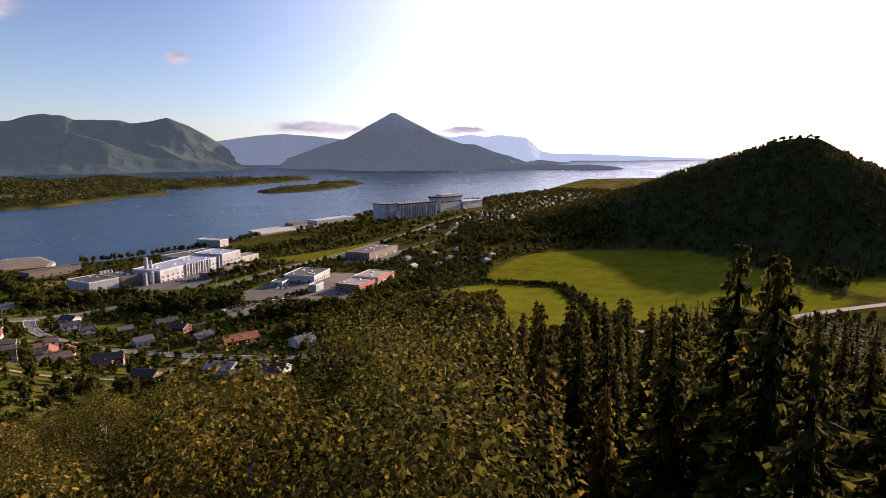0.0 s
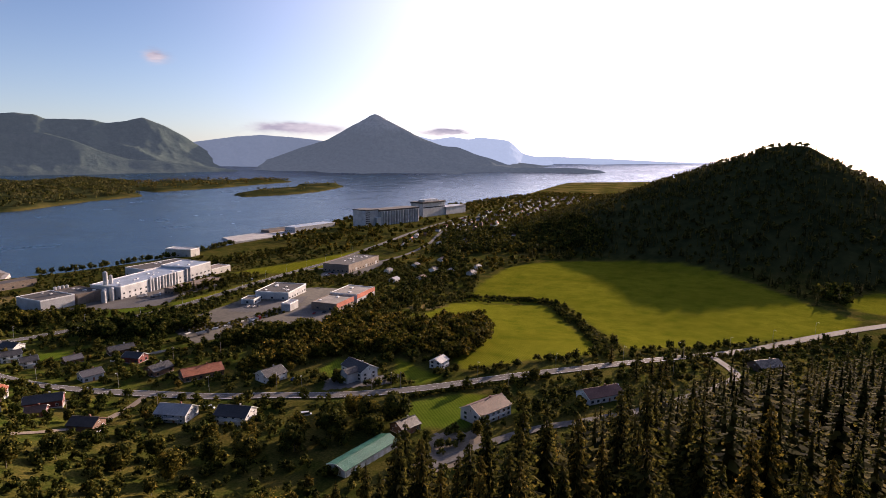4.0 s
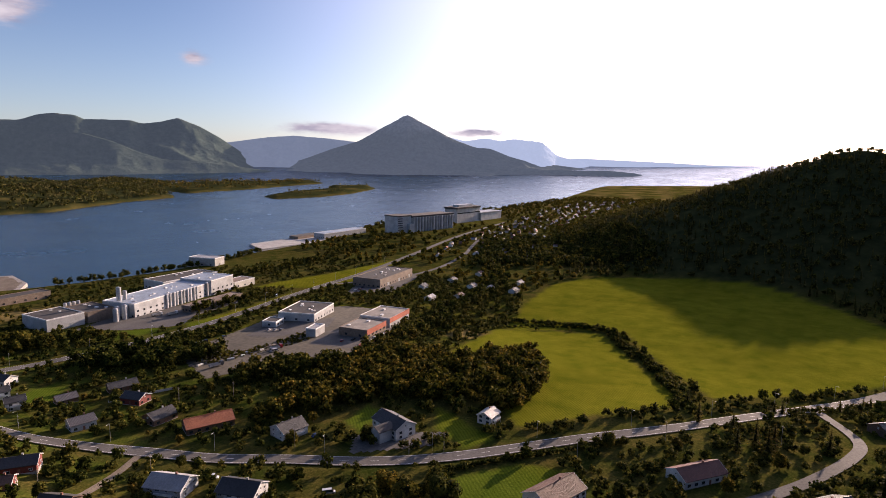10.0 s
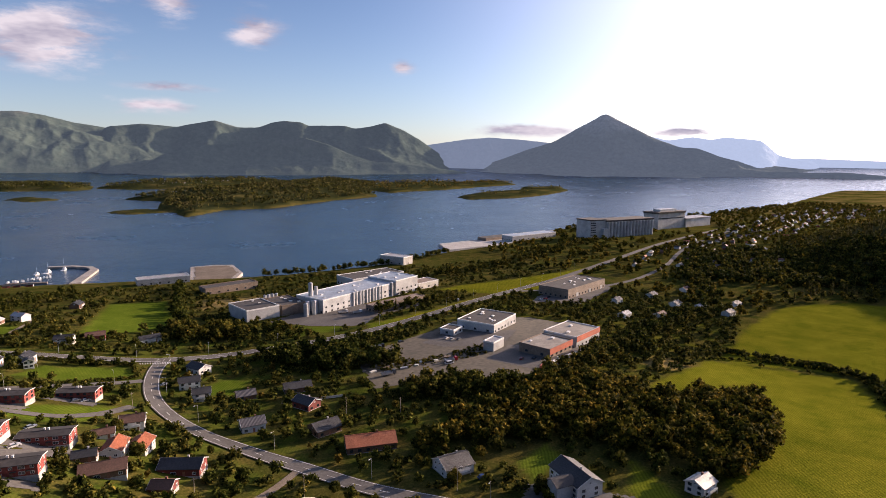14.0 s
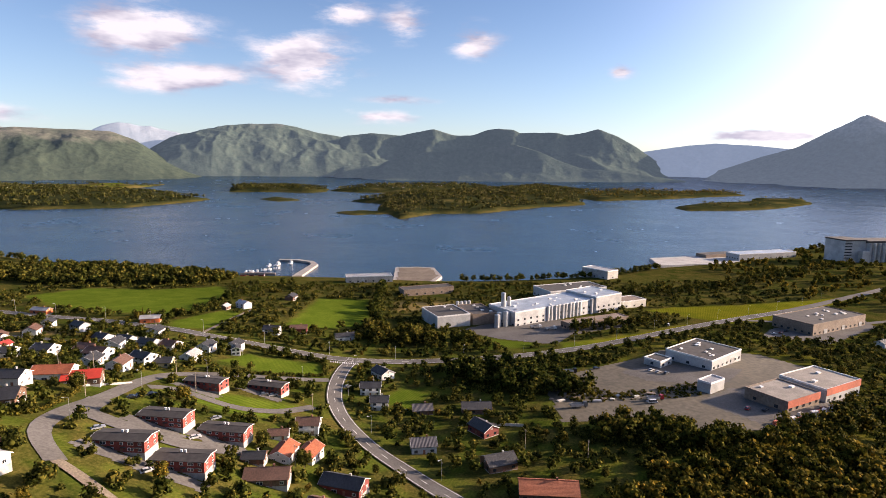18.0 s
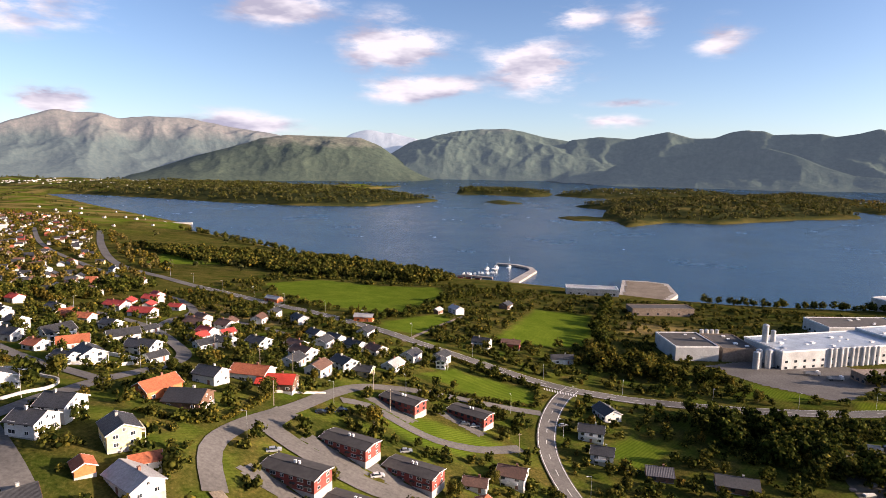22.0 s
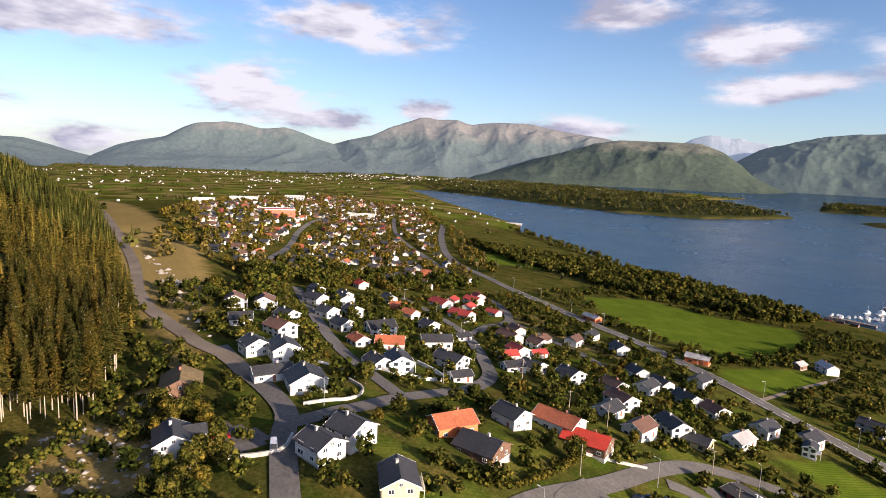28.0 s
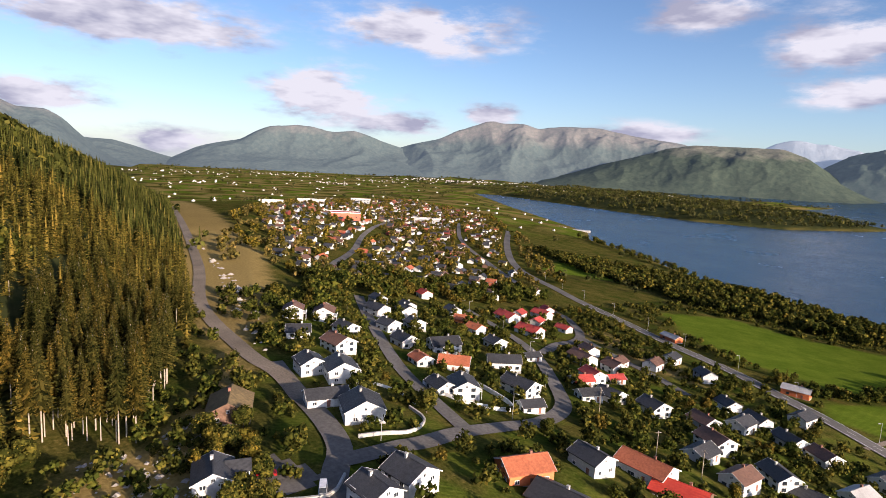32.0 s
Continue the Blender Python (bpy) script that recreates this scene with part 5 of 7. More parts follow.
house(-81.1, 203.5, -178, 9.0, 7.0, 2.8, 'yellow', 'black')
house(-99.4, 239.6, 155, 11.0, 8.0, 3.6, 'white', 'black')
house(-90.2, 239.5, 151, 10.0, 8.0, 3.6, 'white', 'brown')
house(-124.3, 253.7, 154, 9.0, 8.0, 3.2, 'white', 'black')
house(-63.6, 243.1, 99, 6.0, 5.0, 4.4, 'white', 'black')
house(-145.0, 277.7, 148, 10.0, 8.0, 4.6, 'grey', 'black')
house(-120.6, 300.9, 10, 13.0, 7.0, 3.6, 'orange', 'steel')
house(-189.4, 328.8, -16, 14.0, 6.5, 3.2, 'orange', 'steel')
house(-43.5, 300.5, 2, 12.0, 8.0, 3.6, 'red', 'brown')
house(-56.1, 290.6, 170, 11.0, 8.0, 4.0, 'white', 'black')
house(-18.4, 293.9, 17, 14.0, 7.0, 3.6, 'white', 'black')
house(-84.2, 355.2, 138, 11.0, 8.0, 4.4, 'white', 'steel')
house(-60.9, 397.5, 75, 11.0, 8.0, 4.0, 'brown', 'black')
house(-93.4, 346.4, 77, 8.0, 6.0, 3.0, 'brown', 'steel')
house(-60.6, 185.6, -19, 20.5, 9.0, 4.6, 'red', 'felt', row=1)
house(-41.5, 196.9, -20, 20.5, 9.0, 4.6, 'red', 'felt', row=1)
house(-60.3, 144.5, -14, 20.5, 9.0, 4.6, 'red', 'felt', row=1)
house(-44.6, 146.1, -14, 20.5, 9.0, 4.6, 'red', 'felt', row=1)
house(-62.6, 122.2, -10, 20.5, 9.0, 4.6, 'red', 'felt', row=1)
house(-48.7, 121.1, -10, 20.5, 9.0, 4.6, 'red', 'felt', row=1)
house(-23.4, 166.0, -5, 10.0, 8.0, 4.4, 'white', 'brown')
house(-31.2, 155.4, 1, 8.0, 6.0, 2.4, 'white', 'brown')
house(-27.7, 142.8, 76, 11.0, 8.0, 3.2, 'white', 'tile')
house(-21.1, 146.2, 70, 11.0, 8.0, 3.2, 'white', 'tile')
house(-34.5, 135.5, -4, 8.0, 6.0, 2.5, 'brown', 'black')
house(-29.5, 126.7, -1, 15.0, 9.0, 2.8, 'brown', 'brown')
house(-3.6, 212.7, -2, 11.0, 8.0, 4.8, 'white', 'black')
house(-0.1, 197.1, -3, 9.0, 8.0, 4.8, 'white', 'black')
house(16.2, 194.4, 3, 10.0, 8.0, 2.6, 'brown', 'striped')
house(37.1, 194.2, -3, 15.0, 9.0, 2.8, 'brown', 'black')
house(14.0, 161.9, 3, 11.0, 9.0, 3.6, 'grey', 'striped')
house(36.7, 148.6, 15, 13.0, 10.0, 3.2, 'brown', 'black')
house(47.2, 130.3, -10, 22.1, 11.7, 3.3, 'brown', 'tile', chimney=1)
house(64.5, 103.5, 4, 13.0, 11.7, 4.0, 'white', 'black')
house(91.6, 78.9, -92, 18.2, 11.7, 5.7, 'white', 'black', wing=1)
house(121.8, 61.0, 12, 9.1, 7.8, 4.2, 'white', 'steel')
house(-10.0, 131.3, -23, 16.0, 9.0, 3.4, 'darkred', 'black')
house(-15.3, 118.4, -26, 8.0, 7.0, 2.6, 'darkred', 'brown')
house(93.5, 12.0, -5, 20.8, 13.0, 5.2, 'white', 'brown', chimney=1)
house(134.0, -10.0, -24, 20.8, 11.1, 3.5, 'white', 'darktile', chimney=1)
house(136.2, -42.2, -27, 23.4, 13.0, 3.8, 'brown', 'black', chimney=1)
house(226.8, -42.7, -32, 16.9, 11.7, 4.0, 'brown', 'black')
house(67.2, 25.2, -4, 10.4, 9.1, 3.1, 'brown', 'black')
house(45.0, 19.9, 8, 31.2, 9.1, 3.3, 'pale', 'green', garages=1)
house(288.2, 279.3, -159, 11.0, 8.0, 3.4, 'white', 'black')
house(324.4, 281.1, -160, 11.0, 8.0, 3.4, 'white', 'black')
house(263.4, 244.1, -161, 11.0, 8.0, 3.4, 'white', 'steel')
house(318.1, 252.2, -163, 11.0, 8.0, 3.4, 'white', 'black')
house(284.0, 233.5, -163, 11.0, 8.0, 3.4, 'white', 'brown')
house(326.1, 237.8, -164, 11.0, 8.0, 3.4, 'white', 'steel')
house(354.9, 232.2, -166, 11.0, 8.0, 3.4, 'white', 'black')
house(362.9, 284.1, -161, 11.0, 8.0, 3.4, 'white', 'brown')
house(380.2, 275.0, -162, 11.0, 8.0, 3.4, 'white', 'black')
house(329.2, 217.2, -167, 11.0, 8.0, 3.4, 'white', 'black')
house(-242.8, 274.6, 110, 9.0, 8.0, 3.9, 'white', 'red')
house(-227.8, 271.4, 108, 9.0, 8.0, 3.9, 'white', 'red')
house(-247.0, 300.4, -23, 9.0, 8.0, 3.9, 'white', 'red')
house(-183.4, 254.9, -20, 10.0, 8.0, 3.9, 'white', 'brown')
house(-169.2, 255.0, 99, 10.0, 8.0, 3.0, 'white', 'brown')
house(-153.6, 217.8, -17, 10.0, 8.0, 3.9, 'white', 'red')
house(-110.9, 233.9, 88, 10.0, 8.0, 3.9, 'white', 'black')
house(-116.0, 221.1, -18, 10.0, 8.0, 3.0, 'white', 'brown')
house(-65.9, 250.9, 76, 10.0, 8.0, 3.9, 'white', 'black')
house(-111.7, 246.5, -21, 10.0, 8.0, 3.9, 'white', 'black')
house(-165.0, 287.2, 96, 10.0, 8.0, 3.9, 'white', 'black')
house(-162.4, 269.5, 97, 10.0, 8.0, 3.9, 'white', 'brown')
house(-106.0, 266.9, 85, 10.0, 8.0, 3.9, 'white', 'black')
house(-104.7, 152.9, -6, 10.0, 8.0, 3.9, 'white', 'black')
house(-90.4, 188.3, 86, 10.0, 8.0, 3.9, 'white', 'brown')
house(-101.3, 191.4, 89, 10.0, 8.0, 3.0, 'white', 'black')
house(-76.3, 243.4, 79, 10.0, 8.0, 3.9, 'white', 'black')
house(-76.8, 222.6, 79, 10.0, 8.0, 3.0, 'white', 'steel')
house(-275.6, 261.0, -13, 9.0, 8.0, 3.8, 'white', 'black')
house(-311.7, 305.1, -16, 9.0, 8.0, 3.8, 'white', 'brown')
house(-280.2, 290.2, -15, 9.0, 8.0, 3.8, 'white', 'black')
house(-238.5, 226.5, -10, 9.0, 8.0, 3.8, 'white', 'black')
house(-269.7, 233.7, -10, 9.0, 8.0, 3.8, 'white', 'red')
house(-239.0, 201.4, -7, 9.0, 8.0, 3.8, 'white', 'black')
house(-248.2, 192.6, -6, 9.0, 8.0, 3.8, 'white', 'black')
house(-380.2, 348.5, -18, 9.0, 8.0, 3.8, 'white', 'black')
house(-404.4, 393.1, -21, 9.0, 8.0, 3.8, 'white', 'tile')
house(-358.2, 309.8, -15, 9.0, 8.0, 3.8, 'white', 'black')
house(-348.7, 377.0, -21, 9.0, 8.0, 3.8, 'white', 'black')
house(-286.9, 335.4, -19, 9.0, 8.0, 3.8, 'white', 'brown')
house(1.5, 235.6, -57, 12.0, 9.0, 3.6, 'white', 'black')
house(36.3, 174.0, -59, 12.0, 9.0, 3.6, 'darkred', 'black')
house(20.8, 93.6, -55, 15.6, 11.7, 4.2, 'grey', 'steel')
house(-6.3, 98.1, -52, 12.0, 9.0, 3.6, 'brown', 'felt')
house(33.9, 76.2, -56, 15.6, 11.7, 4.2, 'white', 'black')
house(-138, 531, 20, 7, 5, 2.6, 'darkred', 'black')
house(-131, 536, 16, 7, 5, 2.6, 'darkred', 'black')
house(-124, 539, 12, 7, 5, 2.6, 'darkred', 'black')
house(-117, 541, 8, 7, 5, 2.6, 'darkred', 'black')
house(-108, 540, 0, 7, 5, 2.6, 'darkred', 'black')



# ---- halls, shops and the plant by the shore ----
def hall(name, label, x, y, turn, length, width, tall, wall, deck, panes=0, rows=1, doors=0, vents=0, front=None):
    """A flat-roofed hall with a parapet, a roof deck, window bands, gates and roof vents."""
    top = thing(name, x, y, turn, label, "building", unit=1.0)
    BUILT.append((x, y, 0.42 * math.hypot(length, width)))
    a, b = length / 2, width / 2
    part("wall", box(-a, a, -b, b, -3, tall), wall, top)
    part("roof", box(-a + 0.4, a - 0.4, -b + 0.4, b - 0.4, tall - 0.6, tall + 0.12), deck, top)
    for x0, x1, y0, y1 in ((-a - 0.05, a + 0.05, -b - 0.05, -b + 0.3), (-a - 0.05, a + 0.05, b - 0.3, b + 0.05), (-a - 0.05, -a + 0.3, -b + 0.3, b - 0.3), (a - 0.3, a + 0.05, -b + 0.3, b - 0.3)):
        part("parapet", box(x0, x1, y0, y1, tall - 0.25, tall + 0.5), FRAME_WHITE if wall != BROWN_WALL else BROWN_WALL, top)
    for r in range(rows):
        for i in range(panes):
            for s in (-1, 1):
                window(top, -a + length * (i + 0.5) / panes, s * (b + 0.03), 1.0 + r * 3.0, 0, "wide", True)
    for i in range(panes // 2):
        for s in (-1, 1):
            window(top, s * (a + 0.03), -b + width * (i + 0.5) / max(1, panes // 2), 1.0, 90, "wide", True)
    for i in range(doors):
        part("gate", merged(box(-1.6, 1.6, -0.06, 0.06, 0, 3.0), box(-1.7, -1.6, -0.1, 0.1, 0, 3.1), box(1.6, 1.7, -0.1, 0.1, 0, 3.1)), STEEL, top, at=pose(-a + length * (i + 0.7) / doors, -b - 0.04, 0.1))
    rng = random.Random(int(x * 7 + y))
    for i in range(vents):
        s = rng.uniform(0.5, 1.1)
        part("roof_vent", merged(box(-s, s, -s * 0.7, s * 0.7, tall, tall + 0.7 * s), box(-s * 1.1, s * 1.1, -s * 0.8, s * 0.8, tall + 0.7 * s, tall + 0.8 * s)), FRAME_WHITE, top, at=pose(rng.uniform(-a * 0.75, a * 0.75), rng.uniform(-b * 0.7, b * 0.7), 0))
    if front:
        part("fascia", box(-a - 0.1, a + 0.1, -b - 0.25, -b - 0.05, tall - 2.4, tall + 0.6), front, top, "coloured shopfront band")
    return top


hall("warehouse", "white warehouse with a dark flat roof", 42, 341, 17, 22, 26, 7.5, PLANT_WHITE, DARK_ROOF, 0, vents=2, doors=1)
hall("plant_hall", "dark process hall with a flat roof beside the warehouse", 63, 347, 15, 17, 26, 7.0, BROWN_WALL, DARK_ROOF, 0, vents=4)
hall("plant_hall", "long white plant hall with window bands and pale metal roof", 110, 356, 28, 74, 26, 9.5, PLANT_WHITE, PLANT_ROOF, 14, 2, vents=10)
hall("plant_hall", "taller white end hall of the plant with metal roof", 152, 378, 28, 26, 28, 11.5, PLANT_WHITE, PLANT_ROOF, 5, 2, vents=3)
hall("office_block", "low white office block with a dark flat roof", 150, 424, 17, 52, 24, 7.0, PLANT_WHITE, DARK_ROOF, 10, 1, vents=4)
hall("store_building", "low brown flat-roofed store beside the lawn", 134, 326, 20, 46, 9, 4.2, BROWN_WALL, BROWN_WALL, 6)
hall("store_building", "pale stone annexe behind the plant", 180, 384, 20, 22, 14, 5.0, WALLS["pale"], BROWN_WALL, 3)
hall("shop", "white shop with dark flat roof and skylights", 163, 252, 33, 30, 24, 5.2, PLANT_WHITE, DARK_ROOF, 7, doors=1, vents=9)
hall("shop", "small white shop with a dark flat roof", 136, 246, 33, 10, 9, 3.2, PLANT_WHITE, DARK_ROOF, 2)
hall("container_hall", "white windowless box hall on the yard", 142, 209, 30, 11, 6, 4.6, PLANT_WHITE, ROOFS["steel"])
hall("builders_store", "builders' store with a red front and grey flat roof", 164, 194, 23, 22, 18, 4.6, BROWN_WALL, ROOFS["gravel"], 5, vents=2, front=STORE_RED)
hall("builders_store", "taller grey-roofed end of the builders' store", 190, 206, 23, 26, 20, 6.2, PLANT_WHITE, ROOFS["gravel"], 6, vents=2, front=STORE_RED)
hall("warehouse", "large brown warehouse with dark flat roof and roof lights", 285, 326, 22, 58, 26, 7.0, BROWN_WALL, DARK_ROOF, 12, vents=12, doors=3)
hall("quay_shed", "long grey shed on the quay", -8, 498, 7, 40, 13, 5.5, CONCRETE, ROOFS["steel"], 6, doors=2)
hall("store_building", "long dark shed behind the dry field", 38, 440, 17, 42, 13, 5.0, BROWN_WALL, DARK_ROOF, 6)
hall("boat_hall", "tall grey boat hall at the water's edge", 208, 512, -60, 30, 15, 8.0, CONCRETE, ROOFS["steel"], 3, doors=1)
hall("harbour_shed", "long pale shed on the harbour quay", 445, 622, 12, 84, 20, 6.5, PLANT_WHITE, PLANT_ROOF, 10)
hall("harbour_shed", "dark flat shed on the harbour quay", 400, 640, 14, 46, 16, 8.5, BROWN_WALL, DARK_ROOF, 5)
hall("red_hall", "large hall with a broad red roof among the houses", -600, 372, 62, 34, 20, 6, STORE_RED, ROOFS["red"], 4)
hall("school", "white flat-roofed school far across the town", -664, 530, 40, 38, 13, 5, PLANT_WHITE, ROOFS["gravel"], 8)
hall("school", "white two-storey block far across the town", -734, 400, 50, 34, 12, 6, PLANT_WHITE, ROOFS["gravel"], 7)
hall("apartment_block", "brick apartment block far across the town", -690, 330, 55, 22, 10, 6, WALLS["pale"], ROOFS["tile"], 5, 1)
hall("apartment_block", "brick apartment block far across the town", -815, 520, 50, 28, 10, 6, PLANT_WHITE, ROOFS["tile"], 6, 2)


def tank(x, y, r, tall, label="white steel tank with a domed lid", name="tank", group="tanks of the plant", z=None):
    top = thing(name, x, y, 0, label, "tank", group, z, 1.0)
    part("shell", ngon_tube(r, -1, tall, 18), PLANT_WHITE, top, smooth=False)
    part("lid", ngon_tube(r * 1.02, tall, tall + r * 0.35, 18, r * 0.25), STEEL, top)
    part("band", ngon_tube(r * 1.03, tall * 0.66, tall * 0.66 + 0.15, 18), STEEL, top)


def along(x, y, turn, d, off):
    c, s = math.cos(radians(turn)), math.sin(radians(turn))
    return x + d * c - off * s, y + d * s + off * c


for i in range(7):
    tank(*along(73, 322, 28, i * 3.4, 3 + 2.2 * (i % 2)), 1.5, 8.2 + (i % 3) * 0.5)
for i in range(10):
    tank(*along(110, 336, 28, i * 3.3, 5 + 0.4 * (i % 2)), 1.35, 9.4)
for i in range(4):
    tank(*along(146, 354, 28, i * 3.6, 6), 1.5, 10.2)
for i in range(4):
    tank(*along(54, 352, 17, i * 2.8, 7), 1.1, 9.6, "short steel tank beside the process hall")
tank(79.5, 344, 1.5, 18, "tall white silo tower standing over the plant", "silo_tower")
tank(83.5, 345.5, 1.2, 15, "tall white silo tower standing over the plant", "silo_tower")

# the tall store with its ribbed silo front
silo = thing("silo_store", 572, 592, 2, "tall white silo store with a ribbed front and dark roof", "building", unit=0.72)
part("wall", box(-48, 74, -20, 20, -4, 30), PLANT_WHITE, silo)
part("roof", box(-49, 75, -21, 21, 30, 33), DARK_ROOF, silo, "dark overhanging roof")
part("tower", box(-84, -48, -18, 22, -4, 33), PLANT_WHITE, silo)
part("tower_roof", box(-85, -47.5, -19, 23, 33, 35), DARK_ROOF, silo)
part("annexe", box(-60, -48, -26, -18, -4, 18), PLANT_WHITE, silo)
for i in range(15):
    part("rib", ngon_tube(2.6, -3, 29.6, 12), PLANT_WHITE, silo, at=pose(-44 + i * 8.1, -21, 0))
for i in range(6):
    part("tower_band", box(-84.3, -72, -18.3, -18, 6 + i * 4.4, 7.6 + i * 4.4), GLASS, silo)
BUILT.append((572, 592, 60))
upper = thing("factory_hall", 706, 636, 8, "large white factory hall behind the silo store", "building", unit=0.66)
part("wall", box(-50, 50, -20, 20, -4, 36), PLANT_WHITE, upper)
part("roof", box(-52, 52, -22, 22, 36, 40), DARK_ROOF, upper)
part("penthouse", box(-30, 30, -10, 10, 40, 45), PLANT_WHITE, upper)
part("lower_hall", box(50, 150, -24, 16, -4, 20), PLANT_WHITE, upper)
part("lower_roof", box(49, 151, -25, 17, 20, 22), ROOFS["steel"], upper)
part("window_band", box(-50.3, 50.3, -20.3, -20, 24, 26), GLASS, upper)
BUILT.append((720, 636, 72))


# ---- roads, yards and quays ----
def smooth_line(line, gap=3.0):
    p = np.array(line, float)
    ext = np.vstack([2 * p[0] - p[1], p, 2 * p[-1] - p[-2]])
    out = []
    for i in range(1, len(ext) - 2):
        a, b, c, d = ext[i - 1], ext[i], ext[i + 1], ext[i + 2]
        n = max(2, int(np.linalg.norm(c - b) / gap))
        for k in range(n):
            t = k / n
            out.append(0.5 * (2 * b + (c - a) * t + (2 * a - 5 * b + 4 * c - d) * t * t + (3 * b - a - 3 * c + d) * t**3))
    out.append(p[-1])
    return np.array(out)


def ribbon(name, pts, width, mat, lift, shift=0.0, parent=None):
    d = np.gradient(pts, axis=0)
    d /= np.linalg.norm(d, axis=1)[:, None] + 1e-9
    nrm = np.stack([-d[:, 1], d[:, 0]], 1)
    cols = [nrm * (shift + u * width / 2) + pts for u in (-1, -0.33, 0.33, 1)]
    xy = np.stack(cols, 1)
    z = height(xy[..., 0], xy[..., 1]) + lift
    v = np.concatenate([xy, z[..., None]], -1).reshape(-1, 3)
    return mesh_object(name, v.tolist(), grid_faces(len(pts), 4), mat, True, parent)


ROAD_LOOK = {MAIN: (7.0, OLD_ASPHALT, "main road of worn grey asphalt through the town"), CROSS: (6.2, OLD_ASPHALT, "two-lane asphalt road with a dashed centre line"), TRACK: (6.0, GRAVEL, "gravel track along the foot of the wooded hill"), FARM: (2.4, GRAVEL, "pale gravel farm lane between meadows"), DRIVE: (3.4, GRAVEL, "gravel drive between the houses"), LOOP: (8.0, OLD_ASPHALT, "asphalt turning loop in front of the terraces")}
for number, (line, half) in enumerate(ROADS, 1):
    width, mat, label = ROAD_LOOK.get(line, (2 * half, OLD_ASPHALT, "narrow residential street of worn asphalt"))
    width *= 1.0 if line in (MAIN, CROSS) else 0.78
    pts = smooth_line(line)
    road = tagged(ribbon("road_%d" % number, pts, width, mat, 0.14 + 0.013 * ((number * 7) % 17)), label, "road", kind="structure")
    if line in (MAIN, CROSS):
        near = pts[np.hypot(pts[:, 0] - 20, pts[:, 1] - 180) < 330]
        for s in (-1, 1):
            ribbon("edge_line", near, 0.16, MARKING, 0.40, s * (width / 2 - 0.45), road)
        for i in range(0, len(near) - 2, 3):
            ribbon("centre_dash", near[i : i + 2], 0.14, MARKING, 0.40, 0.0, road)
for i in range(13):
    x, y = along(-22.5, 250.2, 3, i * 1.05, 0)
    bar = part("crossing_bar", box(-0.2, 0.2, -1.2, 1.2, 0, 0.02), MARKING, bpy.data.objects["road_2"], at=pose(x, y, ground_at(x, y) + 0.42, 0, 0, 8))


def yard(name, label, ring, mat, cell=1.5, lift=0.07, level=None, skirt=False):
    xs, ys = [p[0] for p in ring], [p[1] for p in ring]
    gx = np.arange(min(xs) - cell, max(xs) + 2 * cell, cell)
    gy = np.arange(min(ys) - cell, max(ys) + 2 * cell, cell)
    X, Y = np.meshgrid(gx, gy)
    inn = inside(ring, X, Y) > -0.4
    Z = height(X, Y) + lift if level is None else np.full(X.shape, float(level))
    idx, v, f = -np.ones(X.shape, int), [], []
    for i in range(X.shape[0] - 1):
        for j in range(X.shape[1] - 1):
            if inn[i, j] and inn[i + 1, j] and inn[i, j + 1] and inn[i + 1, j + 1]:
                q = []
                for a, b in ((i, j), (i, j + 1), (i + 1, j + 1), (i + 1, j)):
                    if idx[a, b] < 0:
                        idx[a, b] = len(v)
                        v.append((X[a, b], Y[a, b], Z[a, b]))
                    q.append(int(idx[a, b]))
                f.append(tuple(q))
    return tagged(mesh_object(name, v, f, mat, True), label, "yard", kind="structure")


yard("pavement_1", "worn dirt and asphalt yard between the shops", YARD, DIRT)
yard("pavement_13", "asphalt forecourt of the white workshop", ((112, 236), (134, 246), (176, 236), (150, 212), (120, 222)), OLD_ASPHALT, lift=0.12)
yard("pavement_14", "asphalt forecourt of the red shop", ((128, 196), (150, 210), (200, 200), (178, 178), (140, 172)), OLD_ASPHALT, lift=0.12)
yard("pavement_2", "asphalt yard in front of the plant", PLANT_YARD, OLD_ASPHALT)
yard("pavement_3", "asphalt yard beside the warehouse", HALL_YARD, OLD_ASPHALT)
yard("pavement_4", "gravel turning area by the garages", ((52, 8), (72, 16), (84, 6), (70, -8), (50, -2)), GRAVEL)
for number, (x, y, turn) in enumerate(((-60.6, 185.6, -19), (-41.5, 196.9, -20), (-60.3, 144.5, -14), (-44.6, 146.1, -14), (-62.6, 122.2, -10), (-48.7, 121.1, -10)), 16):
    yard("pavement_%d" % number, "asphalt parking strip in front of a terrace", tuple(along(x, y, turn, d, o) for d, o in ((-8.5, -8.2), (8.5, -8.2), (8.5, -3.4), (-8.5, -3.4))), OLD_ASPHALT, cell=0.8, lift=0.10)
yard("pavement_5", "asphalt forecourt by the hillside villas", ((-132, 96), (-118, 102), (-116, 92), (-126, 86)), OLD_ASPHALT)
yard("pavement_6", "gravel forecourt of the white house", ((80, 88), (96, 74), (104, 66), (94, 60), (70, 76)), OLD_ASPHALT)


def block(name, label, ring, low, high, mat, category="quay"):
    """A quay or fill: a level slab with sloping sides."""
    cx, cy = sum(p[0] for p in ring) / len(ring), sum(p[1] for p in ring) / len(ring)
    n = len(ring)
    v = [(cx + (x - cx) * 1.04, cy + (y - cy) * 1.04, low) for x, y in ring] + [(x, y, high) for x, y in ring]
    f = [(i, (i + 1) % n, n + (i + 1) % n, n + i) for i in range(n)] + [tuple(range(n, 2 * n))]
    return tagged(mesh_object(name, v, f, mat), label, category, kind="structure")


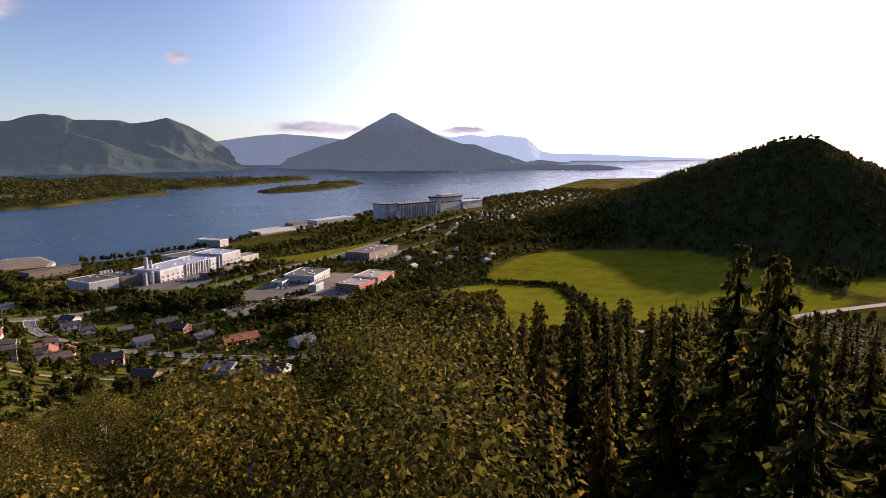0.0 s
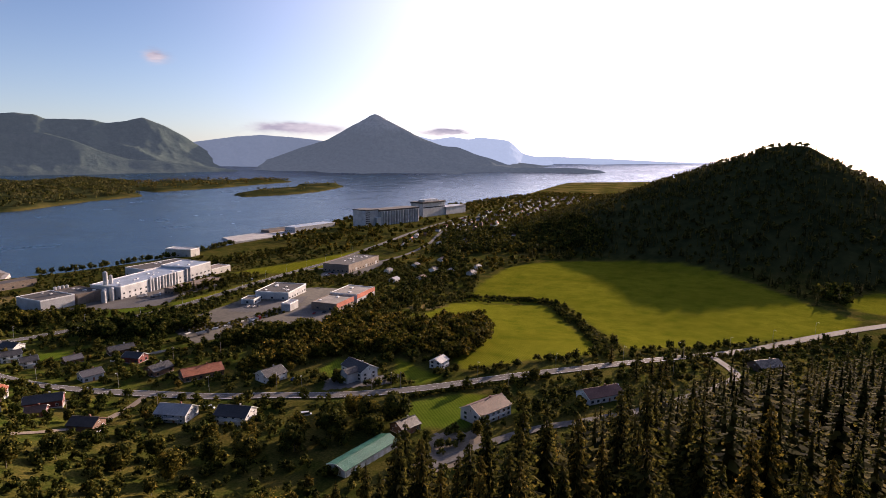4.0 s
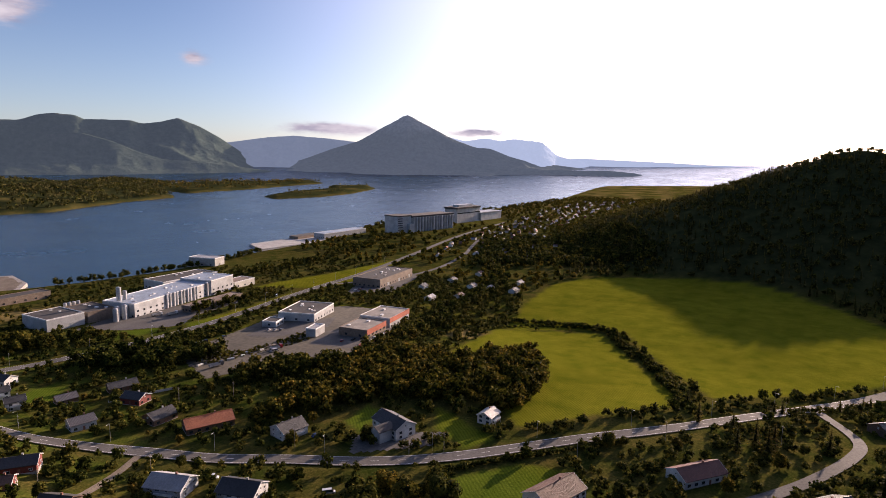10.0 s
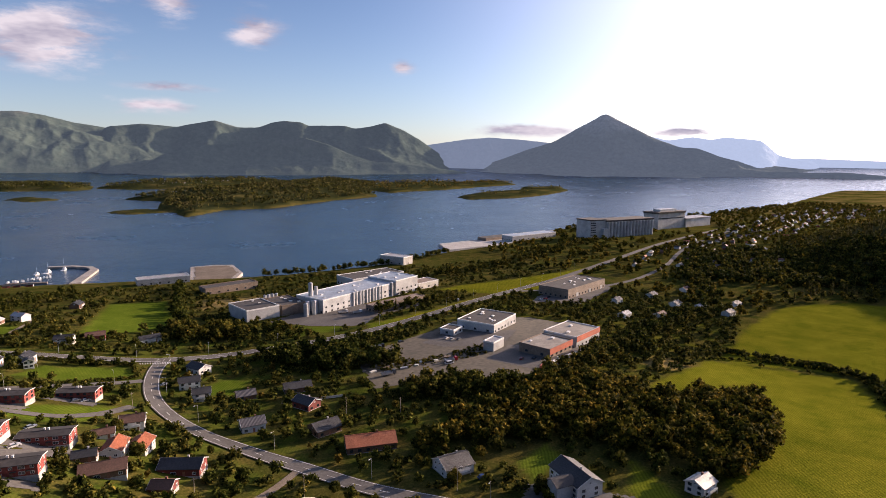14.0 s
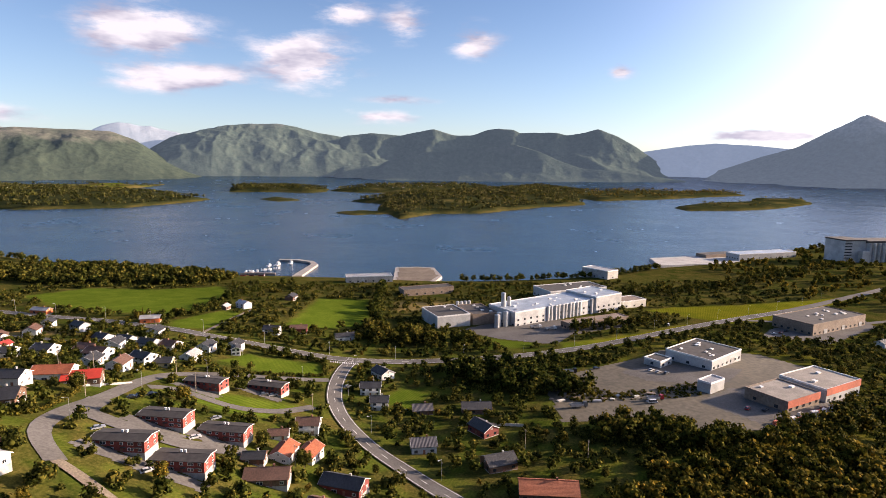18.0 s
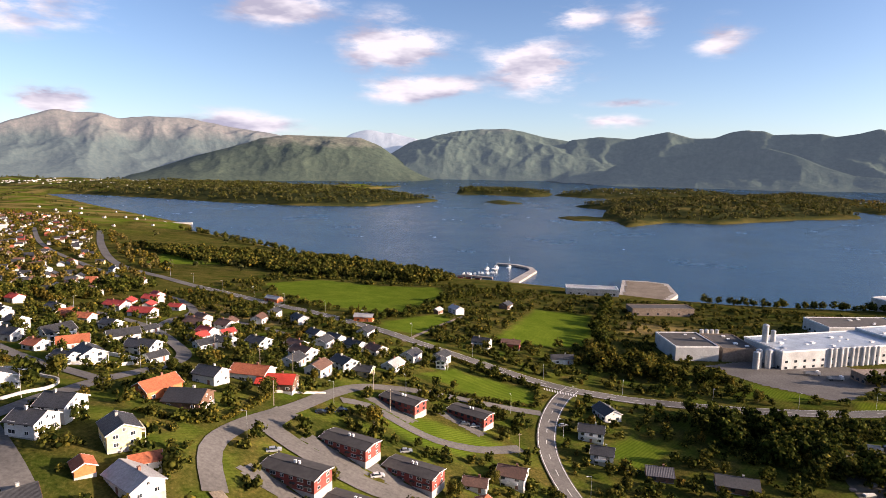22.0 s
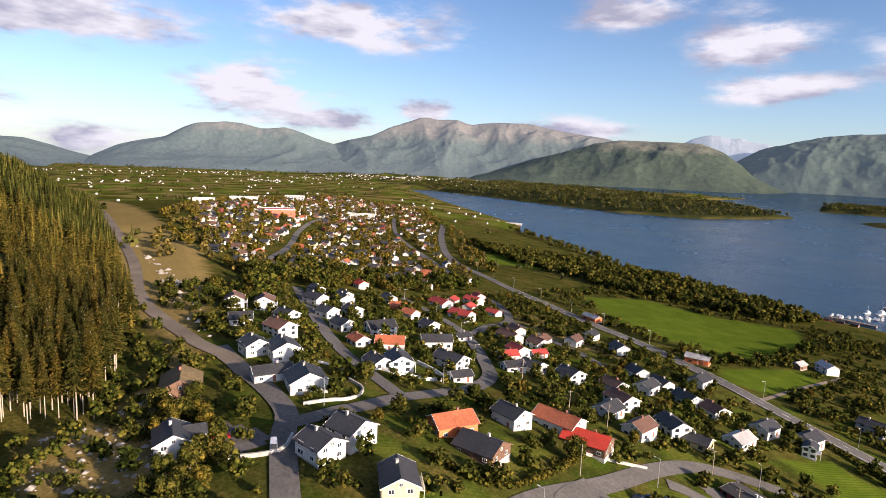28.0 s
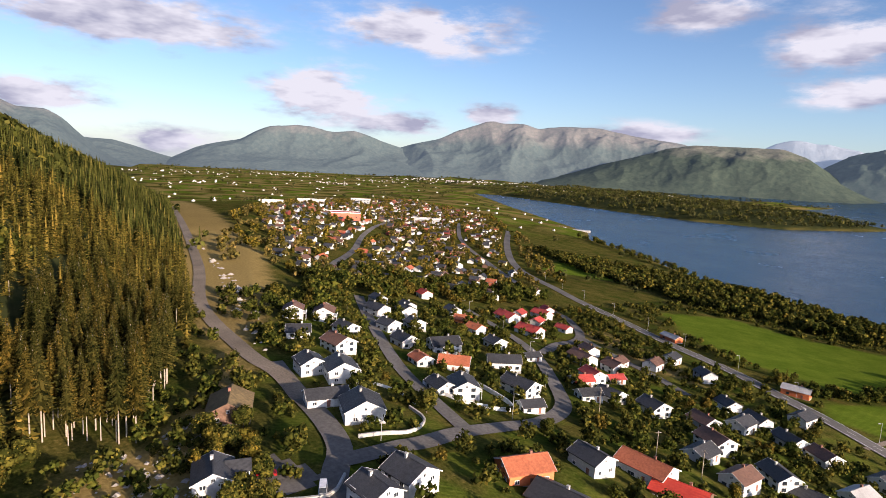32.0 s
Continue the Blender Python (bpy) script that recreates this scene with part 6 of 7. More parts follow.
block("pavement_7", "stone-edged gravel fill reaching out into the fjord", ((12, 486), (44, 484), (60, 528), (57, 574), (40, 580), (18, 578)), -4, 2.6, STONE)
yard("pavement_8", "gravel top of the quay fill", ((15, 490), (42, 488), (57, 529), (54, 571), (40, 576), (21, 574)), GRAVEL, 2.0, level=2.75)
block("pavement_9", "concrete harbour quay with a straight edge", ((300, 578), (312, 628), (400, 648), (530, 690), (560, 660), (470, 610), (380, 590)), -4, 2.4, CONCRETE)
block("pavement_10", "stone breakwater along the small boat harbour", ((-80, 540), (-71, 542), (-62, 604), (-69, 607)), -4, 1.9, STONE)
block("pavement_15", "outer stone breakwater of the small boat harbour", ((-69, 607), (-62, 604), (-68, 623), (-85, 637), (-107, 640), (-107, 635), (-86, 631), (-73, 620)), -4, 1.9, STONE)
block("pavement_11", "wooden harbour pier", ((-128, 560), (-98, 556), (-98, 560), (-128, 564)), -1, 1.2, BROWN_WALL)
block("pavement_12", "ferry quay across the bay", ((-700, 838), (-655, 866), (-650, 858), (-694, 828)), -4, 3.0, CONCRETE)


# ---- cars, vans and boats ----
def car_parts(paint, long=4.3, van=False):
    a = long / 2
    lower = [(-a, 0.35), (-a, 0.75), (-a * 0.55, 0.95), (a * 0.55, 0.95), (a * 0.95, 0.78), (a, 0.5), (a, 0.35)]
    v, f = [], []
    for s in (-0.85, 0.85):
        v += [(x, s, z) for x, z in lower]
    n = len(lower)
    f += [tuple(range(n - 1, -1, -1)), tuple(range(n, 2 * n))] + [(i, (i + 1) % n, n + (i + 1) % n, n + i) for i in range(n)]
    h = 1.42 if not van else 1.95
    cab = [(-a * 0.85, 0.93), (-a * 0.62, h), (a * 0.12, h), (a * 0.42, 0.93)] if not van else [(-a * 0.96, 0.75), (-a * 0.95, h), (a * 0.45, h), (a * 0.72, 0.93)]
    cv = [(x, s * (0.8 if z < 1 else 0.66), z) for s in (-1, 1) for x, z in cab]
    cf = [(3, 2, 1, 0), (4, 5, 6, 7), (0, 1, 5, 4), (1, 2, 6, 5), (2, 3, 7, 6), (3, 0, 4, 7)]
    roof = box(-a * 0.6, a * 0.1, -0.64, 0.64, h, h + 0.05) if not van else box(-a * 0.95, a * 0.45, -0.68, 0.68, h - 0.75, h + 0.05)
    return plain_mesh("body", (v, f), paint), plain_mesh("cabin", (cv, cf), GLASS), plain_mesh("roof", roof, paint), [(sx * a * 0.62, sy * 0.8) for sx in (-1, 1) for sy in (-1, 1)]


def wheel_mesh(r=0.32):
    v, f = ngon_tube(r, -0.11, 0.11, 12)
    return plain_mesh("wheel", ([(x, z, y + r) for x, y, z in v], f), RUBBER)


WHEEL = wheel_mesh()
PAINTS = {k: material("car_paint_" + k, tuple(c * 0.9 for c in v), v, 2.0, 0.5, 0.25, 0.2, bump=0.0, spec=0.7) for k, v in {"white": (0.75, 0.75, 0.74), "silver": (0.42, 0.44, 0.46), "black": (0.02, 0.02, 0.022), "red": (0.36, 0.02, 0.02), "blue": (0.03, 0.06, 0.16), "grey": (0.12, 0.13, 0.14)}.items()}
CARS = {}


def car(x, y, turn, colour, van=False):
    key = (colour, van)
    if key not in CARS:
        CARS[key] = car_parts(PAINTS[colour], 4.3 if not van else 5.0, van)
    body, cabin, roof, wheels = CARS[key]
    top = thing("van" if van else "car", x, y, turn, "%s %s parked on the ground" % (colour, "panel van" if van else "passenger car"), "car", "parked vehicles")
    top.location.z += 0.2
    part("body", body, None, top)
    part("cabin", cabin, None, top, "dark glazed cabin")
    part("roof", roof, None, top)
    for wx, wy in wheels:
        part("wheel", WHEEL, None, top, at=pose(wx, wy, 0))


for x, y, turn, colour in ((-74, 157, 20, "black"), (-73, 160, 20, "blue"), (-71, 164, 20, "black"), (-50, 157, 25, "silver"), (-42, 191, 20, "grey"), (-39, 192, 20, "silver"), (-126, 90, 60, "black"), (-124, 92.5, 60, "red"), (-123, 95.5, 60, "black"), (-92, 79, 65, "white"), (-13, 217, 15, "silver"), (-71, 128, 30, "silver"), (-51, 139, 30, "white")):
    car(x, y, turn, colour)
for x, y, turn, colour in ((-54, 113, 30, "white"), (9, 194, 10, "silver"), (128, 236, 30, "white"), (133, 231, 30, "grey"), (130, 233, 30, "silver"), (103, 241, 10, "black"), (93, 184, 20, "grey"), (144, 186, 40, "red"), (150, 184, 30, "black"), (70, 95, 10, "blue"), (240, 306, 10, "white"), (246, 308, 10, "red"), (252, 312, 20, "black")):
    car(x, y, turn, colour)
for x, y, turn, colour in ((-115, 98, 150, "white"), (52, 60, -30, "white"), (-3, 229, 90, "white"), (180, 322, 60, "white"), (262, 316, 20, "white"), (110, 196, 0, "white"), (172, 268, 30, "silver"), (32, 92, -40, "white")):
    car(x, y, turn, colour, True)


def lorry(x, y, turn, colour, label):
    top = thing("lorry", x, y, turn, label, "lorry", "parked vehicles")
    top.location.z += 0.2
    part("cab", merged(box(2.6, 4.6, -1.15, 1.15, 0.6, 2.2), box(2.7, 4.3, -1.1, 1.1, 2.2, 2.9)), PAINTS[colour], top)
    part("windscreen", box(4.58, 4.64, -0.95, 0.95, 1.7, 2.5), GLASS, top)
    part("load_bed", merged(box(-4.4, 2.4, -1.2, 1.2, 0.9, 1.15), box(-4.4, 2.4, -1.2, -1.12, 1.15, 2.2), box(-4.4, 2.4, 1.12, 1.2, 1.15, 2.2), box(-4.4, -4.3, -1.12, 1.12, 1.15, 2.2)), STEEL, top)
    for wx in (-3.4, -2.2, 3.4):
        for wy in (-1.0, 1.0):
            part("wheel", WHEEL, None, top, at=pose(wx, wy, 0) @ Matrix.Diagonal((1.5, 1.8, 1.5, 1)))


lorry(78, 194, 5, "grey", "grey flatbed lorry parked on the gravel yard")
lorry(112, 199, 2, "red", "red lorry parked beside a stack of planks")
lorry(95, 322, 10, "white", "white tanker lorry waiting in front of the plant")
lorry(103, 317, 10, "white", "white lorry waiting in front of the plant")
lorry(88, 236, 0, "black", "dark lorry parked at the edge of the yard")


def stack(x, y, turn, mat, label, tall=1.4, long=4.0):
    top = thing("timber_stack", x, y, turn, label, "stack", "stacks of goods on the yard")
    for i in range(4):
        part("layer", box(-long / 2 + 0.1 * (i % 2), long / 2 - 0.1 * (i % 3), -0.9, 0.9, i * tall / 4 + 0.05, (i + 0.85) * tall / 4 + 0.05), mat, top)


rs = random.Random(5)
for i in range(16):
    x, y = along(150, 173, 23, i * 3.2 - 4, rs.uniform(-1.5, 1.5))
    stack(x, y, 23 + rs.uniform(-15, 15), (STORE_RED, WALLS["pale"], BROWN_WALL, FRAME_WHITE)[i % 4], "stack of boards and pallets in front of the store", rs.uniform(0.8, 2.0), rs.uniform(2.0, 4.5))
for i in range(14):
    x, y = along(70, 205, -4, i * 3.6, rs.uniform(-5, 5))
    stack(x, y, rs.uniform(-20, 20), (BROWN_WALL, WALLS["pale"], STEEL)[i % 3], "low stack of scrap and planks on the gravel yard", rs.uniform(0.6, 1.4), rs.uniform(2.0, 5.0))


def boat(x, y, turn, long, label, mast=0.0):
    top = thing("boat", x, y, turn, label, "boat", "boats in the harbour", z=0.0)
    a, w = long / 2, long * 0.16
    v = [(-a, -w, 0.9), (-a, w, 0.9), (a * 0.4, -w, 1.0), (a * 0.4, w, 1.0), (a, 0, 1.3), (-a * 0.95, -w * 0.6, -0.4), (-a * 0.95, w * 0.6, -0.4), (a * 0.3, -w * 0.5, -0.4), (a * 0.3, w * 0.5, -0.4), (a * 0.85, 0, -0.2)]
    f = [(0, 2, 4, 3, 1), (0, 5, 7, 2), (2, 7, 9, 4), (4, 9, 8, 3), (3, 8, 6, 1), (1, 6, 5, 0)]
    part("hull", (v, f), FRAME_WHITE, top)
    part("cabin", merged(box(-a * 0.3, a * 0.3, -w * 0.7, w * 0.7, 0.9, 0.9 + long * 0.14), box(-a * 0.2, a * 0.15, -w * 0.6, w * 0.6, 0.9 + long * 0.14, 0.9 + long * 0.22)), FRAME_WHITE, top)
    if mast:
        part("mast", ngon_tube(0.12, 0.9, mast, 8, 0.05), STEEL, top)


for i in range(14):
    boat(-128 + 2.2 * i + rs.uniform(-0.6, 0.6), 568 + rs.uniform(-3, 6) + i * 1.2, rs.uniform(60, 110), rs.uniform(5, 8), "small white motor boat at its mooring")
boat(-104, 612, 70, 16, "white fishing boat moored behind the breakwater", 13)
boat(-92, 622, 75, 13, "white fishing boat moored behind the breakwater", 15)
boat(-112, 606, 65, 11, "white fishing boat moored behind the breakwater", 9)
for i in range(9):
    boat(-735 + i * 6.5, 842 + rs.uniform(0, 10), rs.uniform(20, 60), rs.uniform(9, 22), "white boat at the far ferry quay", rs.choice((0, 0, 9)))


# ---- street lamps and poles ----
def lamp(x, y, turn, tall=8.5):
    top = thing("street_lamp", x, y, turn, "slim galvanised street lamp beside the road", "lamp", "street lamps")
    part("pole", ngon_tube(0.09, -0.5, tall, 8, 0.05), STEEL, top)
    part("arm", box(0, 1.6, -0.04, 0.04, tall - 0.08, tall), STEEL, top)
    part("head", merged(box(1.3, 2.0, -0.14, 0.14, tall - 0.05, tall + 0.08)), FRAME_WHITE, top)


for line, gap, side in ((MAIN, 11, 6.0), (CROSS, 12, 5.4), (TERRACE, 12, 4.2), (RING, 12, 4.0)):
    pts = smooth_line(line)
    d = np.gradient(pts, axis=0)
    for i in range(4, len(pts) - 4, gap):
        if np.hypot(pts[i, 0], pts[i, 1] - 180) > 420:
            continue
        u = d[i] / np.linalg.norm(d[i])
        lamp(pts[i, 0] - u[1] * side, pts[i, 1] + u[0] * side, math.degrees(math.atan2(-u[0], u[1])))


def pole(x, y, tall=9.0):
    top = thing("utility_pole", x, y, rs.uniform(0, 180), "weathered wooden utility pole", "pole", "utility poles")
    part("post", ngon_tube(0.13, -0.5, tall, 8, 0.09), PALE_BARK, top)
    part("crossarm", box(-0.9, 0.9, -0.05, 0.05, tall - 0.7, tall - 0.55), PALE_BARK, top)


for x, y in ((84, 62), (93, 55), (60, 92), (178, -20), (120, 22), (-62, 178), (-24, 184), (-84, 150), (-72, 190), (-104, 176), (-95, 180), (-130, 190), (-24, 138), (48, 160), (66, 150), (-8, 112), (20, 108), (152, 8), (210, -12)):
    pole(x, y)


# ---- white garden walls and fences ----
def low_wall(line, tall, thick, mat, label):
    pts = smooth_line(line, 2.0)
    d = np.gradient(pts, axis=0)
    d /= np.linalg.norm(d, axis=1)[:, None]
    n = np.stack([-d[:, 1], d[:, 0]], 1) * thick / 2
    z = height(pts[:, 0], pts[:, 1])
    v, f = [], []
    for p, q, h in zip(pts, n, z):
        v += [(p[0] - q[0], p[1] - q[1], h - 0.4), (p[0] + q[0], p[1] + q[1], h - 0.4), (p[0] + q[0], p[1] + q[1], h + tall), (p[0] - q[0], p[1] - q[1], h + tall)]
    for i in range(len(pts) - 1):
        a, b = 4 * i, 4 * i + 4
        f += [(a + 2, a + 3, b + 3, b + 2), (a, b, b + 3, a + 3), (a + 1, a + 2, b + 2, b + 1)]
    f += [(0, 3, 2, 1), (4 * len(pts) - 4, 4 * len(pts) - 3, 4 * len(pts) - 2, 4 * len(pts) - 1)]
    return tagged(mesh_object("garden_wall", v, f, mat), label, "wall", "garden walls")


low_wall(((-153, 146), (-146, 146), (-139, 149), (-134, 155), (-133, 160)), 1.0, 0.25, FRAME_WHITE, "low white wall curving round a garden")
low_wall(((-154, 163), (-146, 163), (-138, 162), (-134, 160)), 1.2, 0.25, FRAME_WHITE, "white fence between two gardens")
low_wall(((-128, 112), (-126, 122), (-131, 130), (-138, 131)), 0.7, 0.4, CONCRETE, "curved concrete garden wall")
low_wall(((-116, 90), (-113, 98), (-117, 103)), 0.8, 0.4, CONCRETE, "curved concrete retaining wall by the forecourt")
low_wall(((-90, 158), (-84, 166), (-80, 172)), 0.7, 0.3, CONCRETE, "low pale wall beside the street")
low_wall(((-140, 134), (-148, 134), (-154, 130)), 0.6, 0.3, FRAME_WHITE, "low white wall between two gardens")
low_wall(((28, 181), (40, 180), (52, 178)), 1.0, 0.12, WALLS["pale"], "picket fence along the drive")

# ---- houses far across the town ----
def far_house(name, wall, roof, label):
    top = new(name)
    top.matrix_world = Matrix.Diagonal((0.70, 0.70, 0.70, 1))
    v = [(sx * 4.4, sy * 3.4, z) for z in (-2, 2.9) for sx, sy in ((-1, -1), (1, -1), (1, 1), (-1, 1))] + [(-4.4, 0, 5.0), (4.4, 0, 5.0)]
    part("wall", (v, [(3, 2, 1, 0), (0, 1, 5, 4), (2, 3, 7, 6), (1, 2, 6, 9, 5), (3, 0, 4, 8, 7), (4, 5, 9, 8), (6, 7, 8, 9)]), WALLS[wall], top)
    slabs = []
    for s in (-1, 1):
        q = [(-5.0, s * 4.1, 2.5), (5.0, s * 4.1, 2.5), (5.0, 0, 5.05), (-5.0, 0, 5.05)]
        slabs.append((q + [(p[0], p[1], p[2] + 0.25) for p in q], [(0, 3, 2, 1), (4, 5, 6, 7), (0, 1, 5, 4), (1, 2, 6, 5), (2, 3, 7, 6), (3, 0, 4, 7)]))
    part("roof", merged(*slabs), ROOFS[roof], top)
    for s in (-1, 1):
        part("window", box(-2.2, 2.2, -0.04, 0.04, 1.0, 2.1), GLASS, top, at=pose(0, s * 3.42, 0))
    return tagged(top, label, "house", "houses across the town")


FAR_SORTS = [far_house("house", *a) for a in (("white", "black", "white wooden house with a dark roof across the town"), ("pale", "brown", "cream wooden house with a brown roof across the town"), ("grey", "tile", "grey wooden house with an orange roof across the town"), ("yellow", "black", "yellow wooden house with a dark roof across the town"), ("brown", "black", "brown wooden house with a dark roof across the town"), ("red", "tile", "red wooden house with an orange roof across the town"))]
rng = np.random.default_rng(11)
FAR_TOWN = ((-540, 258), (-320, 175), (-290, 190), (-290, 330), (-390, 440), (-520, 545), (-650, 640), (-800, 740), (-980, 720), (-861, 450))
RIGHT_TOWN = ((405, 395), (520, 470), (660, 520), (1000, 690), (1300, 780), (1420, 680), (900, 520), (640, 420), (560, 330), (470, 310))
spots = []
for ring, turn, gx, gy in ((FAR_TOWN, 37, 18, 19), (RIGHT_TOWN, 27, 22, 23)):
    c, s = math.cos(radians(turn)), math.sin(radians(turn))
    for i in range(-60, 60):
        for j in range(-60, 60):
            u, w = i * gx + rng.normal() * 4.0, j * gy + rng.normal() * 4.0
            ox, oy = (-540, 420) if ring is FAR_TOWN else (760, 520)
            spots.append((ox + u * c - w * s, oy + u * s + w * c, turn + (90 if rng.random() < 0.35 else 0) + rng.normal() * 6, ring is FAR_TOWN))
arr = np.array(spots)
keep = ((inside(FAR_TOWN, arr[:, 0], arr[:, 1]) > 0) & (arr[:, 3] > 0)) | ((inside(RIGHT_TOWN, arr[:, 0], arr[:, 1]) > 0) & (arr[:, 3] == 0))
keep &= off_roads(arr[:, :2], 4) & off_open(arr[:, :2], 4) & off_houses(arr[:, :2], 4)
first = set()
placed = arr[keep]
rng.shuffle(placed)
placed = placed[np.argsort(np.hypot(placed[:, 0] + 30, placed[:, 1] - 30))]
for k, (x, y, turn, _) in enumerate(placed[:130]):
    sort = FAR_SORTS[int(rng.choice(6, p=(0.50, 0.22, 0.06, 0.06, 0.12, 0.04)))]
    m = pose(x, y, ground_at(x, y), 0, 0, turn)
    if sort.name in first:
        copy_thing(sort, m)
    else:
        sort.matrix_world = m @ Matrix.Diagonal((0.70, 0.70, 0.70, 1))
        first.add(sort.name)
    BUILT.append((x, y, 5.0))

fv, ff, fm = [], [], []
for x, y, turn, _ in placed[130:1150]:
    z, b0 = ground_at(x, y), len(fv)
    c, sn = math.cos(radians(turn)), math.sin(radians(turn))
    for px, py, pz in [(sx * 3.3, sy * 2.5, q) for q in (-2, 2.1) for sx, sy in ((-1, -1), (1, -1), (1, 1), (-1, 1))] + [(-3.3, 0, 3.7), (3.3, 0, 3.7)]:
        fv.append((x + px * c - py * sn, y + px * sn + py * c, z + pz))
    ff += [tuple(i + b0 for i in t) for t in ((0, 1, 5, 4), (2, 3, 7, 6), (1, 2, 6, 9, 5), (3, 0, 4, 8, 7), (4, 5, 9, 8), (6, 7, 8, 9))]
    r, wall = int(rng.choice((1, 1, 1, 1, 2, 2, 3))), int(rng.choice((0, 0, 4, 4, 5, 6)))
    fm += [wall] * 4 + [r, r]
    BUILT.append((x, y, 4.0))
fob = mesh_object("far_houses", fv, ff, [WALLS["pale"], ROOFS["black"], ROOFS["brown"], ROOFS["tile"], WALLS["grey"], WALLS["brown"], WALLS["darkred"]])
fob.data.polygons.foreach_set("material_index", fm)
tagged(fob, "white wooden houses at the far end of the town", "houses", kind="stuff")

# ---- trees, woods and hedges ----
GROVE = ((26, 258), (50, 250), (92, 246), (78, 228), (96, 206), (60, 206), (34, 226))
FIELD_WOOD = ((60, 118), (82, 138), (123, 148), (150, 150), (168, 126), (205, 100), (176, 70), (127, 56), (128, 76), (112, 100), (84, 112))
SHORE_WOOD = ((-470, 525), (-330, 600), (-250, 590), (-150, 548), (-118, 500), (-140, 470), (-240, 448), (-330, 470))
BELT = ((-236, 150), (-222, 150), (-250, 178), (-262, 230), (-268, 325), (-300, 340), (-318, 200))
RIGHT_WOOD = ((398, 325), (520, 420), (600, 410), (640, 300), (520, 180), (450, 262))
ROADSIDE = ((74, 176), (100, 178), (126, 160), (160, 168), (190, 186), (200, 170), (150, 152), (90, 148), (74, 160))
VERGE_WOOD = ((-6, 330), (20, 310), (56, 292), (40, 284), (10, 286), (-18, 300))


def spread(ring, gap, seed, clear=1.2):
    g = np.random.default_rng(seed)
    xs, ys = [p[0] for p in ring], [p[1] for p in ring]
    n = int((max(xs) - min(xs)) * (max(ys) - min(ys)) / gap**2)
    xy = sown(g, n, min(xs), max(xs), min(ys), max(ys))
    xy = xy[inside(ring, xy[:, 0], xy[:, 1]) > 0]
    return xy[off_roads(xy, clear) & off_houses(xy, 0.8)]


def low_broad(seed, tall, wide, sprays, size):
    return only_crown(broadleaf_mesh(seed, tall, wide, sprays, size))


MID_BROAD = [(low_broad(200 + k, 7.0, 3.6, 160, 0.54), k % 2) for k in range(4)]
MID_GOLD = [(low_broad(210 + k, 5.5, 2.8, 150, 0.5), 2) for k in range(1)]
FINE_BROAD = [(low_broad(300 + k, 7.0, 3.6, 520, 0.29), (0, 1, 0, 2)[k]) for k in range(4)]
THIN_BROAD = [(low_broad(205 + k, 7.0, 3.6, 80, 1.0), k % 2) for k in range(3)]
BUSH = [(low_broad(220 + k, 2.4, 2.0, 44, 0.42), k % 2) for k in range(3)]
FAR_TREE = [(low_broad(230 + k, 9.0, 5.2, 22, 1.9), k % 2) for k in range(3)] + [(only_crown(spruce_mesh(235, 11, 3.0, 6, 5, 0)), 1)]
MID_SPRUCE = [(only_crown(spruce_mesh(240 + k, 16.0, 3.2, 18, 7, 1)), 0) for k in range(4)]
FAR_BROAD = [(low_broad(270 + k, 7, 4, 54, 1.15), k % 2) for k in range(2)]
LOW_SPRUCE = [(only_crown(spruce_mesh(250 + k, 13.0, 3.0, 8, 5, 1)), 0) for k in range(3)]
GREENS = [LEAF, HEDGE, AUTUMN]

# single trees in the gardens and along the roads
g = np.random.default_rng(3)
cand = sown(g, 9000, -250, 330, -95, 330)
cand = cand[off_roads(cand, 2.2) & off_open(cand, 3) & off_houses(cand, 2.0)]
cand = cand[(beside(FOOT, cand[:, 0], cand[:, 1]) < -3) & (beside(SHORE, cand[:, 0], cand[:, 1]) > 10)]
chosen = []
for p in cand:
    if all(math.hypot(p[0] - q[0], p[1] - q[1]) > 5.6 for q in chosen):
        chosen.append(p)
for k, (x, y) in enumerate(chosen[:150]):
    r = g.random()
    if r < 0.69:
        BROAD[k % 3].plant(x, y, 0.42 + 0.40 * g.random(), 360 * g.random())
    elif r < 0.74:
        GOLDEN[0].plant(x, y, 0.45 + 0.4 * g.random(), 360 * g.random())
    elif r < 0.88:
        SHRUB[k % 2].plant(x, y, 0.8 + 0.7 * g.random(), 360 * g.random())
    else:
        POPLAR[k % 2].plant(x, y, 0.5 + 0.4 * g.random(), 360 * g.random())
rest = np.array(chosen[150:])
if len(rest):
    forest("town_trees", "green and yellowing broadleaf trees among the houses", rest, 0.34 + 0.46 * g.random(len(rest)), MID_BROAD * 3 + MID_GOLD, GREENS, "trees")
bush = sown(g, 17000, -255, 330, -95, 480)
bush = bush[off_roads(bush, 0.8) & off_open(bush, 1.0) & off_houses(bush, 0.6)]
bush = bush[(beside(FOOT, bush[:, 0], bush[:, 1]) < 2) & (beside(SHORE, bush[:, 0], bush[:, 1]) > 6)]
bush = bush[wave(bush[:, 0], bush[:, 1], 26, 3) > -0.15]
forest("garden_shrubs", "clipped and wild shrubs filling the gardens", bush, 0.5 + 0.75 * g.random(len(bush)), BUSH, GREENS, "shrubs")
for x, y, s in ((176, 7, 1.1), (176, -5, 1.0), (168, -15, 1.35), (164, -20, 1.3), (170, -20, 1.25), (182, -33, 1.1), (192, 18, 0.9), (160, -12, 1.2)):
    POPLAR[int(x) % 2].plant(x, y, s, x * 37 % 360)
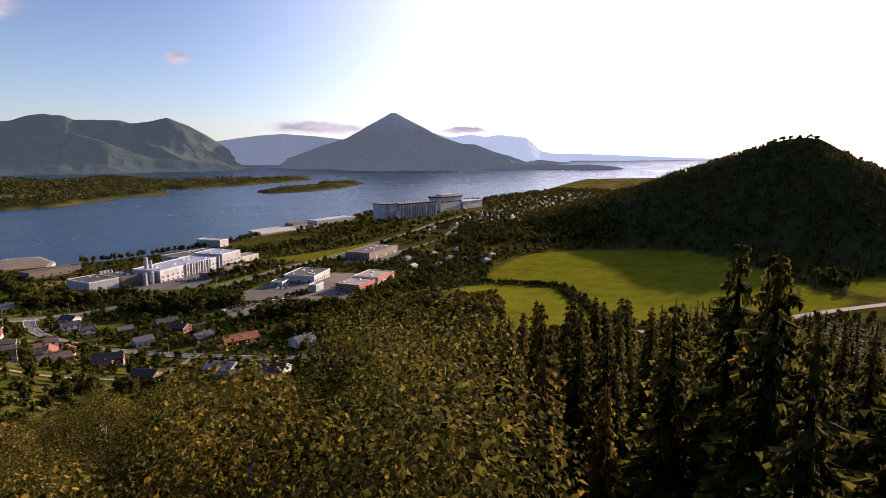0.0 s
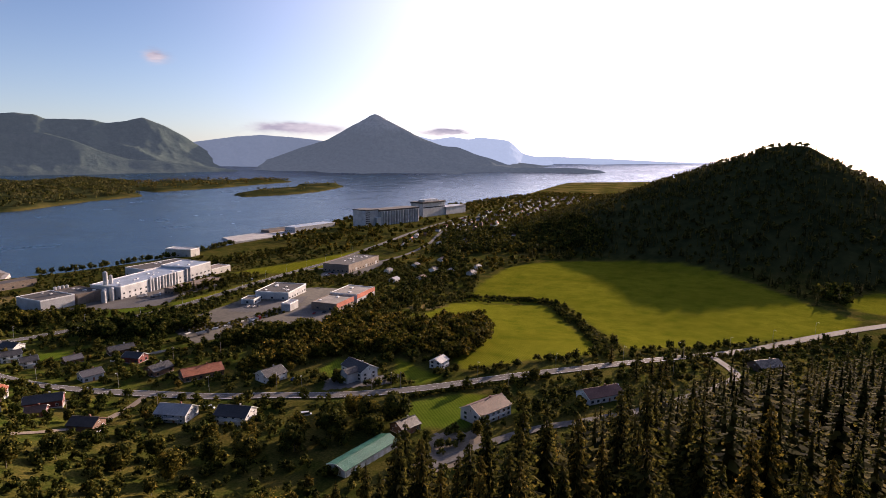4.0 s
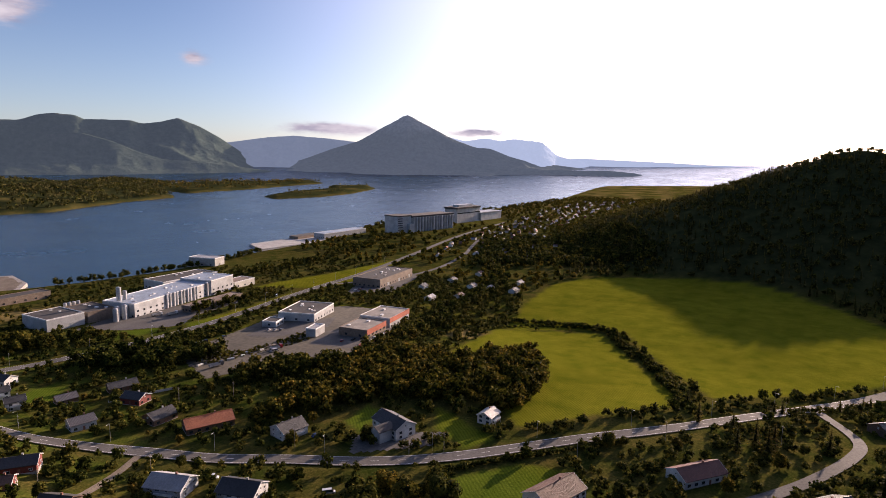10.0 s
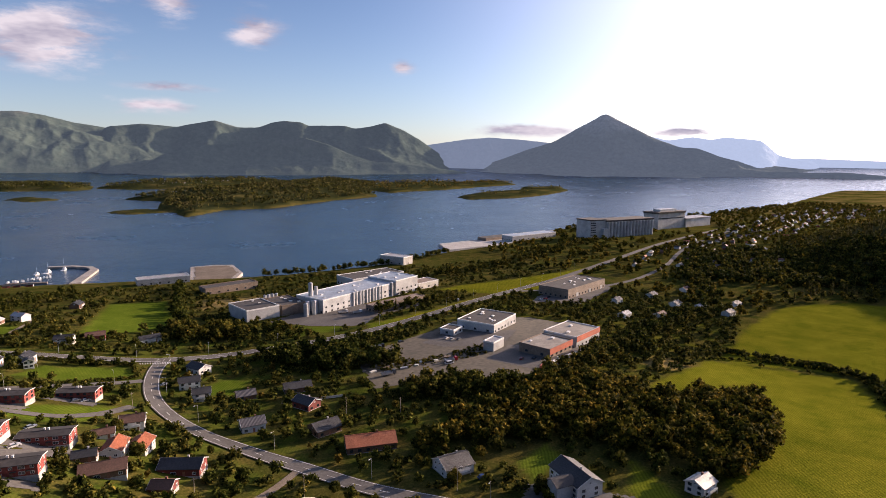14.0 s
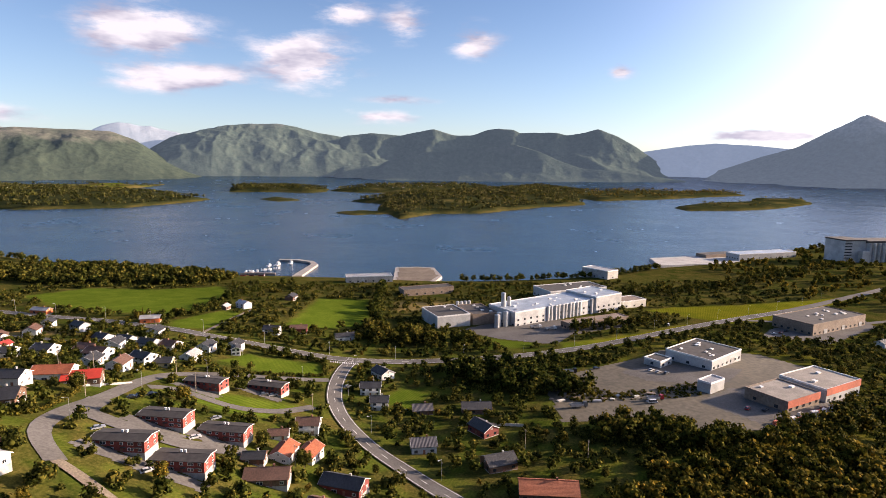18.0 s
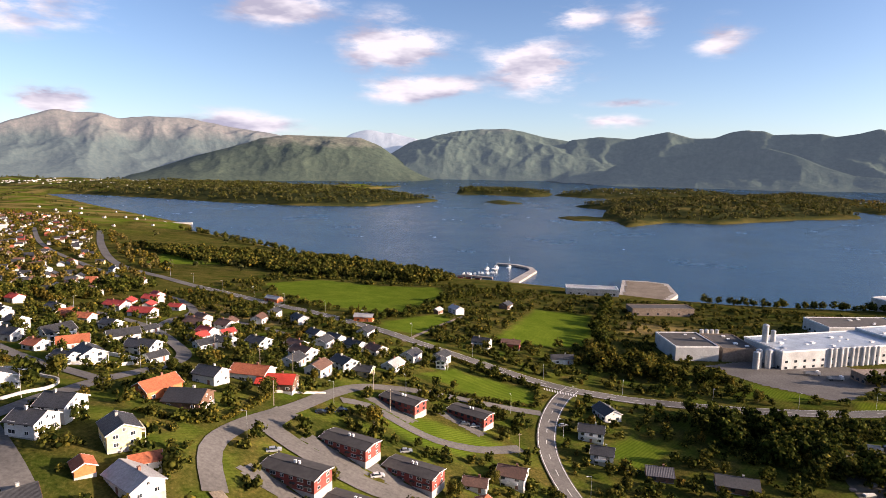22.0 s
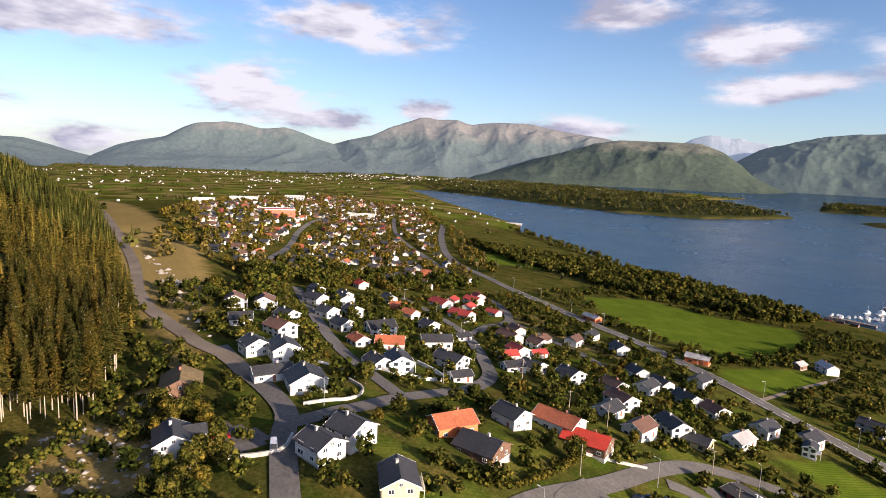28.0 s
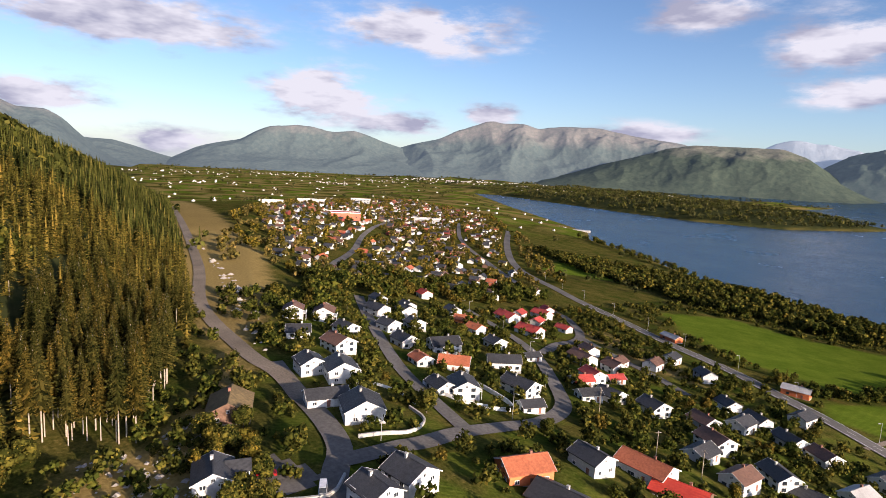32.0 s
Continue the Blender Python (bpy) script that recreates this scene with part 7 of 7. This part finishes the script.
for x, y, s in ((68, 30, 1.5), (60, 36, 1.5), (52, 44, 1.3), (46, 38, 1.4), (62, 46, 1.2), (74, 38, 1.1), (56, 28, 1.2), (40, 48, 1.1), (34, 40, 1.2), (28, 56, 1.0), (18, 62, 1.1), (12, 50, 1.2), (2, 64, 1.0), (-10, 58, 1.1), (-2, 46, 1.2), (20, 44, 1.3), (-22, 70, 1.0), (-34, 64, 1.2)):
    BROAD[int(x) % 3].plant(x, y, s, x * 53 % 360)
g2 = np.random.default_rng(8)
for ring, gap, seed, name, label in ((GROVE, 3.4, 1, "grove", "dense dark grove of broadleaf trees"), (FIELD_WOOD, 3.4, 2, "grove", "dense green wood at the edge of the meadow"), (SHORE_WOOD, 5.0, 3, "shore_wood", "green wood along the shore"), (BELT, 4.2, 4, "tree_belt", "belt of birch and spruce between the housing areas"), (RIGHT_WOOD, 5.5, 5, "grove", "dark wood below the conical hill"), (ROADSIDE, 3.6, 6, "grove", "bushy trees between the yards and the houses"), (VERGE_WOOD, 4.0, 7, "grove", "trees beside the plant")):
    xy = spread(ring, gap, seed)
    xy = xy[inside(ring, xy[:, 0], xy[:, 1]) > 3 * (g2.random(len(xy)) < 0.5)]
    forest(name, label, xy, 0.55 + 0.6 * g2.random(len(xy)), THIN_BROAD if ring in (SHORE_WOOD, RIGHT_WOOD) else MID_BROAD + (MID_GOLD if ring is BELT else []), GREENS)


def row_of(name, label, line, gap, size, sorts, wide=1.0, seed=1):
    q = np.random.default_rng(seed)
    pts = smooth_line(line, gap)
    pts = pts + q.normal(size=pts.shape) * wide
    forest(name, label, pts, size * (0.7 + 0.6 * q.random(len(pts))), sorts, GREENS, "hedge")


row_of("field_hedge", "rough shrubs along the ditch between the two meadows", ((258, 163), (284, 112), (262, 82), (243, 60), (215, 36), (188, 17)), 0.8, 0.95, BUSH, 1.4, 1)
row_of("field_hedge", "rough shrubs along the upper ditch of the meadow", ((284, 112), (262, 142), (238, 156)), 1.3, 0.55, BUSH, 1.0, 2)
row_of("hedge", "trimmed dark hedge along the main road", ((-66, 260), (-46, 252), (-27, 248), (-24, 236), (-25, 228), (-42, 219), (-58, 213)), 0.9, 0.6, BUSH, 0.3, 3)
row_of("hedge", "trimmed hedge along the through road", ((84, 46), (100, 39), (122, 27), (140, 17)), 0.9, 0.6, BUSH, 0.3, 4)
row_of("tree_row", "row of trees between the meadows", ((-114, 306), (-103, 332), (-100, 377), (-89, 433), (-71, 488)), 4.0, 0.7, MID_BROAD, 2.0, 5)
row_of("tree_row", "row of trees beside the strip field", ((-2, 330), (-1, 362), (1, 418), (6, 470)), 3.5, 0.85, MID_BROAD, 2.4, 6)
row_of("tree_row", "row of bushy trees by the plant lawn", ((116, 311), (130, 316), (146, 320), (165, 326), (180, 331)), 3.2, 0.9, MID_BROAD + [(only_crown(spruce_mesh(261, 9, 2.0, 12, 6, 1)), 0)], 1.6, 7)
row_of("tree_row", "bushes along the shore of the plant", ((80, 500), (120, 498), (180, 506), (240, 528), (290, 560)), 3.0, 0.8, MID_BROAD, 3.0, 8)
row_of("tree_row", "bushes along the shore below the fields", ((-590, 760), (-500, 716), (-360, 632), (-250, 586)), 5.0, 0.9, MID_BROAD, 6.0, 9)
row_of("tree_row", "dark row of trees along the back of the plant fields", ((200, 430), (260, 440), (330, 470), (420, 520), (500, 560)), 3.5, 0.9, MID_BROAD, 7.0, 10)
row_of("tree_row", "trees at the corner of the meadow", ((205, 175), (240, 205), (290, 220), (340, 240), (400, 300)), 3.0, 0.9, MID_BROAD, 5.0, 11)
row_of("tree_row", "round dark trees between the meadow and the road", ((448, -36), (436, -30), (424, -30), (414, -38), (406, -42)), 3.0, 1.15, MID_BROAD, 2.0, 14)
row_of("hedge", "hedge round the terrace gardens", ((-88, 154), (-86, 140), (-88, 126), (-100, 120)), 1.0, 0.6, BUSH, 0.3, 12)
row_of("hedge", "young trees along the through road", ((205, -4), (240, -22), (290, -44), (330, -62)), 2.2, 0.9, BUSH + [(only_crown(spruce_mesh(262, 5, 1.5, 9, 6, 1)), 0)], 1.0, 13)

for ring, label in ((((80, 224), (93, 219), (100, 208), (116, 211), (144, 219), (134, 202), (113, 199), (92, 199), (78, 197), (74, 207)), "weeds and scrub between the two yards"), (((71, 175), (85, 179), (98, 179), (109, 170), (93, 158), (83, 155), (68, 163)), "overgrown corner of the yard"), (((109, 163), (119, 170), (127, 167), (127, 160), (116, 155), (108, 156)), "grassy hump at the edge of the yard"), (((73, 246), (98, 256), (120, 258), (115, 250), (94, 245), (74, 240)), "rough grass strip beside the main road")):
    xs, ys = [p[0] for p in ring], [p[1] for p in ring]
    xy = sown(g2, 700, min(xs), max(xs), min(ys), max(ys))
    xy = xy[(inside(ring, xy[:, 0], xy[:, 1]) > 0.5) & off_houses(xy, 0.5)]
    forest("scrub", label, xy, 0.25 + 0.45 * g2.random(len(xy)) ** 2, BUSH, GREENS, "scrub")

# the near hillside: birches below the start, spruces to the side
h1 = np.random.default_rng(21)
hill = sown(h1, 9000, -200, 330, -230, 70)
f = beside(FOOT, hill[:, 0], hill[:, 1])
hill = hill[(f > 3) & ((hill[:, 0] > -95) | (hill[:, 1] < -20)) & off_houses(hill, 2) & off_roads(hill, 2)]
kept = []
for p in hill:
    if all((p[0] - q[0]) ** 2 + (p[1] - q[1]) ** 2 > 13.0 for q in kept[-1500:]):
        kept.append(p)
hill = np.array(kept)
away = np.hypot(hill[:, 0] + 66, hill[:, 1] + 118)
order = np.argsort(away)
singles, others = 0, []
for i in order:
    x, y = hill[i]
    d, az = math.hypot(x + 82, y + 133), math.degrees(math.atan2(x + 82, y + 133))
    birch = az < 51 - 15 * step(22, 62, d) + 5 * wave(x, y, 31, 2)
    if d < 34:
        fall = 0.350 - 0.150 * float(step(36, 68, az)) - 0.150 * float(step(66, 73, az))
    else:
        fall = 0.350 - 0.100 * float(step(32, 40, az)) - 0.035 * float(step(42, 60, az))
    lid = 102.5 - fall * d - (1.5 + 0.075 * d) * h1.random() ** 1.4
    room = lid - ground_at(x, y)
    if not -50 < az < 120 and d > 24:
        continue
    if d < 190:
        if room < 5 or d < 11:
            continue
        if singles < 380:
            if birch:
                BIRCHES[i % 3].plant(x, y, min(room / 13.0, 1.75), 360 * h1.random())
            else:
                SPRUCES[i % 3].plant(x, y, min(room / 17.2, 1.62 if d > 34 else 2.0), 360 * h1.random())
            singles += 1
            continue
    others.append((x, y, birch, min(room, 24) if room > 9 else 9))
others = np.array(others)
ot = others[others[:, 2] < 0.5]
forest("hillside_spruces", "dense spruces on the near hillside", ot[:, :2], ot[:, 3] / 16 * (0.85 + 0.2 * h1.random(len(ot))), MID_SPRUCE, [NEEDLE])
ot = others[others[:, 2] > 0.5]
if len(ot):
    forest("hillside_birches", "birches on the near hillside", ot[:, :2], ot[:, 3] / 10 * (0.8 + 0.2 * h1.random(len(ot))), MID_BROAD, [BIRCH, LEAF, BIRCH])

# the wooded slope above the track
h2 = np.random.default_rng(22)
slope = sown(h2, 19000, -760, -112, -330, 260)
f = beside(FOOT, slope[:, 0], slope[:, 1])
slope = slope[(f > 2) & (f < 330) & (h2.random(len(slope)) < np.clip(1.3 - f / 400, 0.3, 1)) & ((slope[:, 0] < -200) | (slope[:, 1] > -60)) & off_houses(slope, 2)]
f = beside(FOOT, slope[:, 0], slope[:, 1])
slope = slope[inside(DRY[-1], slope[:, 0], slope[:, 1]) < -1]
f = beside(FOOT, slope[:, 0], slope[:, 1])
bare = (slope[:, 0] > -185) & (f < 62) & (slope[:, 1] > 0)
n = 0
STAND = ((-149, 66), (-145, 72), (-147, 79), (-166, 87), (-192, 96), (-212, 88), (-201, 68), (-162, 60))
for x, y in spread(STAND, 2.7, 44)[:150]:
    TALL_SPRUCES[n % 3].plant(x, y, 0.75 + 0.35 * h2.random(), 360 * h2.random())
    n += 1
slope = slope[((slope[:, 0] < -152) | (slope[:, 1] < 20)) & (inside(STAND, slope[:, 0], slope[:, 1]) < 0)]
f = beside(FOOT, slope[:, 0], slope[:, 1])
bare = (slope[:, 0] > -240) & (f < 70) & (slope[:, 1] > 0)
for x, y in slope[bare][:60]:
    TALL_SPRUCES[n % 3].plant(x, y, 0.70 + 0.35 * h2.random(), 360 * h2.random())
    n += 1
slope = np.concatenate([slope[~bare], slope[bare][60:]])
up = wave(slope[:, 0], slope[:, 1], 90, 6) + (beside(FOOT, slope[:, 0], slope[:, 1]) - 85) / 60
near = slope[:, 0] > -330
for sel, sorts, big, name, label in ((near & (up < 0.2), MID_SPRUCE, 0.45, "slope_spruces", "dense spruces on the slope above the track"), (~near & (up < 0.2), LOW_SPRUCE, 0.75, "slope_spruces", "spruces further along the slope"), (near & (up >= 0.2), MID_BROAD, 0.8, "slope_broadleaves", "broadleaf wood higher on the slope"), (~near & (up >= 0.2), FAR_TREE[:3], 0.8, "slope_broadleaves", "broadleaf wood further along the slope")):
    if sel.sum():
        forest(name, label, slope[sel], big + 0.45 * h2.random(int(sel.sum())), sorts, [SUNLIT_NEEDLE, LEAF] if sorts is not MID_BROAD else [LEAF, HEDGE, BIRCH])

SHRUB_EDGE = ((-142, 87), (-156, 96), (-144, 96), (-124, 94), (-108, 84), (-100, 72), (-115, 76))
for k, (x, y) in enumerate(spread(SHRUB_EDGE, 3.0, 45)[:50]):
    BROAD[k % 3].plant(x, y, 0.4 + 0.3 * h2.random(), 360 * h2.random())

UNDER = ((-172, 30), (-158, 52), (-146, 62), (-137, 56), (-118, 48), (-108, 60), (-96, 52), (-104, 26), (-140, 16))
xy = spread(UNDER, 2.6, 46)
forest("undergrowth", "low broadleaf trees below the spruce stand", xy, 0.45 + 0.45 * h2.random(len(xy)), FINE_BROAD, GREENS)


def rubble(label, ring, n, big, seed):
    """Broken rocks of many sizes lying about."""
    q = np.random.default_rng(seed)
    xs, ys = [p[0] for p in ring], [p[1] for p in ring]
    xy = sown(q, n * 4, min(xs), max(xs), min(ys), max(ys))
    xy = xy[inside(ring, xy[:, 0], xy[:, 1]) > 0][:n]
    base = np.array([(1, 0, 0), (-1, 0, 0), (0, 1, 0), (0, -1, 0), (0, 0, 1), (0, 0, -1), (0.7, 0.7, 0.3), (-0.7, 0.6, 0.4)])
    tri = [(0, 6, 4), (6, 2, 4), (2, 7, 4), (7, 1, 4), (1, 3, 4), (3, 0, 4), (6, 0, 5), (2, 6, 5), (7, 2, 5), (1, 7, 5), (3, 1, 5), (0, 3, 5)]
    v, fs = [], []
    for x, y in xy:
        s = big * (0.25 + q.random() ** 3)
        m = base * s * (0.7 + 0.6 * q.random((8, 3))) * (1, 1, 0.65) + (x, y, ground_at(x, y) + 0.1 * s)
        fs += [tuple(i + len(v) for i in t) for t in tri]
        v += m.tolist()
    tagged(mesh_object("rubble", v, fs, STONE), label, "rocks", kind="stuff")


rubble("pale broken rocks beside the gravel track", ((-417, 160), (-355, 153), (-192, 116), (-178, 116), (-251, 138)), 260, 1.5, 51)
rubble("stones and stumps on the cleared slope", ((-144, 68), (-143, 79), (-156, 89), (-146, 93), (-112, 78), (-126, 62)), 200, 0.7, 52)
rubble("rocks along the shore of the fill", ((10, 560), (60, 560), (62, 590), (8, 588)), 120, 1.2, 53)

# the conical hill
h3 = np.random.default_rng(23)
cone_xy = sown(h3, 11000, 380, 1130, -260, 480)
d = np.hypot(cone_xy[:, 0] - 826, cone_xy[:, 1] - 92)
SKIRT = ((380, 215), (470, 250), (560, 200), (640, 40), (600, -60), (470, -50), (389, -40))
cone_xy = cone_xy[((d < 352 + 12 * wave(cone_xy[:, 0], cone_xy[:, 1], 80, 3)) | (inside(SKIRT, cone_xy[:, 0], cone_xy[:, 1]) > 0)) & (cone_xy[:, 0] < 900) & off_open(cone_xy, 2) & off_roads(cone_xy, 2) & (inside(MEADOWS[0], cone_xy[:, 0], cone_xy[:, 1]) < -4)]
forest("conical_hill_wood", "dark mixed wood covering the conical hill", cone_xy, 0.42 + 0.36 * h3.random(len(cone_xy)), LOW_SPRUCE + FAR_BROAD, [HAZED_HILL_LEAF, BIRCH])

# far shores
for ring, n, seed, label in ((HEADLAND, 5000, 24, "low green wood on the headland across the bay"), (POINT, 6200, 25, "low scrubby wood on the point across the fjord"), (LONG_ISLE, 700, 28, "scrub on the long thin island"), (WOOD_ISLE, 900, 29, "low wood on the island in the fjord"), (BACK_ISLE, 900, 30, "low wood along the far channel"), (ISLET, 300, 26, "scrub on the flat skerry")):
    q = np.random.default_rng(seed)
    xs, ys = [p[0] for p in ring], [p[1] for p in ring]
    xy = sown(q, n, max(min(xs), -1700), max(xs), min(ys), max(ys))
    xy = xy[(inside(ring, xy[:, 0], xy[:, 1]) > 9) & (wave(xy[:, 0], xy[:, 1], 180, seed) > -0.35)]
    forest("shore_wood", label, xy, (0.7 if ring is not ISLET else 0.35) + 0.5 * q.random(len(xy)), FAR_TREE, [WOOD, SUNLIT_NEEDLE])
q = np.random.default_rng(27)
plain = sown(q, 6000, -3300, -280, 100, 2700)
s = beside(SHORE, plain[:, 0], plain[:, 1])
plain = plain[((s > 8) | (inside(VALLEY, plain[:, 0], plain[:, 1]) > 8)) & (beside(FOOT, plain[:, 0], plain[:, 1]) < 0) & (wave(plain[:, 0], plain[:, 1], 330, 4) > 0.20) & off_houses(plain, 2) & off_open(plain, 3)]
forest("valley_woods", "scattered woods and tree lines across the valley", plain, (0.42 + 0.35 * q.random(len(plain))) * (1 + np.hypot(plain[:, 0], plain[:, 1]) / 6000), FAR_TREE, [WOOD, SUNLIT_NEEDLE])
tw = sown(q, 4200, -1000, -285, 150, 760)
tw = tw[(inside(FAR_TOWN, tw[:, 0], tw[:, 1]) > -25) & off_roads(tw, 2) & off_houses(tw, 1.5)]
forest("town_trees", "garden trees among the far houses", tw, 0.5 + 0.35 * q.random(len(tw)), FAR_BROAD, [WOOD, LEAF], "trees")
tw = sown(q, 5200, 330, 1500, 180, 880)
tw = tw[(beside(SHORE, tw[:, 0], tw[:, 1]) > 12) & off_roads(tw, 2) & off_houses(tw, 1.5) & (inside(MEADOWS[0], tw[:, 0], tw[:, 1]) < -4) & (np.hypot(tw[:, 0] - 826, tw[:, 1] - 92) > 330)]
forest("town_trees", "garden trees among the houses towards the point", tw, 0.5 + 0.5 * q.random(len(tw)), FAR_BROAD, GREENS, "trees")

# farms and villages across the water and up the valley
vv, vf, vm = [], [], []
HAMLETS = [(q.uniform(-80, -36), q.uniform(1200, 2900)) for _ in range(11)]
for k in range(560):
    if k < 130:
        a, r = radians(q.uniform(-80, -38)), q.uniform(950, 2800)
    elif k < 440:
        mid_a, mid_r = HAMLETS[k % 11]
        a, r = radians(mid_a + q.normal(0, 2.6)), mid_r + q.normal(0, 60)
    else:
        a, r = radians(q.uniform(-34, 22)), q.uniform(2250, 2500)
    x, y = -25 + r * math.sin(a), -10 + r * math.cos(a)
    z = ground_at(x, y)
    if z < 1:
        continue
    w = q.uniform(1.4, 2.6)
    bv, bf = box(x - w, x + w, y - w * 0.8, y + w * 0.8, z - 3, z + 1.9)
    b0 = len(vv)
    vv += bv + [(x - w, y, z + 3.2), (x + w, y, z + 3.2)]
    vf += [tuple(i + b0 for i in t) for t in ((0, 1, 5, 4), (2, 3, 7, 6), (1, 2, 6, 9, 5), (3, 0, 4, 8, 7), (4, 5, 9, 8), (6, 7, 8, 9))]
    vm += [0, 0, 0, 0, 1, 1]
vob = mesh_object("far_village", vv, vf, [WALLS["pale"], ROOFS["brown"]])
vob.data.polygons.foreach_set("material_index", vm)
tagged(vob, "tiny white farms and villages across the valley", "village", kind="stuff")


# ---- from the plan to full size ----
for ob in list(scene.objects):
    if ob.parent is None and ob not in MOUNTAINS and ob.type in {"MESH", "EMPTY"}:
        ob.matrix_basis = Matrix.Diagonal((FULL, FULL, FULL, 1)) @ ob.matrix_basis
